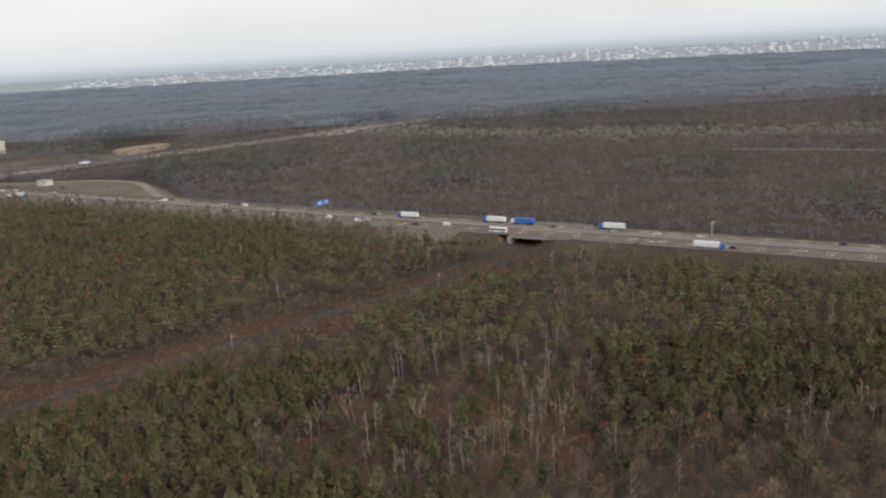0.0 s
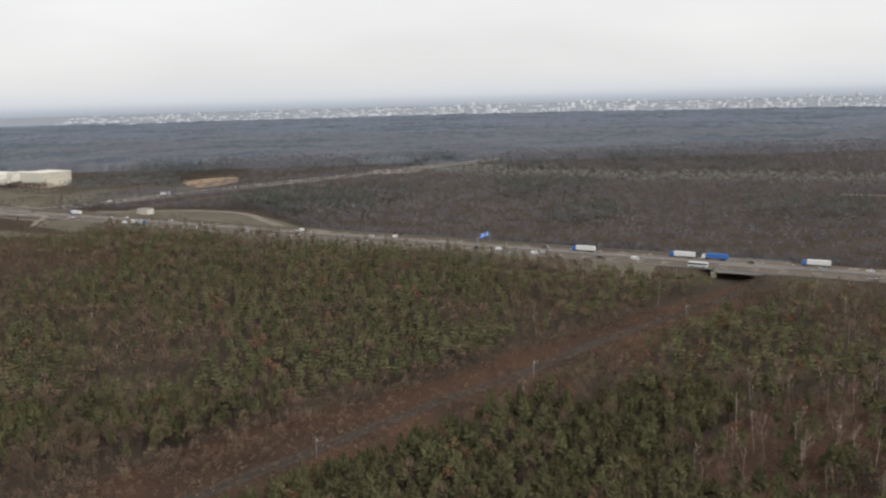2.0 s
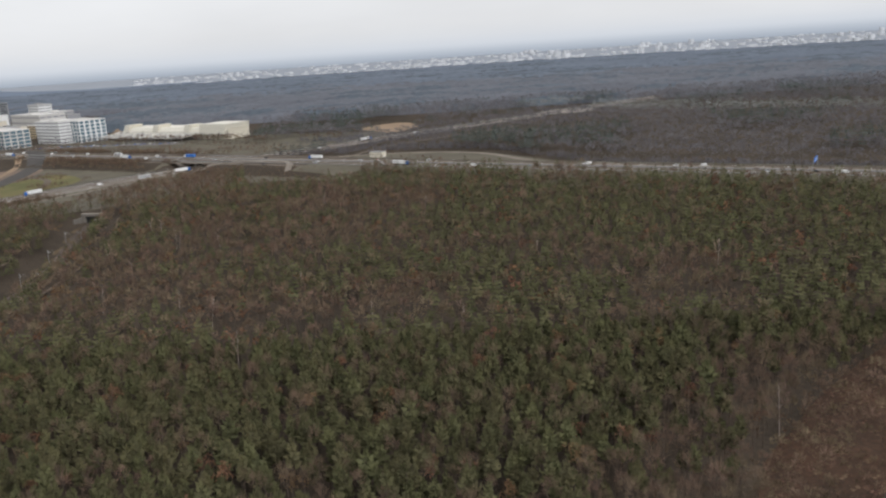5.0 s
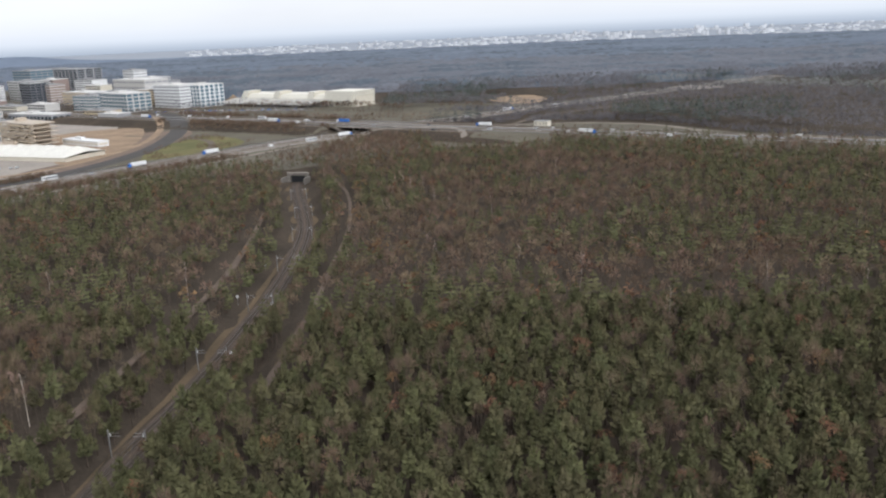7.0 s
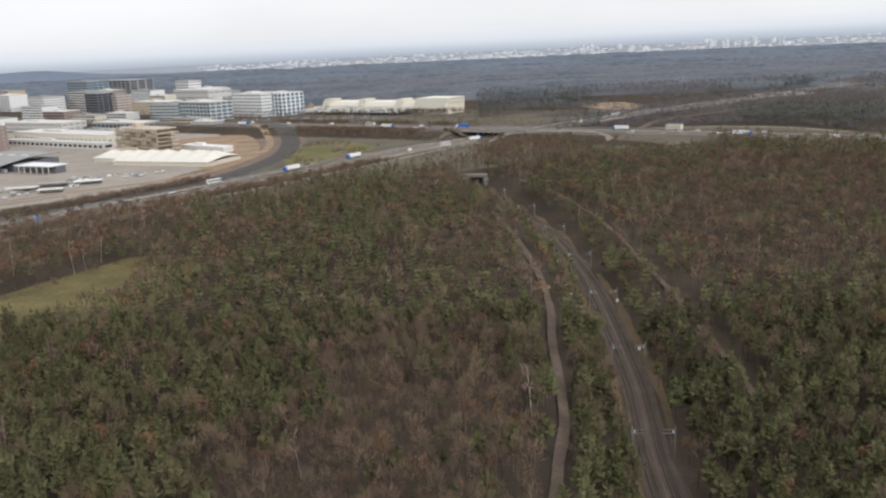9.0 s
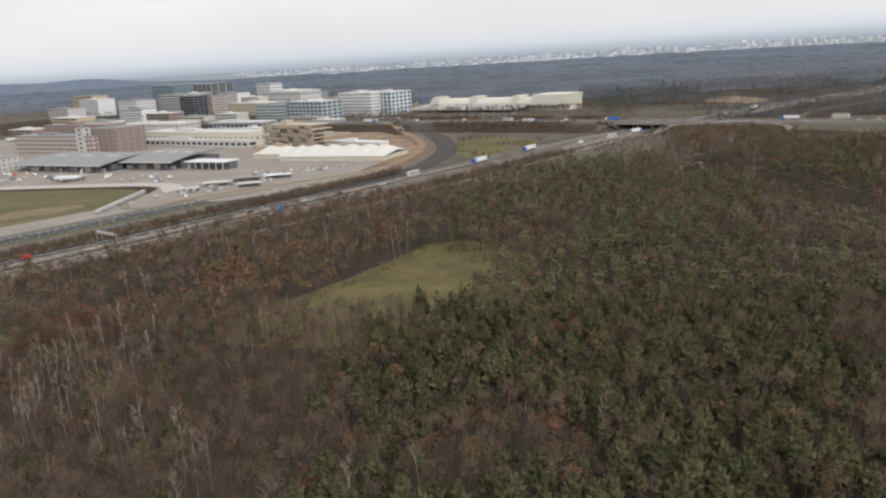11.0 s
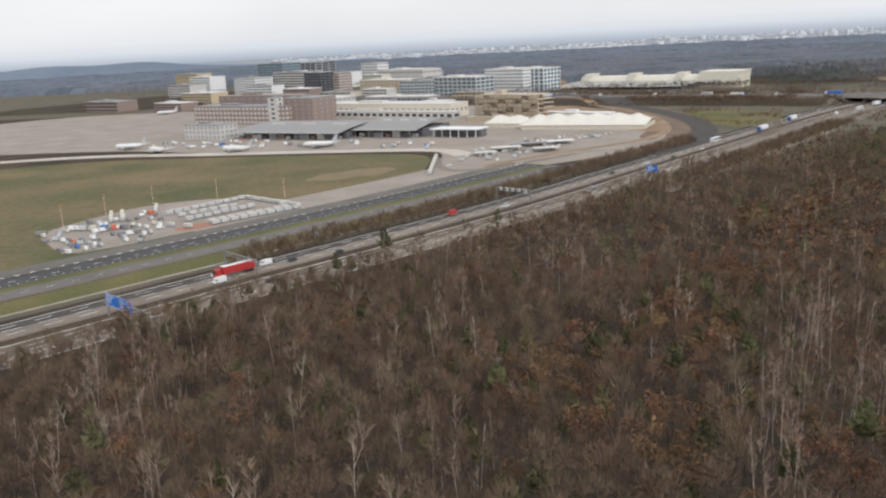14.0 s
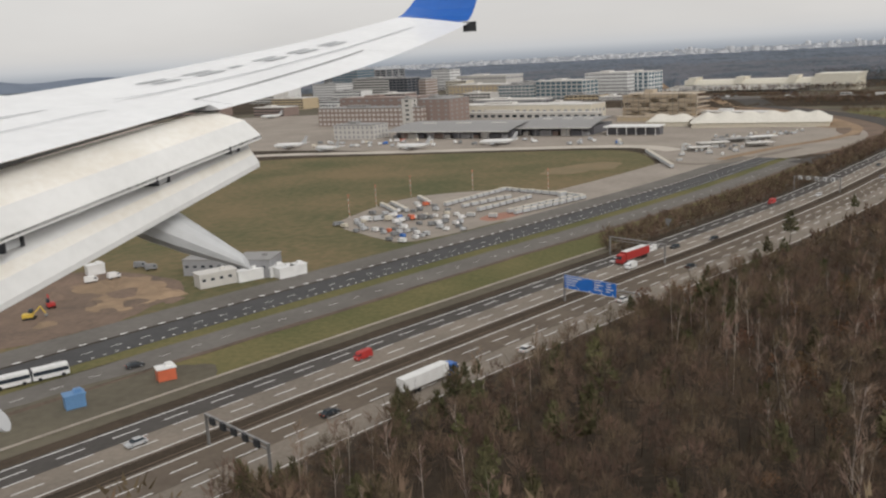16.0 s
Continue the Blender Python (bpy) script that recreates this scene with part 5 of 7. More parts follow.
for n, (y0, y1) in enumerate(((-7.2, 2.6), (-11.2, -7.4), (-15.0, -11.4))):
    bd = part("sign_board", *box(-0.35, (y0 + y1) / 2, 4.2 - 0.3 * n * 0, 0.15, y1 - y0, 4.0), M["sign_blue"], g, "blue direction board with white lettering")
    part("sign_edge", *join(box(-0.44, (y0 + y1) / 2, 8.08, 0.03, y1 - y0 - 0.1, 0.1), box(-0.44, (y0 + y1) / 2, 4.22, 0.03, y1 - y0 - 0.1, 0.1)), M["white_paint"], bd)
    text_bars(bd, -0.45, y0, y1, 4.9, 8.0, 4, n)
    for q in np.linspace(y0 + 1, y1 - 1, 3 if n == 0 else 1):
        part("arrow", *join(box(-0.45, q, 4.5, 0.04, 0.16, 0.6), box(-0.45, q, 4.4, 0.04, 0.5, 0.2)), M["white_paint"], bd)
for gx_, gy_, near, span, mat, label in ((-1181, 207, -20, 21, "black_paint", "steel gantry with dark lane signals"), (-1079, 345, 3, 22, "black_paint", "bare grey steel gantry with a slim beam"), (-974, 463, 4, 21, "white_paint", "steel gantry with five pale lane signals")):
    g, a, b = gantry("signal", label, gx_, gy_, A3_LINE, span, near, 6.3)
    if gx_ != -1079:
        for s in np.linspace(a + 3, b - 3, 5):
            sg = part("lane_signal", *box(-0.4, s, 5.2, 0.5, 1.5, 1.5), M[mat], g)
            part("signal_face", *box(-0.68, s, 5.35, 0.05, 1.1, 1.1), M["black_paint" if mat != "white_paint" else "grey_paint"], sg)
root = tagged(new("road_sign"), "blue direction sign on posts beside the motorway", "road sign")
root.matrix_basis = pose(-904, 530, 0, 0, 0, 52)
for py in (-2.2, 2.2):
    part("post", *box(0, py, 0, 0.2, 0.2, 5.0), M["metal"], root)
part("sign_board", *box(-0.2, 0, 2.4, 0.12, 6.4, 3.6), M["sign_blue"], root, "blue board with white bars")
text_bars(root, -0.28, -3.0, 3.0, 2.6, 5.8, 3, 12)
for x, y, label in ((-1063, 392, "small pale roadside sign seen from behind"),):
    root = tagged(new("road_sign"), label, "road sign")
    root.matrix_basis = pose(x, y, 0, 0, 0, 52)
    part("post", *box(0, 0, 0, 0.15, 0.15, 2.2), M["metal"], root)
    part("sign_board", *box(0, 0, 1.6, 0.1, 2.6, 3.0), M["grey_paint"], root)
g, a, b = gantry("sign", "steel gantry with blue direction signs over the bank road", -103, 622, A5_LINE, 20, 1.0, 6.0)
for y0, y1 in ((4, 11), (12, 18)):
    bd = part("sign_board", *box(0.35, (y0 + y1) / 2, 5.0, 0.15, y1 - y0, 3.6), M["sign_blue"], g, "blue direction board")
    text_bars(bd, 0.46, y0, y1, 5.2, 8.2, 3, 7)
root = tagged(new("lattice_mast"), "grey steel mast with a slanted top beside the motorway", "mast")
root.matrix_basis = pose(150, 478, float(land(150, 478)[0]), 0, 0, 20)
part("mast", *join(box(0, 0, 0, 0.9, 0.9, 9, 0.6), box(0.9, 0, 6, 0.4, 0.4, 3.5)), M["metal"], root)
part("head", *box(0.5, 0, 9, 2.6, 1.0, 0.7), M["light_concrete"], root)

# ---- bridges and portal ----
def bridge(name, label, x, y, turn, length, width, z, piers):
    root = tagged(new(name), label, "bridge")
    root.matrix_basis = pose(x, y, 0, 0, 0, turn)
    part("deck", *box(0, 0, z - 1.35, length, width, 1.25), M["light_concrete"], root)
    for s in (-1, 1):
        part("parapet", *box(0, s * (width / 2 - 0.2), z + 0.05, length, 0.35, 0.9), M["metal"], root)
        part("abutment", *box(s * length / 2, 0, 0, 2.5, width, z - 1.2), M["light_concrete"], root)
    for p in piers:
        for s in (-0.4, -0.13, 0.13, 0.4):
            part("pier", *box(p, s * width, 0, 1.2, 1.6, z - 1.25), M["light_concrete"], root)
    return root


A5_TURN = math.degrees(math.atan2(A5_SLOPE, 1))
bridge("motorway_bridge", "grey concrete motorway bridge on piers over the lower road", -612, A5_Y0 + A5_SLOPE * -612, A5_TURN, 78, 40, 6.1, (-20, 0, 20))
bridge("railway_underpass", "pale concrete bridge of the motorway over a track", 62, A5_Y0 + A5_SLOPE * 62, A5_TURN, 40, 40, 6.1, ())
root = tagged(new("tunnel_portal"), "concrete railway tunnel portal at the end of a cutting", "tunnel portal")
root.matrix_basis = pose(-638.6, 657.5, -7, 0, 0, -11)
part("lintel", *box(0, 0, 5.6, 17, 1.6, 2.0), M["old_concrete"], root)
for s in (-1, 1):
    part("wing_wall", *join(box(s * 7.2, 0, 0, 2.6, 1.6, 5.6), box(s * 9.2, -5, 0, 1.2, 11, 5.0, 0.98)), M["old_concrete"], root)
# the tunnel's inner darkness, painted black on a shallow closed box
part("bore", *join(box(0, 2.2, 0.2, 12, 0.4, 5.6), box(0, 1.2, 5.5, 12.4, 2.4, 0.4), box(-6.1, 1.2, 0, 0.3, 2.4, 5.6), box(6.1, 1.2, 0, 0.3, 2.4, 5.6)), M["black_paint"], root, "dark tunnel bore")
part("coping", *box(0, -0.2, 7.6, 18, 2.2, 0.35), M["wallgrey"], root)

# ---- railway masts ----
def catenary_mast(label, x, y, turn, z, side):
    root = tagged(new("overhead_line_mast"), label, "overhead line mast", "masts along the railway")
    root.matrix_basis = pose(x, y, z, 0, 0, turn)
    part("post", *box(0, 0, 0, 0.28, 0.28, 8.2), M["metal"], root)
    part("bracket", *join(box(side * 1.7, 0, 6.3, 3.4, 0.1, 0.12), box(side * 1.5, 0, 7.2, 3.0, 0.1, 0.12)), M["metal"], root)
    part("insulator", *drum(side * 0.5, 0, 6.8, 0.12, 0.9, "z", 8), M["white_paint"], root)
    return root


for k in range(2, len(RAIL_LINE) - 3, 5):
    d = RAIL_LINE[k + 1] - RAIL_LINE[k - 1]
    n = normals(RAIL_LINE)[k]
    t = math.degrees(math.atan2(d[1], d[0])) - 90
    for s in (-1, 1):
        p = RAIL_LINE[k] + n * s * 5.2
        catenary_mast("grey steel overhead line mast in the cutting", p[0], p[1], t, float(land(p[0], p[1])[0]), s)
for x, y in ((-598.5, 361), (-598, 295), (-583, 300), (-582, 352), (-600, 412)):
    root = tagged(new("railway_signal"), "railway signal with a pale plate beside the tracks", "signal", "signals along the railway")
    root.matrix_basis = pose(x, y, float(land(x, y)[0]), 0, 0, 10)
    part("post", *box(0, 0, 0, 0.16, 0.16, 3.6), M["metal"], root)
    part("signal_head", *box(0, 0, 3.2, 0.8, 0.3, 1.1), M["white_paint"], root)
for x, y in ((-9, 426), (-98, 344), (-179, 271)):
    catenary_mast("grey steel mast standing in the cleared strip", x, y, 40, 0, 1)

# ---- airfield ----
AIR_GRASS = [(-1420, 640), (-1330, 700), (-1214, 694), (-1088, 676), (-1036, 662), (-1038, 560), (-1070, 500), (-1110, 452), (-1160, 395), (-1200, 350), (-1240, 305), (-1300, 240), (-1420, 230), (-1700, 400), (-1700, 640)]
APRON = [(-1700, 760), (-1346, 781), (-1216, 712), (-1088, 700), (-1030, 690), (-1030, 560), (-1000, 560), (-940, 600), (-900, 640), (-870, 690), (-858, 740), (-870, 810), (-900, 900), (-940, 1000), (-960, 1100), (-1100, 1180), (-1300, 1220), (-1700, 1250)]
patch("airfield_grass", AIR_GRASS, M["airgrass"], 0.05, "olive-brown mown grass of the airfield", "grass", 0.5)
patch("landside_ground", [(-2600, 1230), (-1700, 1235), (-1300, 1205), (-1100, 1165), (-960, 1085), (-1060, 1330), (-1150, 1700), (-1400, 2150), (-2600, 2150)], M["roughgrass"], 0.04, "rough grass and yards between the airport buildings", "grass", 3)
patch("airfield_grass_west", [(-2600, 240), (-1690, 395), (-1690, 770), (-1690, 1240), (-2600, 1240)], M["airgrass"], 0.03, "olive-brown mown grass at the far end of the airfield", "grass", 1)
patch("apron", APRON, M["apron"], 0.08, "pale concrete apron of the airport", "apron", 0.5)
M["cleartaxi"] = material("taxiway_concrete", (0.50, 0.45, 0.39), (0.42, 0.38, 0.33), 0.05, 0.85)
slip("taxiway", [(-1700, 640), (-1500, 690), (-1340, 728), (-1216, 712), (-1100, 697), (-1036, 681), (-1010, 640)], 17, M["cleartaxi"], "pale sandy taxiway along the grass", 0.16)
slip("apron_edge", [(-1034, 640), (-1030, 600), (-1015, 575), (-985, 590), (-930, 640)], 7, M["concrete"], "pale concrete kerb road at the apron's corner", 0.14)
PARKING = [(-1206, 425), (-1197, 458), (-1180, 496), (-1138, 510), (-1110, 498), (-1086, 472), (-1125, 425), (-1166, 380), (-1180, 395)]
patch("parking_area", PARKING, M["apron"], 0.12, "pale concrete yard crowded with airport vehicles", "yard", 0.6)
patch("red_surface", [(-1134, 420), (-1122, 432), (-1116, 444), (-1124, 446), (-1142, 430)], material("red_surface", (0.36, 0.19, 0.14), (0.29, 0.15, 0.11), 0.1, 0.9), 0.16, "reddish paved patch in the yard", "yard", 0.4)
patch("dug_site", [(-1330, 330), (-1288, 356), (-1246, 343), (-1229, 322), (-1238, 290), (-1264, 264), (-1310, 235), (-1360, 260)], M["soil"], 0.1, "brown dug ground of a construction site", "construction site", 1.5)
patch("sand_spread", [(-1262, 320), (-1246, 332), (-1236, 318), (-1240, 300), (-1256, 298)], M["sand"], 0.16, "orange sand spread on the dug ground", "sand", 1.0)
patch("sand_spread", [(-1282, 330), (-1264, 346), (-1246, 336), (-1230, 318), (-1238, 307), (-1262, 318)], M["sand"], 0.14, "orange sand raked over the building site", "sand", 2.5, 5)
patch("trampled_verge", [(-1246, 208), (-1226, 240), (-1202, 256), (-1190, 246), (-1210, 220), (-1236, 196)], M["roughgrass"], 0.11, "trampled brown ground round the site containers", "verge", 2)
patch("dry_grass", [(-1115, 565), (-1085, 600), (-1055, 605), (-1060, 575), (-1090, 555)], material("dry_grass", (0.225, 0.165, 0.095), (0.16, 0.13, 0.075), 0.06, 0.95), 0.09, "dry yellow patch in the airfield grass", "grass", 3)
patch("loop_soil", [(-903, 931), (-865, 976), (-838, 985), (-832, 919), (-842, 803), (-858, 737), (-878, 684), (-888, 704), (-870, 763), (-868, 828), (-884, 894)], M["soil"], 0.11, "red-brown bare soil inside the loop road", "soil", 2)
patch("works_ground", [(-965, 600), (-905, 600), (-852, 670), (-818, 760), (-818, 1000), (-900, 1000), (-960, 800)], M["soil"], 0.065, "brown worked ground beside the loop road", "soil", 1)
strip("perimeter_verge", NEAR_A3[NEAR_A3[:, 0] < -1015], 96.5, 150, M["airgrass"], 0.03, "olive grass along the perimeter road", "grass")
strip("perimeter_apron", NEAR_A3[(NEAR_A3[:, 0] > -1060)], 96.8, 128, M["apron"], 0.07, "pale concrete edge of the apron", "apron")
patch("tent_ground", [(-1010, 1010), (-1000, 850), (-900, 790), (-868, 740), (-850, 760), (-850, 850), (-880, 960), (-920, 1060)], M["sand"], 0.155, "orange-brown bare ground round the white tents", "construction site", 2)

PANE = {}


def pane(parent, name, x, y, z, sx, sy, sz, mat):
    """One window or panel: a shared thin block, sized by its scale."""
    if mat not in PANE:
        me = bpy.data.meshes.new(name)
        a, b = box(0, 0, -0.5, 1, 1, 1)
        me.from_pydata(a, [], b)
        me.materials.append(M[mat])
        PANE[mat] = me
    ob = new(name, PANE[mat])
    ob.parent = parent
    ob.location, ob.scale = (x, y, z), (sx, sy, sz)
    return ob


def building(name, label, p0, p1, depth, h, rows, cols, wall, glass, roof="roof_grey", win=(0.6, 0.5), base=0.0, cap=0.8, sides=True):
    """A block whose front runs from p0 to p1, with rows of windows set in front and flank, and a roof slab."""
    d = Vector((p1[0] - p0[0], p1[1] - p0[1]))
    w = d.length
    root = tagged(new(name), label, "building", "buildings of the airport")
    root.matrix_basis = pose(p0[0], p0[1], base, 0, 0, math.degrees(math.atan2(d.y, d.x)))
    part("wall", *box(w / 2, depth / 2, 0, w, depth, h), M[wall], root)
    part("roof", *join(box(w / 2, depth / 2, h, w + 0.6, depth + 0.6, cap), box(w * 0.35, depth * 0.5, h + cap, w * 0.2, depth * 0.35, 2.2)), M[roof], root)
    if rows and cols:
        fh, fw = h / rows, w / cols
        for r in range(rows):
            for c in range(cols):
                pane(root, "window", (c + 0.5) * fw, -0.02, (r + 0.55) * fh, fw * win[0], 0.16, fh * win[1], glass)
            if sides:
                n = max(1, int(depth / max(fw, 4)))
                for c in range(n):
                    pane(root, "window", w + 0.02, (c + 0.5) * depth / n, (r + 0.55) * fh, 0.16, depth / n * win[0], fh * win[1], glass)
    return root


building("brick_terminal", "red brick airport building with four rows of pale windows", (-1348, 1016), (-1223, 950), 26, 19.5, 4, 24, "brick_red", "plaster", "roof_grey", (0.62, 0.5))
building("brick_block", "dark red brick block behind the terminal", (-1329, 1050), (-1228, 997), 30, 28, 5, 10, "brick_red", "grey_wall", "brick_red", (0.4, 0.3))
building("brick_tower", "tall dark brick tower of the terminal", (-1232, 966), (-1192, 945), 40, 27, 6, 5, "brick_red", "grey_wall", "roof_grey", (0.3, 0.4))
building("stair_tower", "pale concrete stair tower between brick blocks", (-1244, 960), (-1232, 954), 10, 29, 6, 1, "plaster", "glass_dark", win=(0.3, 0.4))
building("operations_building", "grey concrete operations building on the apron", (-1293, 842), (-1252, 824), 24, 13.0, 3, 9, "plaster", "grey_wall", "roof_grey", (0.42, 0.55))
building("terminal_hall", "long cream terminal hall with a low front", (-1204, 1047), (-1046, 951), 34, 14, 1, 22, "cream_panel", "grey_wall", "roof_pale", (0.5, 0.25))
building("terminal_annex", "low pale annex before the terminal hall", (-1200, 1026), (-1042, 932), 14, 7, 1, 20, "plaster", "glass_dark", "roof_pale", (0.6, 0.4))
building("office_block", "blue-glass office block with a pale frame", (-1095, 1322), (-1031, 1272), 40, 27, 5, 9, "plaster", "glass_blue", "roof_pale", (0.78, 0.7))
building("office_block", "white office block with ribbon windows", (-1021, 1353), (-964, 1310), 45, 34, 7, 8, "white_paint", "grey_wall", "roof_pale", (0.96, 0.4))
building("office_block", "white office wing with dark glass bays", (-968, 1338), (-934, 1314), 45, 33, 6, 5, "white_paint", "glass_blue", "roof_pale", (0.7, 0.75))
building("office_block", "pale office building with grid windows", (-1150, 1345), (-1098, 1318), 40, 23, 5, 9, "plaster", "glass_blue", "roof_grey", (0.8, 0.6))
building("dark_cube", "dark glass office cube building", (-1131, 1389), (-1088, 1358), 40, 24, 4, 6, "dark_wall", "glass_dark")
building("yellow_block", "yellow-beige airport hotel with small windows", (-1235, 1481), (-1144, 1415), 40, 22, 4, 14, "beige_wall", "grey_wall", "roof_pale", (0.5, 0.45))
building("hall", "wide white hall behind the hotel", (-1236, 1690), (-1142, 1615), 50, 31, 3, 12, "plaster", "grey_wall", "roof_pale", (0.8, 0.3))
building("tower_block", "dark office tower with glass rows", (-1344, 1542), (-1308, 1512), 30, 37, 8, 5, "dark_wall", "glass_dark", win=(0.8, 0.6))
building("tower_block", "reddish office tower with pale bands", (-1308, 1545), (-1278, 1522), 30, 33, 7, 4, "brick_red", "plaster", win=(0.9, 0.35))
building("tower_block", "white tower with grey bands", (-1304, 1896), (-1262, 1856), 30, 42, 7, 4, "white_paint", "grey_wall", win=(0.9, 0.4))
building("tower_block", "striped grey and white office tower", (-1431, 1655), (-1352, 1590), 40, 37, 8, 8, "plaster", "glass_dark", win=(0.95, 0.4))
building("tower_block", "broad white office block", (-1504, 1642), (-1450, 1600), 40, 31, 7, 6, "white_paint", "grey_wall", win=(0.95, 0.4))
building("tower_block", "large dark office tower far behind", (-1560, 1990), (-1400, 1880), 60, 48, 10, 12, "grey_wall", "glass_dark", win=(0.8, 0.6))
building("tower_block", "grey-blue glass high-rise behind the airport", (-1500, 1800), (-1440, 1760), 50, 52, 10, 6, "grey_wall", "glass_blue", win=(0.9, 0.7))
building("low_block", "pale low airport service building", (-1330, 1250), (-1215, 1190), 40, 12, 2, 16, "plaster", "grey_wall", "roof_pale", (0.7, 0.4))
building("low_block", "grey low workshop building", (-1180, 1210), (-1090, 1160), 30, 10, 1, 12, "grey_wall", "glass_dark", "roof_pale", (0.7, 0.4))
def unfinished_block(label, p0, p1, depth, floors, storey):
    """A concrete shell under construction: slabs, columns, a core, and scaffolding along its front."""
    d = Vector((p1[0] - p0[0], p1[1] - p0[1]))
    w = d.length
    root = tagged(new("unfinished_block"), label, "building", "buildings of the airport")
    root.matrix_basis = pose(p0[0], p0[1], 0, 0, 0, math.degrees(math.atan2(d.y, d.x)))
    part("core", *box(w * 0.45, depth * 0.6, 0, w * 0.8, depth * 0.6, floors * storey + 1), M["sand_wall"], root)
    part("stair_core", *box(w * 0.3, depth * 0.5, floors * storey, 9, 9, 4.5), M["sand_wall"], root)
    for k in range(floors + 1):
        part("slab", *box(w / 2, depth / 2, k * storey, w - (9 if k == floors else 0), depth, 0.8), M["sand_wall"], root)
        if k < floors:
            for c in range(9):
                part("column", *box(1 + c * (w - 2) / 8, 1.0, k * storey + 0.8, 0.8, 0.8, storey - 0.8), M["sand_wall"], root)
    for k in range(floors):
        for c in range(8):
            if (k * 5 + c * 3) % 7 > 1:
                part("scaffold_net", *box((c + 0.5) * w / 8, -0.7, k * storey + 1.0, w / 8 - 0.5, 0.12, storey - 1.1), M["sand_wall"], root)
    for c in range(14):
        part("scaffold_pole", *box(c * w / 13, -1.6, 0, 0.25, 0.25, floors * storey + 1.5), M["metal"], root)
    for k in range(floors):
        part("scaffold_deck", *box(w / 2, -1.2, (k + 0.55) * storey, w, 1.4, 0.3), M["beige_wall"], root)
    return root


unfinished_block("sand-coloured concrete shell behind scaffolding", (-1018, 914), (-956, 866), 26, 6, 4.1)
building("site_hoarding", "low orange-brown site building before the shell", (-1026, 896), (-930, 838), 9, 4.6, 1, 22, "sand_wall", "beige_wall", "sand_wall", (0.8, 0.5))

rngb = np.random.default_rng(31)
WALLS = (("plaster", "pale plastered"), ("grey_wall", "grey panelled"), ("cream_panel", "cream panelled"), ("white_paint", "white"), ("beige_wall", "beige"), ("brick_red", "brick"))
FRONT_BLOCKS = ((-1420, 1330, 60, 30, 14), (-1340, 1380, 55, 30, 18), (-1270, 1330, 60, 26, 13), (-1200, 1300, 46, 24, 16), (-1430, 1480, 60, 30, 22), (-1520, 1420, 70, 36, 17), (-1600, 1560, 60, 36, 26), (-1250, 1600, 44, 26, 26), (-1180, 1520, 50, 30, 19), (-1100, 1480, 40, 26, 21), (-1060, 1430, 34, 26, 24), (-1380, 1180, 60, 26, 11))
REAR_BLOCKS = ((-1150, 1100, 50, 26, 9), (-1090, 1060, 36, 22, 11), (-1060, 1190, 50, 26, 12), (-1020, 1150, 40, 22, 10), (-1640, 1330, 80, 36, 15), (-1500, 1260, 60, 30, 12), (-1350, 1760, 60, 36, 30), (-1230, 1800, 60, 36, 28), (-1170, 1720, 50, 30, 24), (-1620, 1720, 60, 40, 34), (-1700, 1850, 70, 40, 38), (-1420, 1750, 50, 36, 34))
for k, (x, y, w, dp, h) in enumerate(FRONT_BLOCKS + REAR_BLOCKS):
    wall, word = WALLS[rngb.integers(6)]
    building("airport_block", f"{word} airport block with rows of windows", (x, y), (x + w * 0.87, y - w * 0.49), dp, h, max(1, int(h / 4)), max(3, int(w / 6)), wall, "glass_dark" if wall != "grey_wall" else "plaster", "roof_pale" if k % 2 else "roof_grey", (0.8, 0.42), sides=False)

# hangars with curved grey roofs
def concourse(label, p0, p1, depth, h):
    d = Vector((p1[0] - p0[0], p1[1] - p0[1]))
    w = d.length
    root = tagged(new("airport_concourse"), label, "concourse", "buildings of the airport")
    root.matrix_basis = pose(p0[0], p0[1], 0, 0, 0, math.degrees(math.atan2(d.y, d.x)))
    prof = [(y, h * (0.62 + 0.38 * math.sin(math.pi * min(1, (y / depth) * 0.62 + 0.02)))) for y in np.linspace(-4, depth, 12)]
    v = [(x, y, z + q) for x in (-2, w + 2) for y, z in prof for q in (0, 0.6)]
    n = 24
    f = [(2 * k, 2 * k + 2, 2 * k + 2 + n, 2 * k + n) for k in range(11)] + [(2 * k + 1, 2 * k + 1 + n, 2 * k + 3 + n, 2 * k + 3) for k in range(11)] + [(0, n, n + 1, 1), (22, 23, 23 + n, 22 + n)]
    part("roof", v, f, M["roof_grey"], root)
    part("wall", *box(w / 2, depth / 2 + 5, 0, w - 1, depth - 11, h * 0.6), M["dark_wall"], root)
    part("fascia", *box(w / 2, -4.2, h * 0.58, w + 4, 0.5, 0.8), M["plaster"], root)
    for k in range(int(w / 14) + 1):
        part("column", *box(2 + k * 14, -3, 0, 0.45, 0.45, h * 0.62), M["grey_wall"], root)
    for k in range(int(w / 9)):
        wide = 5.0 + 2.5 * ((k * 7) % 3)
        part("bay", *box(5 + k * 9, 3.6 + (k % 2) * 0.5, 0, wide, 3.2, h * (0.30 + 0.09 * ((k * 5) % 3))), M[("brick_red", "grey_wall", "dark_wall", "plaster")[(k * 3 + int(w)) % 4]], root)
    for k in range(3):
        part("roof_light", *box(w * (0.2 + 0.3 * k), depth * 0.55, h * 0.98, w * 0.12, 4.0, 0.9), M["roof_pale"], root)
    return root


concourse("grey curved-roof concourse with a dark front", (-1238, 826), (-1130, 779), 62, 10.5)
concourse("second grey curved-roof concourse on the apron", (-1120, 798), (-1062, 772), 60, 11.5)
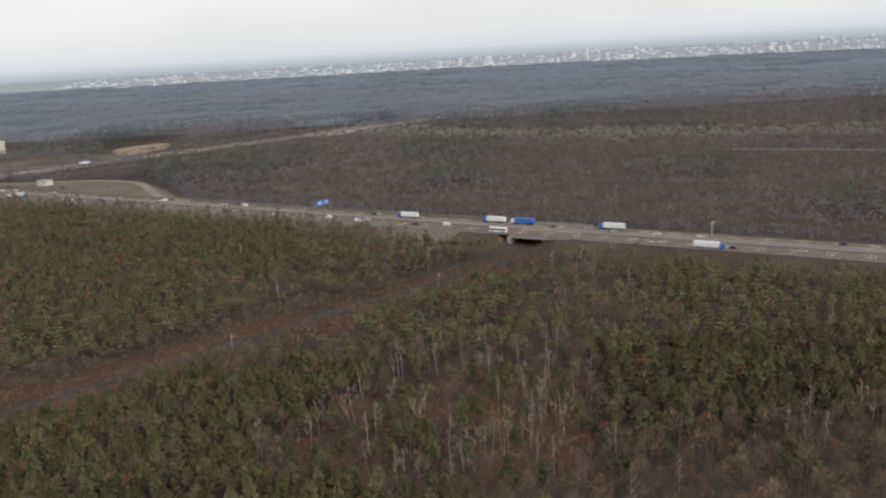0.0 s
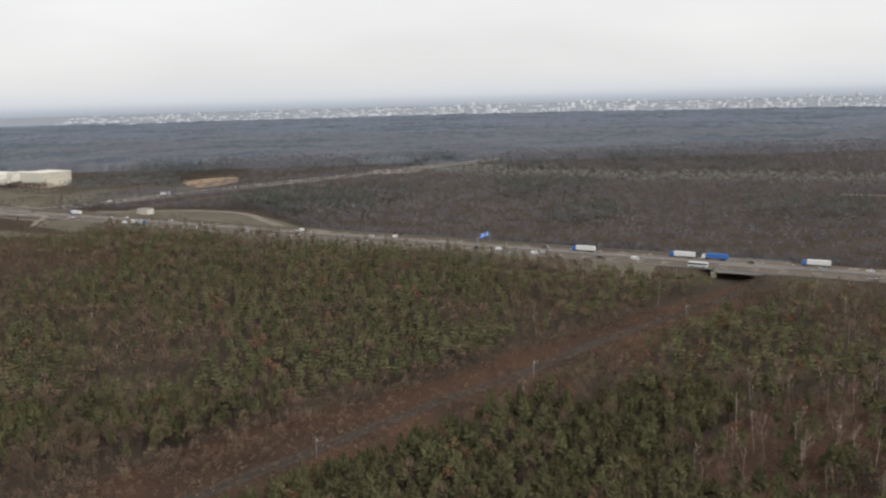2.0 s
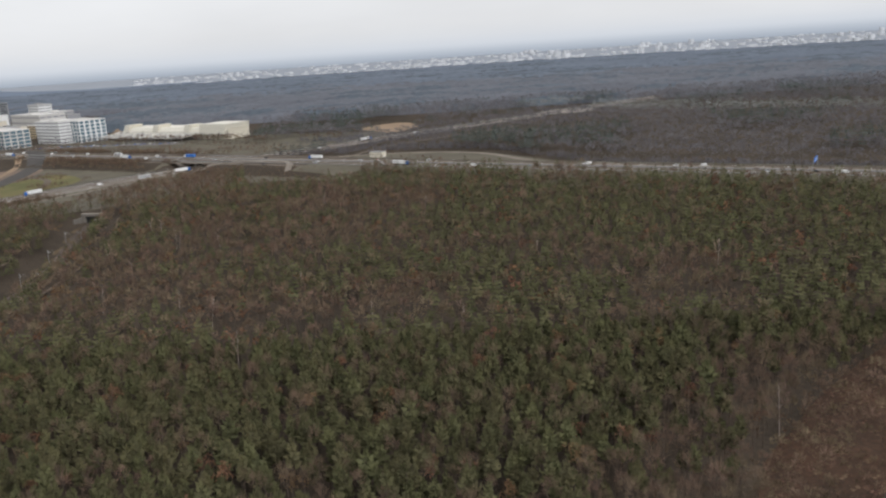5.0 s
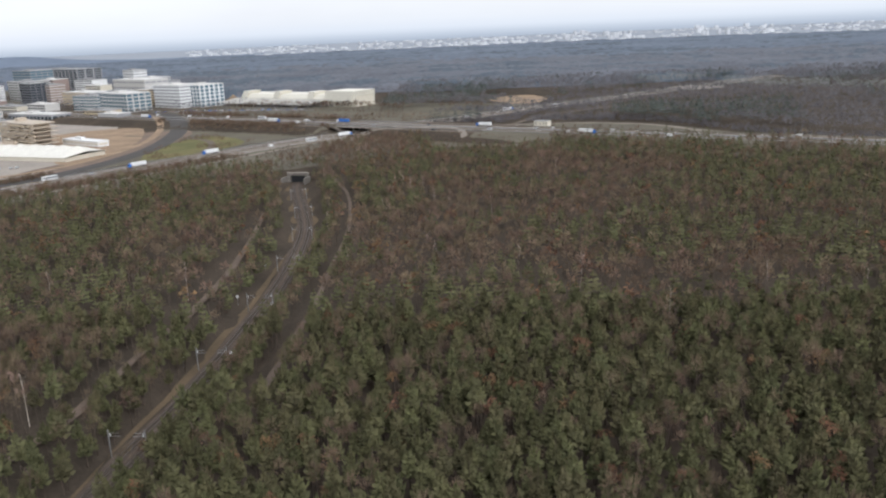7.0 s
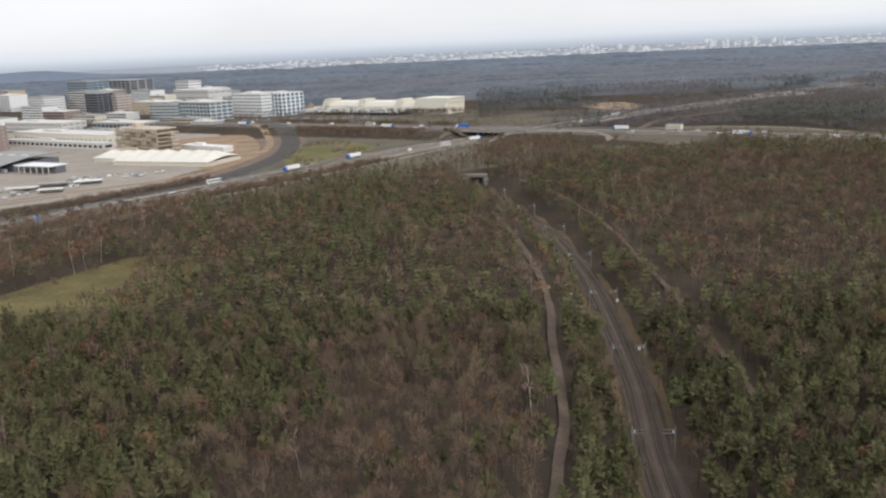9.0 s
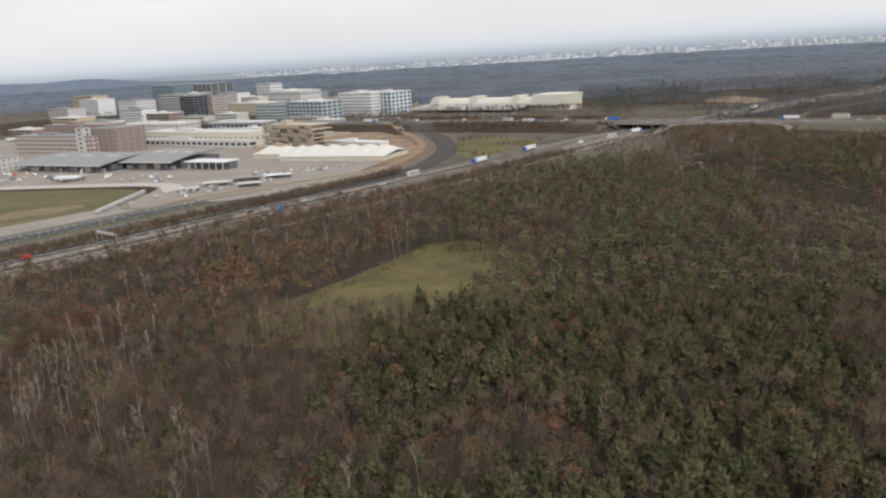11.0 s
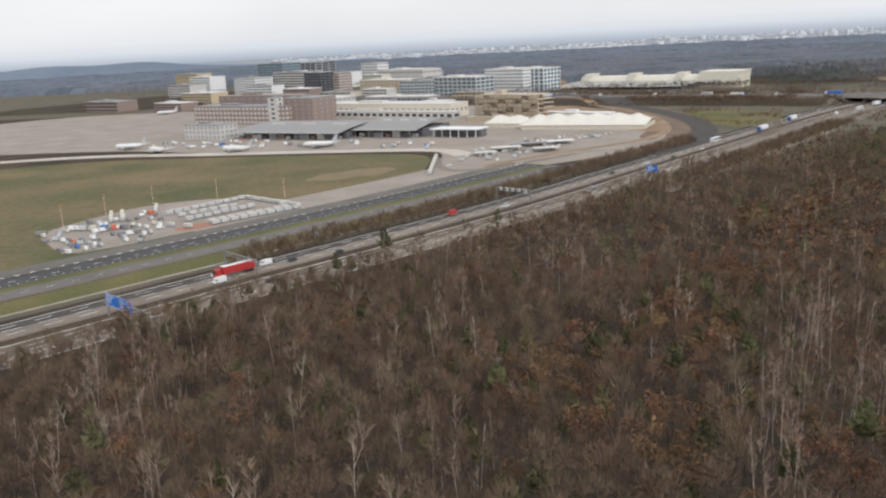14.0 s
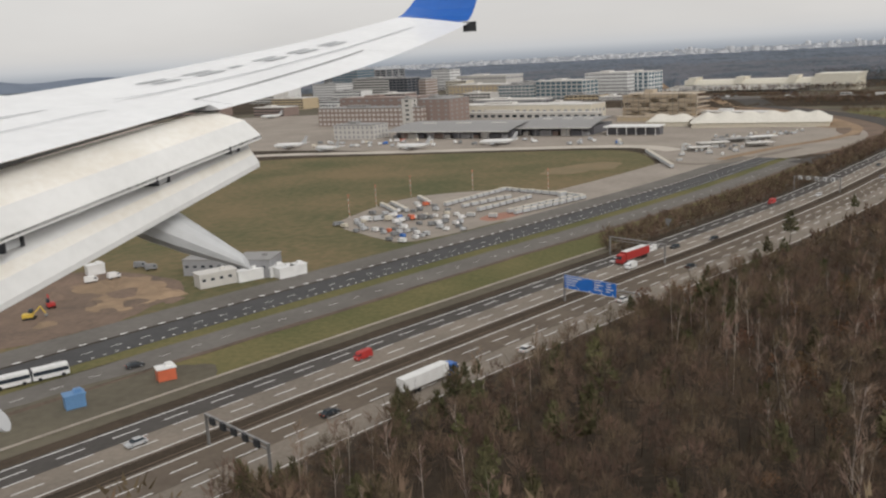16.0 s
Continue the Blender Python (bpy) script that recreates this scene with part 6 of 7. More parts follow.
root = tagged(new("flat_canopy"), "flat white canopy on columns over dark bays", "canopy")
root.matrix_basis = pose(-1050, 771, 0, 0, 0, math.degrees(math.atan2(-19, 41)))
part("roof", *box(22, 9, 6.6, 46, 20, 0.9), M["white_paint"], root)
part("bay", *box(22, 12, 0, 44, 10, 6.4), M["dark_wall"], root)
for k in range(6):
    part("column", *box(2 + k * 8, 1, 0, 0.5, 0.5, 6.6), M["white_paint"], root)

# white tents: a run of swelling canvas bays
def tent(label, p0, p1, depth, h, bays):
    d = Vector((p1[0] - p0[0], p1[1] - p0[1]))
    w = d.length
    root = tagged(new("tent_hall"), label, "tent", "white tents")
    root.matrix_basis = pose(p0[0], p0[1], 0, 0, 0, math.degrees(math.atan2(d.y, d.x)))
    nu, nv = bays * 8 + 1, 11
    v = []
    for j in range(nv):
        for i in range(nu):
            u, t = i / (nu - 1), j / (nv - 1)
            swell = 0.5 - 0.5 * math.cos(2 * math.pi * u * bays)
            z = 4.0 + (h - 4.0) * (1 - abs(2 * t - 1)) ** 0.8 * (0.74 + 0.26 * swell) * min(1.0, 0.45 + 5 * min(u, 1 - u))
            v.append((u * w, t * depth, z))
    part("canvas", v, [tuple(int(q) for q in r) for r in grid_faces(nv, nu)], M["canvas"], root)
    part("side_wall", *box(w / 2, depth / 2, 0, w * 0.97, depth * 0.96, 3.9), M["cream_panel"], root)
    return root


tent("great white tent hall with swelling canvas bays", (-976, 800), (-872, 762), 50, 12.0, 6)
tent("smaller white tent hall", (-1008, 832), (-974, 816), 36, 10.0, 2)
building("site_hall", "long white site hall behind the tents", (-946, 904), (-890, 866), 12, 5, 1, 9, "white_paint", "cream_panel", "white_paint", (0.8, 0.4))

# warehouse with raised towers along its roof
root = tagged(new("freight_hall"), "long cream freight hall with square roof towers", "building", "buildings of the airport")
wd = Vector((-678 + 879, 1215 - 1345))
root.matrix_basis = pose(-879, 1345, 0, 0, 0, math.degrees(math.atan2(wd.y, wd.x)))
L = wd.length
part("wall", *box(L / 2, 22, 0, L - 6, 40, 14.5), M["cream_panel"], root)
part("roof", *extruded([(-2.5, 10.5), (1.2, 16.6), (1.8, 17.0), (42, 16.4), (42, 15.6), (1.8, 16.0), (-1.9, 10.2)], L - 4), M["hall_white"], root, m=pose(L / 2, 0, 0, 0, 0, 90) @ Matrix.Scale(-1, 4, (0, 1, 0)))
for x0, lean in ((4, 6.0), (74, 5.0), (146, 4.0)):
    part("roof_tower", *extruded([(x0, 11.0), (x0 + 12, 11.0), (x0 + 12 + lean, 21.0), (x0 + lean, 21.0)], 24), M["hall_white"], root, m=pose(0, 9, 0))
blk = part("end_block", *extruded([(L - 58, 7.5), (L - 6, 7.5), (L - 1, 22.0), (L - 56, 22.0)], 46), M["hall_white"], root, m=pose(0, 19, 0))
part("end_sign", *drum(L - 27, -4.2, 17.5, 2.6, 0.4, "y", 14), M["grey_wall"], blk)
part("end_sign", *box(L - 21, -4.2, 16.4, 12, 0.4, 2.2), M["grey_wall"], blk)
part("end_wall", *box(L - 30, 20, 0, 50, 34, 7.6), M["grey_wall"], root)
for k in range(26):
    cx = -8 + k * (L - 50) / 25
    part("canopy_beam", [(cx, -1, 10.6), (cx + 1.4, -1, 10.6), (cx - 12.6, -30, 4.6), (cx - 14, -30, 4.6), (cx, -1, 9.8), (cx + 1.4, -1, 9.8), (cx - 12.6, -30, 4.0), (cx - 14, -30, 4.0)], [(0, 3, 2, 1), (4, 5, 6, 7), (0, 1, 5, 4), (1, 2, 6, 5), (2, 3, 7, 6), (3, 0, 4, 7)], M["hall_white"], root)
    part("canopy_strut", *box(cx - 12, -27, 0, 0.5, 0.5, 4.6), M["plaster"], root)
part("canopy_roof", [(-10, -1, 10.2), (L - 58, -1, 10.2), (L - 72, -30, 4.2), (-24, -30, 4.2), (-10, -1, 10.0), (L - 58, -1, 10.0), (L - 72, -30, 4.0), (-24, -30, 4.0)], [(0, 3, 2, 1), (4, 5, 6, 7), (0, 1, 5, 4), (1, 2, 6, 5), (2, 3, 7, 6), (3, 0, 4, 7)], M["roof_grey"], root)

# sand heap behind the offices
v = [(0, 0, 14)] + [(math.cos(a) * 17 * r, math.sin(a) * 17 * r, 14 * (1 - r)) for r in (0.5, 1.0) for a in np.linspace(0, 6.283, 13)[:-1]]
f = [(0, 1 + k, 1 + (k + 1) % 12) for k in range(12)] + [(1 + k, 13 + k, 13 + (k + 1) % 12, 1 + (k + 1) % 12) for k in range(12)]
tagged(part("sand_heap", v, f, M["sand"], m=pose(-903, 1380, 0)), "steep heap of orange sand behind the offices", "sand heap")


# aircraft on the stands
def airliner(label, size=1.0):
    root = tagged(new("airliner"), label, "aircraft", "aircraft on the apron")
    secs = [(15, 0.2, 2.6), (13.5, 1.2, 2.7), (11, 1.9, 2.9), (0, 2.0, 3.0), (-7, 1.9, 3.1), (-13, 0.9, 3.9), (-16, 0.2, 4.3)]
    v = [(x, math.cos(a) * r, z + math.sin(a) * r) for x, r, z in secs for a in np.linspace(0, 6.283, 11)[:-1]]
    f = [(k * 10 + q, k * 10 + (q + 1) % 10, (k + 1) * 10 + (q + 1) % 10, (k + 1) * 10 + q) for k in range(6) for q in range(10)]
    part("fuselage", v, f, M["white_paint"], root)
    for s in (-1, 1):
        part("wing", [(4, s * 1.6, 2.2), (-3, s * 1.6, 2.2), (-5.5, s * 15, 3.6), (-3.8, s * 15, 3.6), (4, s * 1.6, 2.6), (-3, s * 1.6, 2.5), (-5.5, s * 15, 3.7), (-3.8, s * 15, 3.75)], [(0, 1, 2, 3), (4, 7, 6, 5), (0, 4, 5, 1), (1, 5, 6, 2), (2, 6, 7, 3), (3, 7, 4, 0)], M["silver_paint"], root)
        part("engine", *drum(2.5, s * 5, 1.5, 0.95, 3.4, "x", 10, 0.7), M["silver_paint"], root)
        part("tailplane", [(-13, s * 0.5, 4.4), (-15.5, s * 0.5, 4.4), (-16.5, s * 6, 4.9), (-15.3, s * 6, 4.9), (-14, s * 0.5, 4.6)], [(0, 1, 2, 3), (0, 3, 4), (4, 3, 2, 1)], M["white_paint"], root)
    part("fin", [(-11, 0.15, 4.6), (-15.5, 0.15, 4.6), (-17.5, 0.05, 10.5), (-15.6, 0.05, 10.5), (-11, -0.15, 4.6), (-15.5, -0.15, 4.6), (-17.5, -0.05, 10.5), (-15.6, -0.05, 10.5)], [(0, 1, 2, 3), (4, 7, 6, 5), (0, 4, 5, 1), (1, 5, 6, 2), (2, 6, 7, 3), (3, 7, 4, 0)], M["silver_paint"], root)
    for x, y in ((11, 0), (-1, 2.5), (-1, -2.5)):
        wheel(root, x, y, 0.55, 0.5)
    return root


jet = place(airliner("white airliner parked on the apron"), pose(-1205, 725, 0.2, 0, 0, 158))
for x, y, t in ((-1138, 731, 165), (-1277, 738, 140), (-1318, 776, 170), (-1458, 1200, 175)):
    copy_thing(jet, pose(x, y, 0.2, 0, 0, t))

# red and white masts round the yard
def striped_mast(x, y):
    root = tagged(new("obstacle_light_mast"), "red and white striped mast with a red lamp", "mast", "masts round the yard")
    root.matrix_basis = pose(x, y, 0.1)
    for k in range(8):
        part("mast_section", *drum(0, 0, 0.1 + k * 1.3 + 0.65, 0.16, 1.3, "z", 8), M["faded_red" if k % 2 else "faded_white"], root)
    part("lamp", *box(0, 0, 10.55, 0.9, 0.45, 0.5), M["faded_red"], root)


for x, y in ((-1200, 441), (-1192, 469), (-1178, 496), (-1146, 508), (-1106, 502)):
    striped_mast(x, y)


# yard and apron vehicles
def dolly(paint_name, label):
    root = tagged(new("airport_vehicle"), label, "service vehicle", "vehicles in the yard")
    part("body", *extruded([(-2.2, 0.5), (2.2, 0.5), (2.2, 1.5), (1.2, 2.2), (-2.1, 2.4)], 2.0, 0.1), M[paint_name], root)
    part("window", *box(1.4, 0, 1.3, 0.9, 2.04, 0.5), M["glass_dark"], root)
    for sx in (-1.4, 1.4):
        for sy in (-0.85, 0.85):
            wheel(root, sx, sy, 0.4, 0.28)
    return root


def container_row(label, length):
    root = tagged(new("baggage_trailer"), label, "trailer", "trailers in the yard")
    part("body", *box(0, 0, 0.5, length, 2.3, 1.9, 0.97), M["silver_paint"], root)
    part("roof", *box(0, 0, 2.42, length * 0.97, 2.2, 0.12), M["cream_panel"], root)
    for sx in (-length * 0.35, length * 0.35):
        for sy in (-0.9, 0.9):
            wheel(root, sx, sy, 0.35, 0.25)
    return root


rng = np.random.default_rng(5)
dollies = [place(dolly(p, f"{w} airport service vehicle parked in the yard"), pose(-1190 + 5 * k, 432, 0.2, 0, 0, 30 * k)) for k, (p, w) in enumerate((("white_paint", "white"), ("silver_paint", "silver"), ("cream_panel", "cream"), ("blue_paint", "blue"), ("orange_paint", "orange"), ("grey_paint", "grey")))]
weights = (0.27, 0.29, 0.16, 0.03, 0.02, 0.23)
d50 = np.array([0.643, 0.766])
n50 = np.array([-0.766, 0.643])
for row in range(14):
    for col in range(30):
        p = np.array([-1150.0, 404.0]) + n50 * (row * 6.4 - 24) + d50 * (col * 3.7 - 30) + rng.normal(0, 0.45, 2)
        if not inside(PARKING, p[:1], p[1:])[0] or p[0] + 0.55 * p[1] > -1151 + 0.55 * 445 or rng.uniform() < 0.45:
            continue
        if soft_noise(p[:1], p[1:], 13, 19)[0] < 0.36:
            continue
        copy_thing(dollies[rng.choice(6, p=weights)], pose(p[0], p[1], 0.2, 0, 0, (140 if row % 3 else 52) + rng.uniform(-7, 7)) @ Matrix.Scale(rng.uniform(0.62, 0.85), 4))
trailer = place(container_row("short pale baggage trailer parked in a row", 5.0), pose(-1100, 478, 0.2, 0, 0, 50))
for (x0, y0), (x1, y1) in (((-1156, 464), (-1130, 501)), ((-1127, 502), (-1092, 474)), ((-1122, 436), (-1091, 468)), ((-1125, 440), (-1097, 469)), ((-1147, 458), (-1127, 478)), ((-1139, 447), (-1117, 475)), ((-1143, 434), (-1133, 430)), ((-1189, 469), (-1180, 450)), ((-1184, 471), (-1175, 452)), ((-1172, 486), (-1166, 471))):
    reach = math.hypot(x1 - x0, y1 - y0)
    turn = math.degrees(math.atan2(y1 - y0, x1 - x0))
    for q in range(max(2, round(reach / 4.5))):
        u = q / max(1, round(reach / 4.5) - 1)
        copy_thing(trailer, pose(x0 + (x1 - x0) * u, y0 + (y1 - y0) * u, 0.2, 0, 0, turn + rng.uniform(-2, 2)) @ Matrix.Scale(rng.uniform(0.74, 0.84), 4))
for q in range(11):
    copy_thing(trailer, pose(-1034.5 + q * 0.25, 640 - q * 7.5, 0.2, 0, 0, 92))
for r in range(10):
    for q in range(34):
        x, y = -1022 + q * 4.6 + r * 3.0, 592 + r * 13.5 + q * 1.1
        a3o, _ = offset_to(A3_LINE, [x], [y])
        if a3o[0] > 104 and inside(APRON, np.array([x]), np.array([y]))[0] and y < 738 and soft_noise(np.array([x]), np.array([y]), 24, 27)[0] > 0.3 and rng.uniform() < 0.6:
            m = pose(x + rng.uniform(-0.6, 0.6), y + rng.uniform(-1, 1), 0.2, 0, 0, (84 if r % 2 else 12) + rng.uniform(-5, 5)) @ Matrix.Scale(rng.uniform(0.65, 0.9), 4)
            copy_thing(trailer if (r * 3 + q // 6) % 3 == 0 else dollies[rng.choice(6, p=weights)], m)
for x, y, sx, sy, roof, word in ((-986, 664, 22, 9, "roof_pale", "pale"), (-970, 682, 26, 8, "pale_blue", "blue-grey"), (-958, 652, 18, 8, "roof_pale", "pale"), (-1000, 640, 16, 7, "roof_pale", "pale"), (-946, 690, 20, 8, "white_paint", "white")):
    root = tagged(new("vehicle_shelter"), f"low {word} flat-roofed shelter for airport vehicles", "shelter", "shelters on the apron")
    root.matrix_basis = pose(x, y, 0.1, 0, 0, 12)
    part("roof", *box(0, 0, 2.5, sx, sy, 0.5), M["roof_grey" if roof == "pale_blue" else roof], root)
    part("back_wall", *box(0, sy / 2 - 0.3, 0, sx - 1, 0.3, 2.5), M["plaster"], root)
    for c in range(4):
        part("post", *box(-sx / 2 + 1 + c * (sx - 2) / 3, -sy / 2 + 0.4, 0, 0.25, 0.25, 2.5), M["metal"], root)
for k in range(45):
    x = rng.uniform(-1330, -1040)
    copy_thing(dollies[rng.choice(6, p=weights)], pose(x, 745 - 0.35 * (x + 1200) + rng.uniform(0, 45), 0.2, 0, 0, rng.uniform(0, 360)))


# cabins and boxes beside the perimeter road
def cabin(label, x, y, turn, sx, sy, h, wall="grey_wall", roof="roof_grey"):
    root = tagged(new("site_cabin"), label, "cabin", "cabins beside the road")
    root.matrix_basis = pose(x, y, 0.1, 0, 0, turn)
    part("wall", *box(0, 0, 0, sx, sy, h), M[wall], root)
    part("roof", *join(box(0, 0, h, sx + 0.4, sy + 0.4, 0.35), box(sx * 0.2, 0, h + 0.35, 1.6, 1.2, 0.8)), M[roof], root)
    for k in range(int(sx / 3) if h > 3.5 else 0):
        pane(root, "window", -sx / 2 + 1.5 + 3 * k, -sy / 2 - 0.02, h * 0.6, 1.2, 0.1, 0.9, "glass_dark")
    pane(root, "door", sx / 2 + 0.02, 0, 1.1, 0.1, 1.0, 2.1, "white_paint")
    return root


cabin("grey flat-roofed station building", -1232, 347, -3, 16, 12, 5.6)
cabin("pale grey building with a flat roof", -1213, 342, -3, 13, 12, 6.2)
cabin("white flat-roofed site cabin", -1224, 329, 40, 13, 6, 4.6, "plaster", "roof_pale")
cabin("white low flat-roofed cabin", -1214, 334, 40, 9, 4, 3.4, "white_paint", "white_paint")
for x, y in ((-1206, 339), (-1202, 336.5), (-1199, 340), (-1277, 349)):
    cabin("white storage container beside the road", x, y, 42, 6.2, 4.2, 3.4, "white_paint", "white_paint")
cabin("cream house beside the slip road", -439, 905, -30, 15, 9, 5.5, "cream_panel", "roof_grey")
cabin("long white low office beside the works", -897, 1160, -30, 22, 9, 4.5, "white_paint", "roof_pale")
cabin("orange-red site container with a white roof", -1205.5, 243, 35, 4.2, 3.0, 2.9, "orange_paint", "white_paint")
cabin("blue metal site container on grass", -1220, 227.5, 40, 4.2, 3.0, 2.9, "pale_blue", "pale_blue")
for p, k, turn in (((-1272, 336), 0, 35), ((-1266, 341), 0, 50), ((-1263, 356), 5, 10), ((-1290, 346), 0, 60), ((-1257, 352), 5, 20)):
    copy_thing(dollies[k], pose(p[0], p[1], 0.2, 0, 0, turn))


def digger(x, y, turn, colour):
    root = tagged(new("excavator"), f"{colour} tracked excavator on dug ground", "excavator")
    root.matrix_basis = pose(x, y, 0.15, 0, 0, turn)
    m = M["yellow_paint" if colour == "yellow" else "red_paint"]
    for s in (-1, 1):
        part("track", *extruded([(-1.9, 0.2), (-1.5, 0), (1.5, 0), (1.9, 0.2), (1.9, 0.6), (-1.9, 0.6)], 0.5), M["tyre"], root, m=pose(0, s, 0))
    part("body", *box(-0.4, 0, 0.7, 3.0, 2.3, 1.0), m, root)
    part("cab", *box(0.5, 0.6, 1.6, 1.3, 1.0, 1.4, 0.9), M["glass_dark"], root)
    part("arm", *join(extruded([(0.9, 1.4), (1.3, 1.4), (3.6, 3.6), (3.2, 3.8)], 0.4), extruded([(3.2, 3.7), (3.6, 3.6), (4.9, 1.2), (4.6, 1.1)], 0.35)), m, root)
    part("bucket", *extruded([(4.4, 1.3), (5.1, 1.2), (5.0, 0.4), (4.3, 0.5)], 1.0), M["grey_paint"], root)


digger(-1270, 294, 20, "yellow")
digger(-1270, 306, 130, "red")
for k, (x, y, h, r) in enumerate(((-1266, 330, 2.0, 8), (-1275, 316, 2.6, 6), (-1252, 321, 1.4, 7), (-1256, 331, 1.7, 8), (-1244, 309, 1.0, 5), (-1290, 305, 1.8, 6), (-1246, 326, 1.5, 7), (-1258, 309, 1.1, 4), (-1249, 300, 0.9, 4), (-1236, 318, 1.2, 6), (-1280, 340, 1.4, 5), (-1240, 305, 0.6, 3), (-1262, 288, 0.9, 4), (-1250, 290, 0.7, 4), (-1232, 311, 0.7, 4))):
    v = [(0, 0, h)] + [(math.cos(a) * r * q * (0.8 + 0.3 * math.sin(3 * a + x)), math.sin(a) * r * q, h * (1 - q) ** 0.8) for q in (0.45, 1.0) for a in np.linspace(0, 6.283, 11)[:-1]]
    f = [(0, 1 + k, 1 + (k + 1) % 10) for k in range(10)] + [(1 + k, 11 + k, 11 + (k + 1) % 10, 1 + (k + 1) % 10) for k in range(10)]
    tagged(part("earth_mound", v, f, M[("sand", "soil", "soil")[k % 3]], m=pose(x, y, 0.1)), ("low mound of orange sand", "low mound of dug brown earth", "low mound of dug brown earth")[k % 3] + " on the building site", "earth mound", "mounds of dug earth")

# ---- wing of the aircraft, as it stands at the end of the way ----
EYE = Vector((-1120.0, 61.15, 71.56))
M["wing_white"] = material("wing_white_paint", (0.82, 0.83, 0.84), (0.74, 0.75, 0.76), 0.8, 0.4)
M["flap_beige"] = material("stained_flap_paint", (0.84, 0.82, 0.77), (0.74, 0.70, 0.63), 1.6, 0.5)
M["flap_grey"] = material("flap_grey_paint", (0.74, 0.74, 0.73), (0.66, 0.66, 0.65), 1.2, 0.5)
M["fairing_grey"] = material("fairing_grey_paint", (0.57, 0.58, 0.59), (0.48, 0.49, 0.50), 1.0, 0.45)
M["winglet_blue"] = material("winglet_blue_paint", (0.03, 0.13, 0.46), (0.025, 0.11, 0.40), 0.8, 0.35)
M["reg_grey"] = material("faded_grey_lettering", (0.50, 0.52, 0.54), (0.44, 0.455, 0.47), 1.0, 0.5)


def lift(out):
    """Height of the wing's trailing edge over the span; ahead of the flaps the fixed edge is straight."""
    if out < 8.5:
        return -0.623 + 0.1037 * (out - 6.0)
    return 0.0092 * out * out - 0.069 * out - 0.50


def wp(ahead, out, z):
    """A place by its distance ahead of, outboard of and above the eye."""
    return (-ahead, out, z)


def te(out):
    if out < 8.5:
        return 3.939 + -0.3167 * (out - 6.0)
    return 6.03 - 0.35 * out


def le(out):
    return 11.0 - 0.60 * out


aircraft = tagged(new("aircraft_wing"), "white airliner wing with lowered flaps and a blue winglet", "aircraft wing")
aircraft.matrix_basis = Matrix.Translation(EYE)
span = np.r_[np.linspace(1.2, 8.49, 12), np.linspace(8.52, 14.9, 12)]
chord = ((0.0, 0.0), (0.03, 0.045), (0.15, 0.06), (0.45, 0.05), (0.8, 0.02), (1.0, 0.0), (0.8, -0.035), (0.45, -0.07), (0.15, -0.06), (0.03, -0.035))
v = []
for o in span:
    c = le(o) - te(o)
    zt, zl = lift(o), lift(o) + 0.14
    for u, w in chord:
        v.append(wp(le(o) - c * u, o, zl + (zt - zl) * u + w * c * 0.55))
n = len(chord)
f = [(k * n + q, k * n + (q + 1) % n, (k + 1) * n + (q + 1) % n, (k + 1) * n + q) for k in range(len(span) - 1) for q in range(n)] + [tuple(range(n)), tuple(range(len(v) - n, len(v)))]
part("wing_panel", v, f, M["wing_white"], aircraft)

# winglet: chord sections sweeping up from the tip
v = []
for t in np.linspace(0, 1, 12):
    bend = min(1.0, t / 0.45)
    rise = 2.3 * (t - 0.18 * math.sin(math.pi * bend) / 3) if t > 0 else 0.0
    o = 14.9 + 0.75 * math.sin(bend * math.pi / 2) + 0.25 * t
    z = lift(14.9) + 0.04 + 2.4 * t ** 1.35
    front, rear = 2.07 - 0.9 * t - 0.25 * t, 0.82 - 0.55 * t
    for a, side in ((front, 0.0), (front * 0.6 + rear * 0.4, -0.05), (rear, 0.0), (front * 0.6 + rear * 0.4, 0.05)):
        v.append(wp(a, o + side * (0.4 + bend), z + side * (1 - bend) + (0.1 if a == front else 0) * (1 - t)))
f = [(k * 4 + q, k * 4 + (q + 1) % 4, (k + 1) * 4 + (q + 1) % 4, (k + 1) * 4 + q) for k in range(11) for q in range(4)] + [(0, 1, 2, 3), (47, 46, 45, 44)]
part("winglet", v, f, M["winglet_blue"], aircraft, "blue upswept winglet")
part("tip_light", *box(-0.80, 15.0, 0.38, 0.22, 0.16, 0.16), M["black_paint"], aircraft, "dark tail light housing")


def band(name, rows, mat, thick, parent, label=""):
    """A spanwise panel through lines of (ahead, out, z) at its inner and outer end."""
    v = []
    for dz in (0, -thick):
        for inner, outer in rows:
            for t in np.linspace(0, 1, 6):
                p = [inner[k] + (outer[k] - inner[k]) * t for k in range(3)]
                v.append(wp(p[0], p[1], p[2] + dz))
    m, r = 6, len(rows)
    f = [(j * m + i, j * m + i + 1, (j + 1) * m + i + 1, (j + 1) * m + i) for j in range(r - 1) for i in range(m - 1)]
    h = r * m
    f += [(h + j * m + i, h + (j + 1) * m + i, h + (j + 1) * m + i + 1, h + j * m + i + 1) for j in range(r - 1) for i in range(m - 1)]
    f += [(i, h + i, h + i + 1, i + 1) for i in range(m - 1)] + [((r - 1) * m + i, (r - 1) * m + i + 1, h + (r - 1) * m + i + 1, h + (r - 1) * m + i) for i in range(m - 1)]
    f += [(j * m, (j + 1) * m, h + (j + 1) * m, h + j * m) for j in range(r - 1)] + [(j * m + m - 1, h + j * m + m - 1, h + (j + 1) * m + m - 1, (j + 1) * m + m - 1) for j in range(r - 1)]
    return part(name, v, f, M[mat], parent, label)


GAP = ((4.306, 5.6, -0.76), (3.189, 8.57, -0.421))
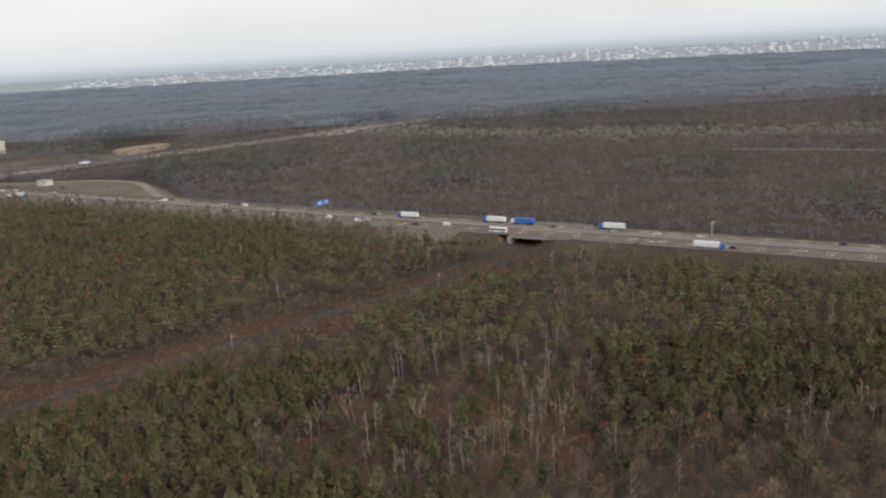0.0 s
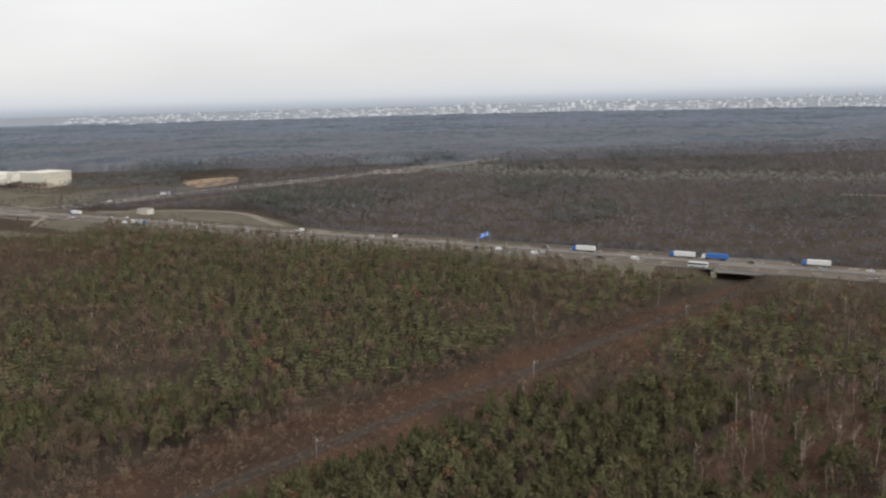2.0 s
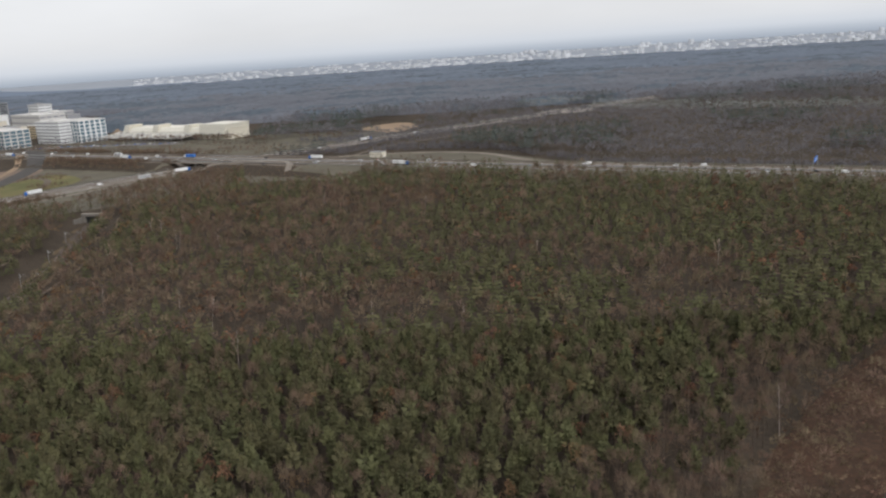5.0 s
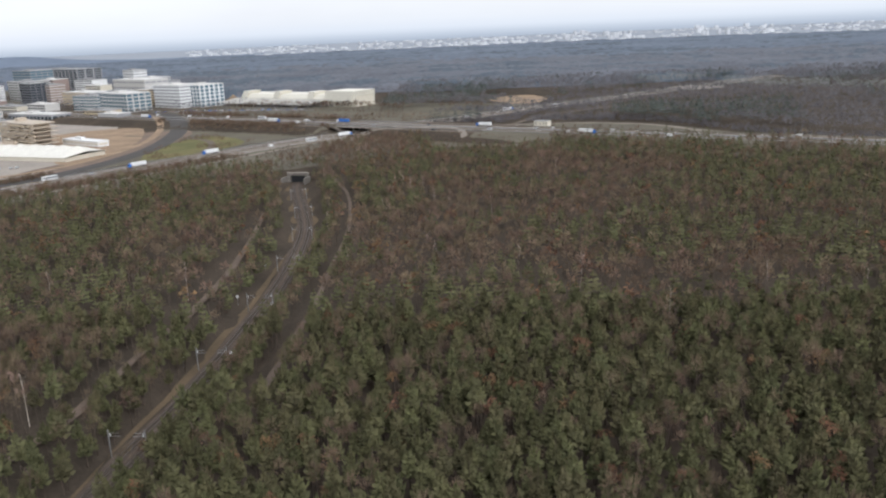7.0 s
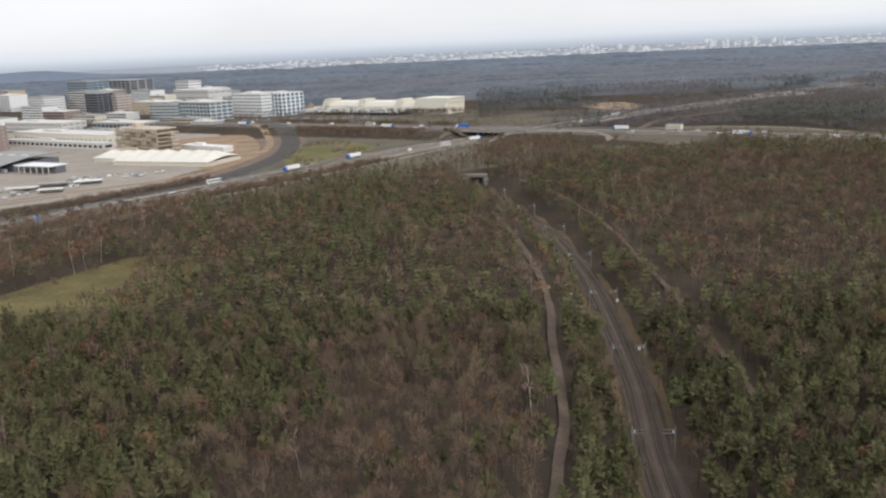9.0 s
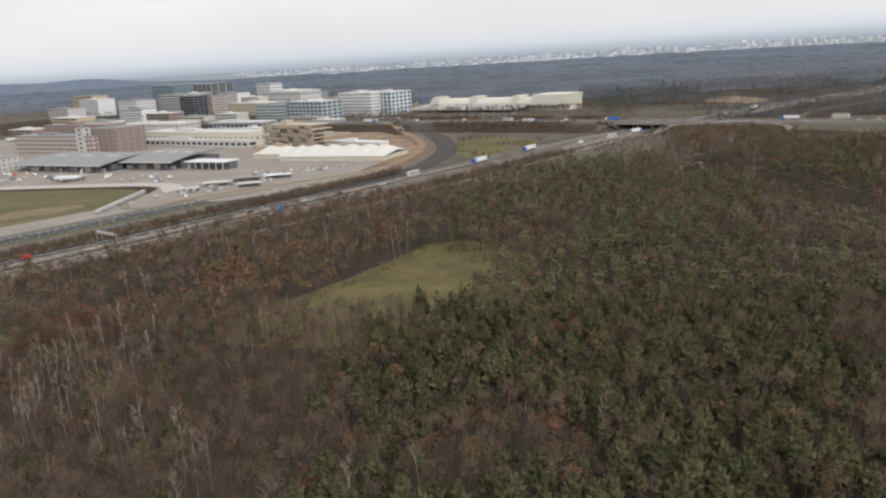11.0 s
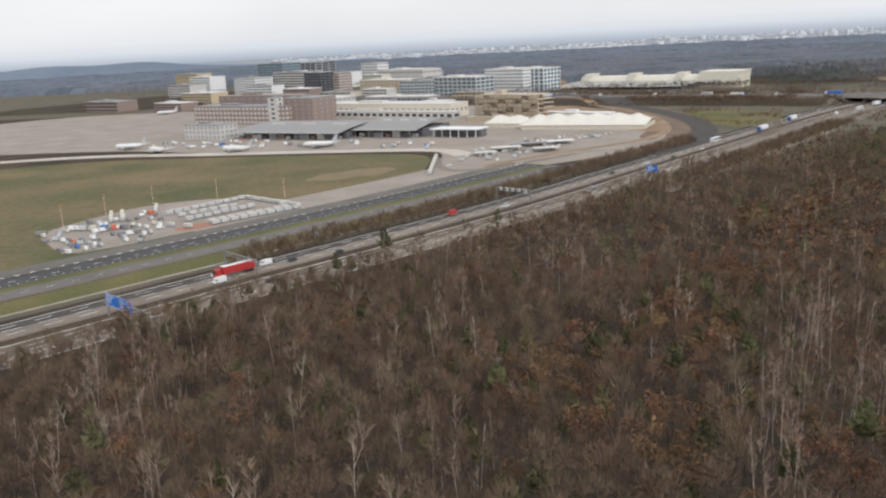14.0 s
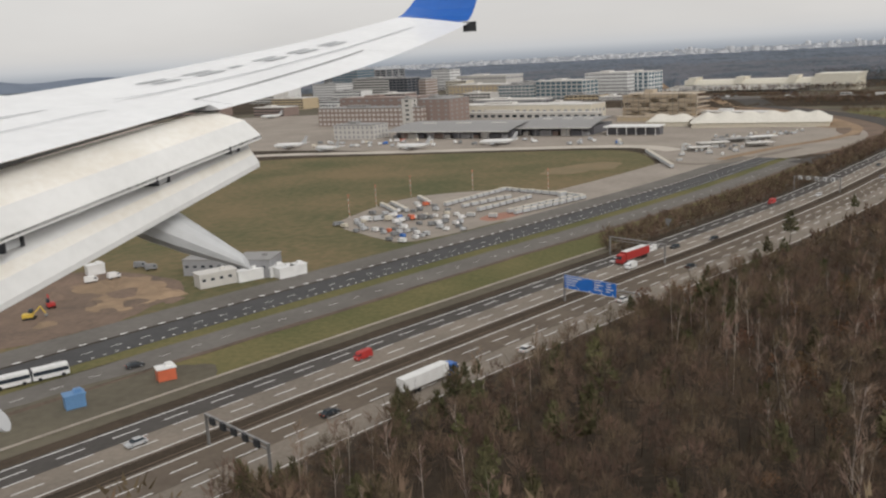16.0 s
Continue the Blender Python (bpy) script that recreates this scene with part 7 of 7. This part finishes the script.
CREASE = ((4.099, 5.25, -1.013), (2.83, 8.57, -0.542))
SLOT = ((4.031, 5.1, -1.221), (2.667, 8.57, -0.701))
SLOT2 = ((4.156, 5.25, -1.29), (2.837, 8.57, -0.723))
AFT = ((4.118, 5.15, -1.463), (2.807, 8.57, -0.829))
AFT2 = ((4.063, 5.05, -1.56), (2.765, 8.57, -0.896))
EDGE = ((4.023, 4.95, -1.724), (2.714, 8.57, -0.981))
flap = band("flap", (GAP, CREASE), "flap_beige", 0.04, aircraft, "stained beige flap panel")
band("flap_trailing_panel", (CREASE, SLOT), "flap_grey", 0.04, flap)
aft = band("aft_flap", (SLOT2, AFT), "flap_grey", 0.04, aircraft, "grey aft flap panel")
band("aft_flap_crest", (AFT, AFT2), "flap_beige", 0.03, aft)
band("aft_flap_edge", (AFT2, EDGE), "flap_grey", 0.05, aft)
# shade in the flap gap and slot, painted as black strips
band("flap_gap", ((GAP[0], GAP[1]), ((GAP[0][0] + 0.12, GAP[0][1], GAP[0][2] - 0.06), (GAP[1][0] + 0.12, GAP[1][1], GAP[1][2] - 0.06))), "black_paint", 0.02, aircraft, "black strip for the shaded gap between wing and flap")
band("slot", ((SLOT[0], SLOT[1]), SLOT2), "black_paint", 0.02, aircraft, "black sheet for the shaded slot between the flaps")
for t in (0.18, 0.62, 0.9):
    c = [SLOT2[0][k] + (SLOT2[1][k] - SLOT2[0][k]) * t for k in range(3)]
    hb = part("hinge_bracket", *box(-c[0] + 0.05, c[1], c[2] - 0.05, 0.13, 0.2, 0.07), M["fairing_grey"], aft, "grey hinge bracket in a dark slot")
    # black blocks for the shade beside the bracket
    part("slot_cut", *join(box(-c[0] + 0.05, c[1] - 0.12, c[2] - 0.06, 0.15, 0.04, 0.075), box(-c[0] + 0.05, c[1] + 0.12, c[2] - 0.06, 0.15, 0.04, 0.075)), M["black_paint"], hb)

# black strip for the shade under the wing's trailing edge, in front of the flap
v = []
for o in np.linspace(4.2, 8.55, 14):
    drop = 0.075 - 0.05 * (o - 4.2) / 4.35
    v += [wp(te(o) + 0.015, o, lift(o) - 0.012), wp(te(o) + 0.06, o, lift(o) - drop), wp(te(o) + 0.12, o, lift(o) - drop)]
part("trailing_gap", v, [(3 * k + q, 3 * k + q + 1, 3 * k + q + 4, 3 * k + q + 3) for k in range(13) for q in range(2)], M["black_paint"], aircraft, "black strip for the shaded opening between wing and flap")


def fairing(tip, length, r, slope=0.52):
    """A canoe-shaped flap track fairing ending in a blunt tip."""
    v = []
    secs = ((0.0, 0.20), (0.02, 0.26), (0.28, 0.52), (0.52, 0.76), (0.8, 0.95), (1.0, 1.0))
    for s, q in secs:
        for a in np.linspace(0, 6.2832, 13)[:-1]:
            v.append(wp(tip[0] + s * length + math.sin(a) * r * q * 0.4, tip[1] + math.cos(a) * r * q * 0.8, tip[2] + s * length * slope + math.sin(a) * r * q))
    f = [(k * 12 + i, k * 12 + (i + 1) % 12, (k + 1) * 12 + (i + 1) % 12, (k + 1) * 12 + i) for k in range(5) for i in range(12)] + [tuple(range(12)), tuple(range(71, 59, -1))]
    part("flap_track_fairing", v, f, M["fairing_grey"], aircraft, "grey canoe-shaped flap track fairing")


fairing((2.63, 7.6, -1.82), 1.24, 0.32, 0.532)
fairing((2.54, 3.6, -1.62), 1.4, 0.25)

# panel joints and the faded registration, as plain bars
def on_wing(o, u, up=0.02):
    c = le(o) - te(o)
    zt, zl = lift(o), lift(o) + 0.14
    w = np.interp(u, [0, 0.03, 0.15, 0.45, 0.8, 1.0], [0, 0.045, 0.06, 0.05, 0.02, 0.0])
    return (le(o) - c * u, o, zl + (zt - zl) * u + w * c * 0.55 + up)


def wing_strip(name, o0, u0, o1, u1, width, mat, label=""):
    v = []
    for t in np.linspace(0, 1, 8):
        o, u = o0 + (o1 - o0) * t, u0 + (u1 - u0) * t
        c = le(o) - te(o)
        v += [wp(*on_wing(o, u - width / c / 2, 0.012)), wp(*on_wing(o, u + width / c / 2, 0.012))]
    part(name, v, [(2 * k, 2 * k + 1, 2 * k + 3, 2 * k + 2) for k in range(7)], M[mat], aircraft, label)


wing_strip("panel_joint", 2.5, 0.62, 14.2, 0.55, 0.03, "reg_grey")
wing_strip("aileron_joint", 8.9, 0.80, 12.4, 0.72, 0.03, "grey_paint")
wing_strip("aileron_joint", 12.4, 0.72, 12.5, 0.99, 0.03, "grey_paint")
wing_strip("aileron_joint", 8.9, 0.80, 8.75, 0.99, 0.03, "grey_paint")
wing_strip("panel_joint", 3.0, 0.74, 8.6, 0.76, 0.02, "reg_grey")
for o, w in ((9.6, 0.5), (10.2, 0.55), (10.8, 0.25), (11.3, 0.5), (11.9, 0.5), (12.5, 0.5)):
    for u in (0.33, 0.40) if w > 0.3 else (0.365,):
        wing_strip("lettering_bar", o, u, o + w * 0.75, u, 0.085, "reg_grey", "faded grey lettering")

# ---- distance ----
rng = np.random.default_rng(77)
# wall colours kept pale and cool to stand for haze
M["town"] = material("hazed_walls", (0.50, 0.51, 0.53), (0.40, 0.415, 0.44), 0.01, 0.95, random_tint=0.18)
ang = np.linspace(radians(-62), radians(62), 120)
v = np.stack([np.stack([CENTRE[0] + r * np.sin(ang), CENTRE[1] + r * np.cos(ang), np.full(120, 2.0)], -1) for r in (4240, 6000, 8300)]).reshape(-1, 3)
tagged(mesh_object("town_ground", v, grid_faces(3, 120), M["townland"]), "gardens and streets of a distant town, coloured grey-blue for haze", "ground", kind="structure")
v, f, tint = [], [], []
for k in range(1500):
    a = radians(rng.uniform(-19, 44))
    tall = min(abs(math.degrees(a) - c) for c in (16, 8, 28)) < 2.5
    r = 4300 + 3700 * rng.uniform() ** 1.6
    if soft_noise(np.array([math.degrees(a) * 40]), np.array([r]), 130, 44)[0] < 0.42:
        continue
    w, d = rng.uniform(10, 46), rng.uniform(10, 20)
    top = rng.uniform(7, 15) if not (tall and rng.uniform() < 0.3) else rng.uniform(18, 36)
    cx, cy = CENTRE[0] + r * math.sin(a), CENTRE[1] + r * math.cos(a)
    t = rng.uniform(-0.5, 0.5)
    n0 = len(v)
    for z in (0, top):
        for sx, sy in ((-1, -1), (1, -1), (1, 1), (-1, 1)):
            lx, ly = sx * w / 2, sy * d / 2
            v.append((cx + lx * math.cos(t) - ly * math.sin(t), cy + lx * math.sin(t) + ly * math.cos(t), z))
    f += [[n0 + q for q in s] for s in ((0, 1, 5, 4), (1, 2, 6, 5), (2, 3, 7, 6), (3, 0, 4, 7), (4, 5, 6, 7))]
    tint += [rng.uniform()] * 8
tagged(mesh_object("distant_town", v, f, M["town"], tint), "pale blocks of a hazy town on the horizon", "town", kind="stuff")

# a low range of hills behind the airport, with haze put into its colour
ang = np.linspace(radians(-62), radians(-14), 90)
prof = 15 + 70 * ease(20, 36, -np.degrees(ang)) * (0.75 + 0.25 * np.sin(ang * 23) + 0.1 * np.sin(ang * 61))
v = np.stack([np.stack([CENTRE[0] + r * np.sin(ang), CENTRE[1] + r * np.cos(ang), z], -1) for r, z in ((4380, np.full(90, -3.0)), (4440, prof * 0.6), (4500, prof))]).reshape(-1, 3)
tagged(mesh_object("distant_hills", v, grid_faces(3, 90), material("hazed_hill_woods", (0.17, 0.20, 0.25), (0.14, 0.165, 0.21), 0.002, 0.95, spec=0.02), smooth=True), "wooded hills beyond the airport, coloured slate-blue for haze", "hills", kind="structure")

# haze drawn as a glowing sheet, paler upwards and fading out
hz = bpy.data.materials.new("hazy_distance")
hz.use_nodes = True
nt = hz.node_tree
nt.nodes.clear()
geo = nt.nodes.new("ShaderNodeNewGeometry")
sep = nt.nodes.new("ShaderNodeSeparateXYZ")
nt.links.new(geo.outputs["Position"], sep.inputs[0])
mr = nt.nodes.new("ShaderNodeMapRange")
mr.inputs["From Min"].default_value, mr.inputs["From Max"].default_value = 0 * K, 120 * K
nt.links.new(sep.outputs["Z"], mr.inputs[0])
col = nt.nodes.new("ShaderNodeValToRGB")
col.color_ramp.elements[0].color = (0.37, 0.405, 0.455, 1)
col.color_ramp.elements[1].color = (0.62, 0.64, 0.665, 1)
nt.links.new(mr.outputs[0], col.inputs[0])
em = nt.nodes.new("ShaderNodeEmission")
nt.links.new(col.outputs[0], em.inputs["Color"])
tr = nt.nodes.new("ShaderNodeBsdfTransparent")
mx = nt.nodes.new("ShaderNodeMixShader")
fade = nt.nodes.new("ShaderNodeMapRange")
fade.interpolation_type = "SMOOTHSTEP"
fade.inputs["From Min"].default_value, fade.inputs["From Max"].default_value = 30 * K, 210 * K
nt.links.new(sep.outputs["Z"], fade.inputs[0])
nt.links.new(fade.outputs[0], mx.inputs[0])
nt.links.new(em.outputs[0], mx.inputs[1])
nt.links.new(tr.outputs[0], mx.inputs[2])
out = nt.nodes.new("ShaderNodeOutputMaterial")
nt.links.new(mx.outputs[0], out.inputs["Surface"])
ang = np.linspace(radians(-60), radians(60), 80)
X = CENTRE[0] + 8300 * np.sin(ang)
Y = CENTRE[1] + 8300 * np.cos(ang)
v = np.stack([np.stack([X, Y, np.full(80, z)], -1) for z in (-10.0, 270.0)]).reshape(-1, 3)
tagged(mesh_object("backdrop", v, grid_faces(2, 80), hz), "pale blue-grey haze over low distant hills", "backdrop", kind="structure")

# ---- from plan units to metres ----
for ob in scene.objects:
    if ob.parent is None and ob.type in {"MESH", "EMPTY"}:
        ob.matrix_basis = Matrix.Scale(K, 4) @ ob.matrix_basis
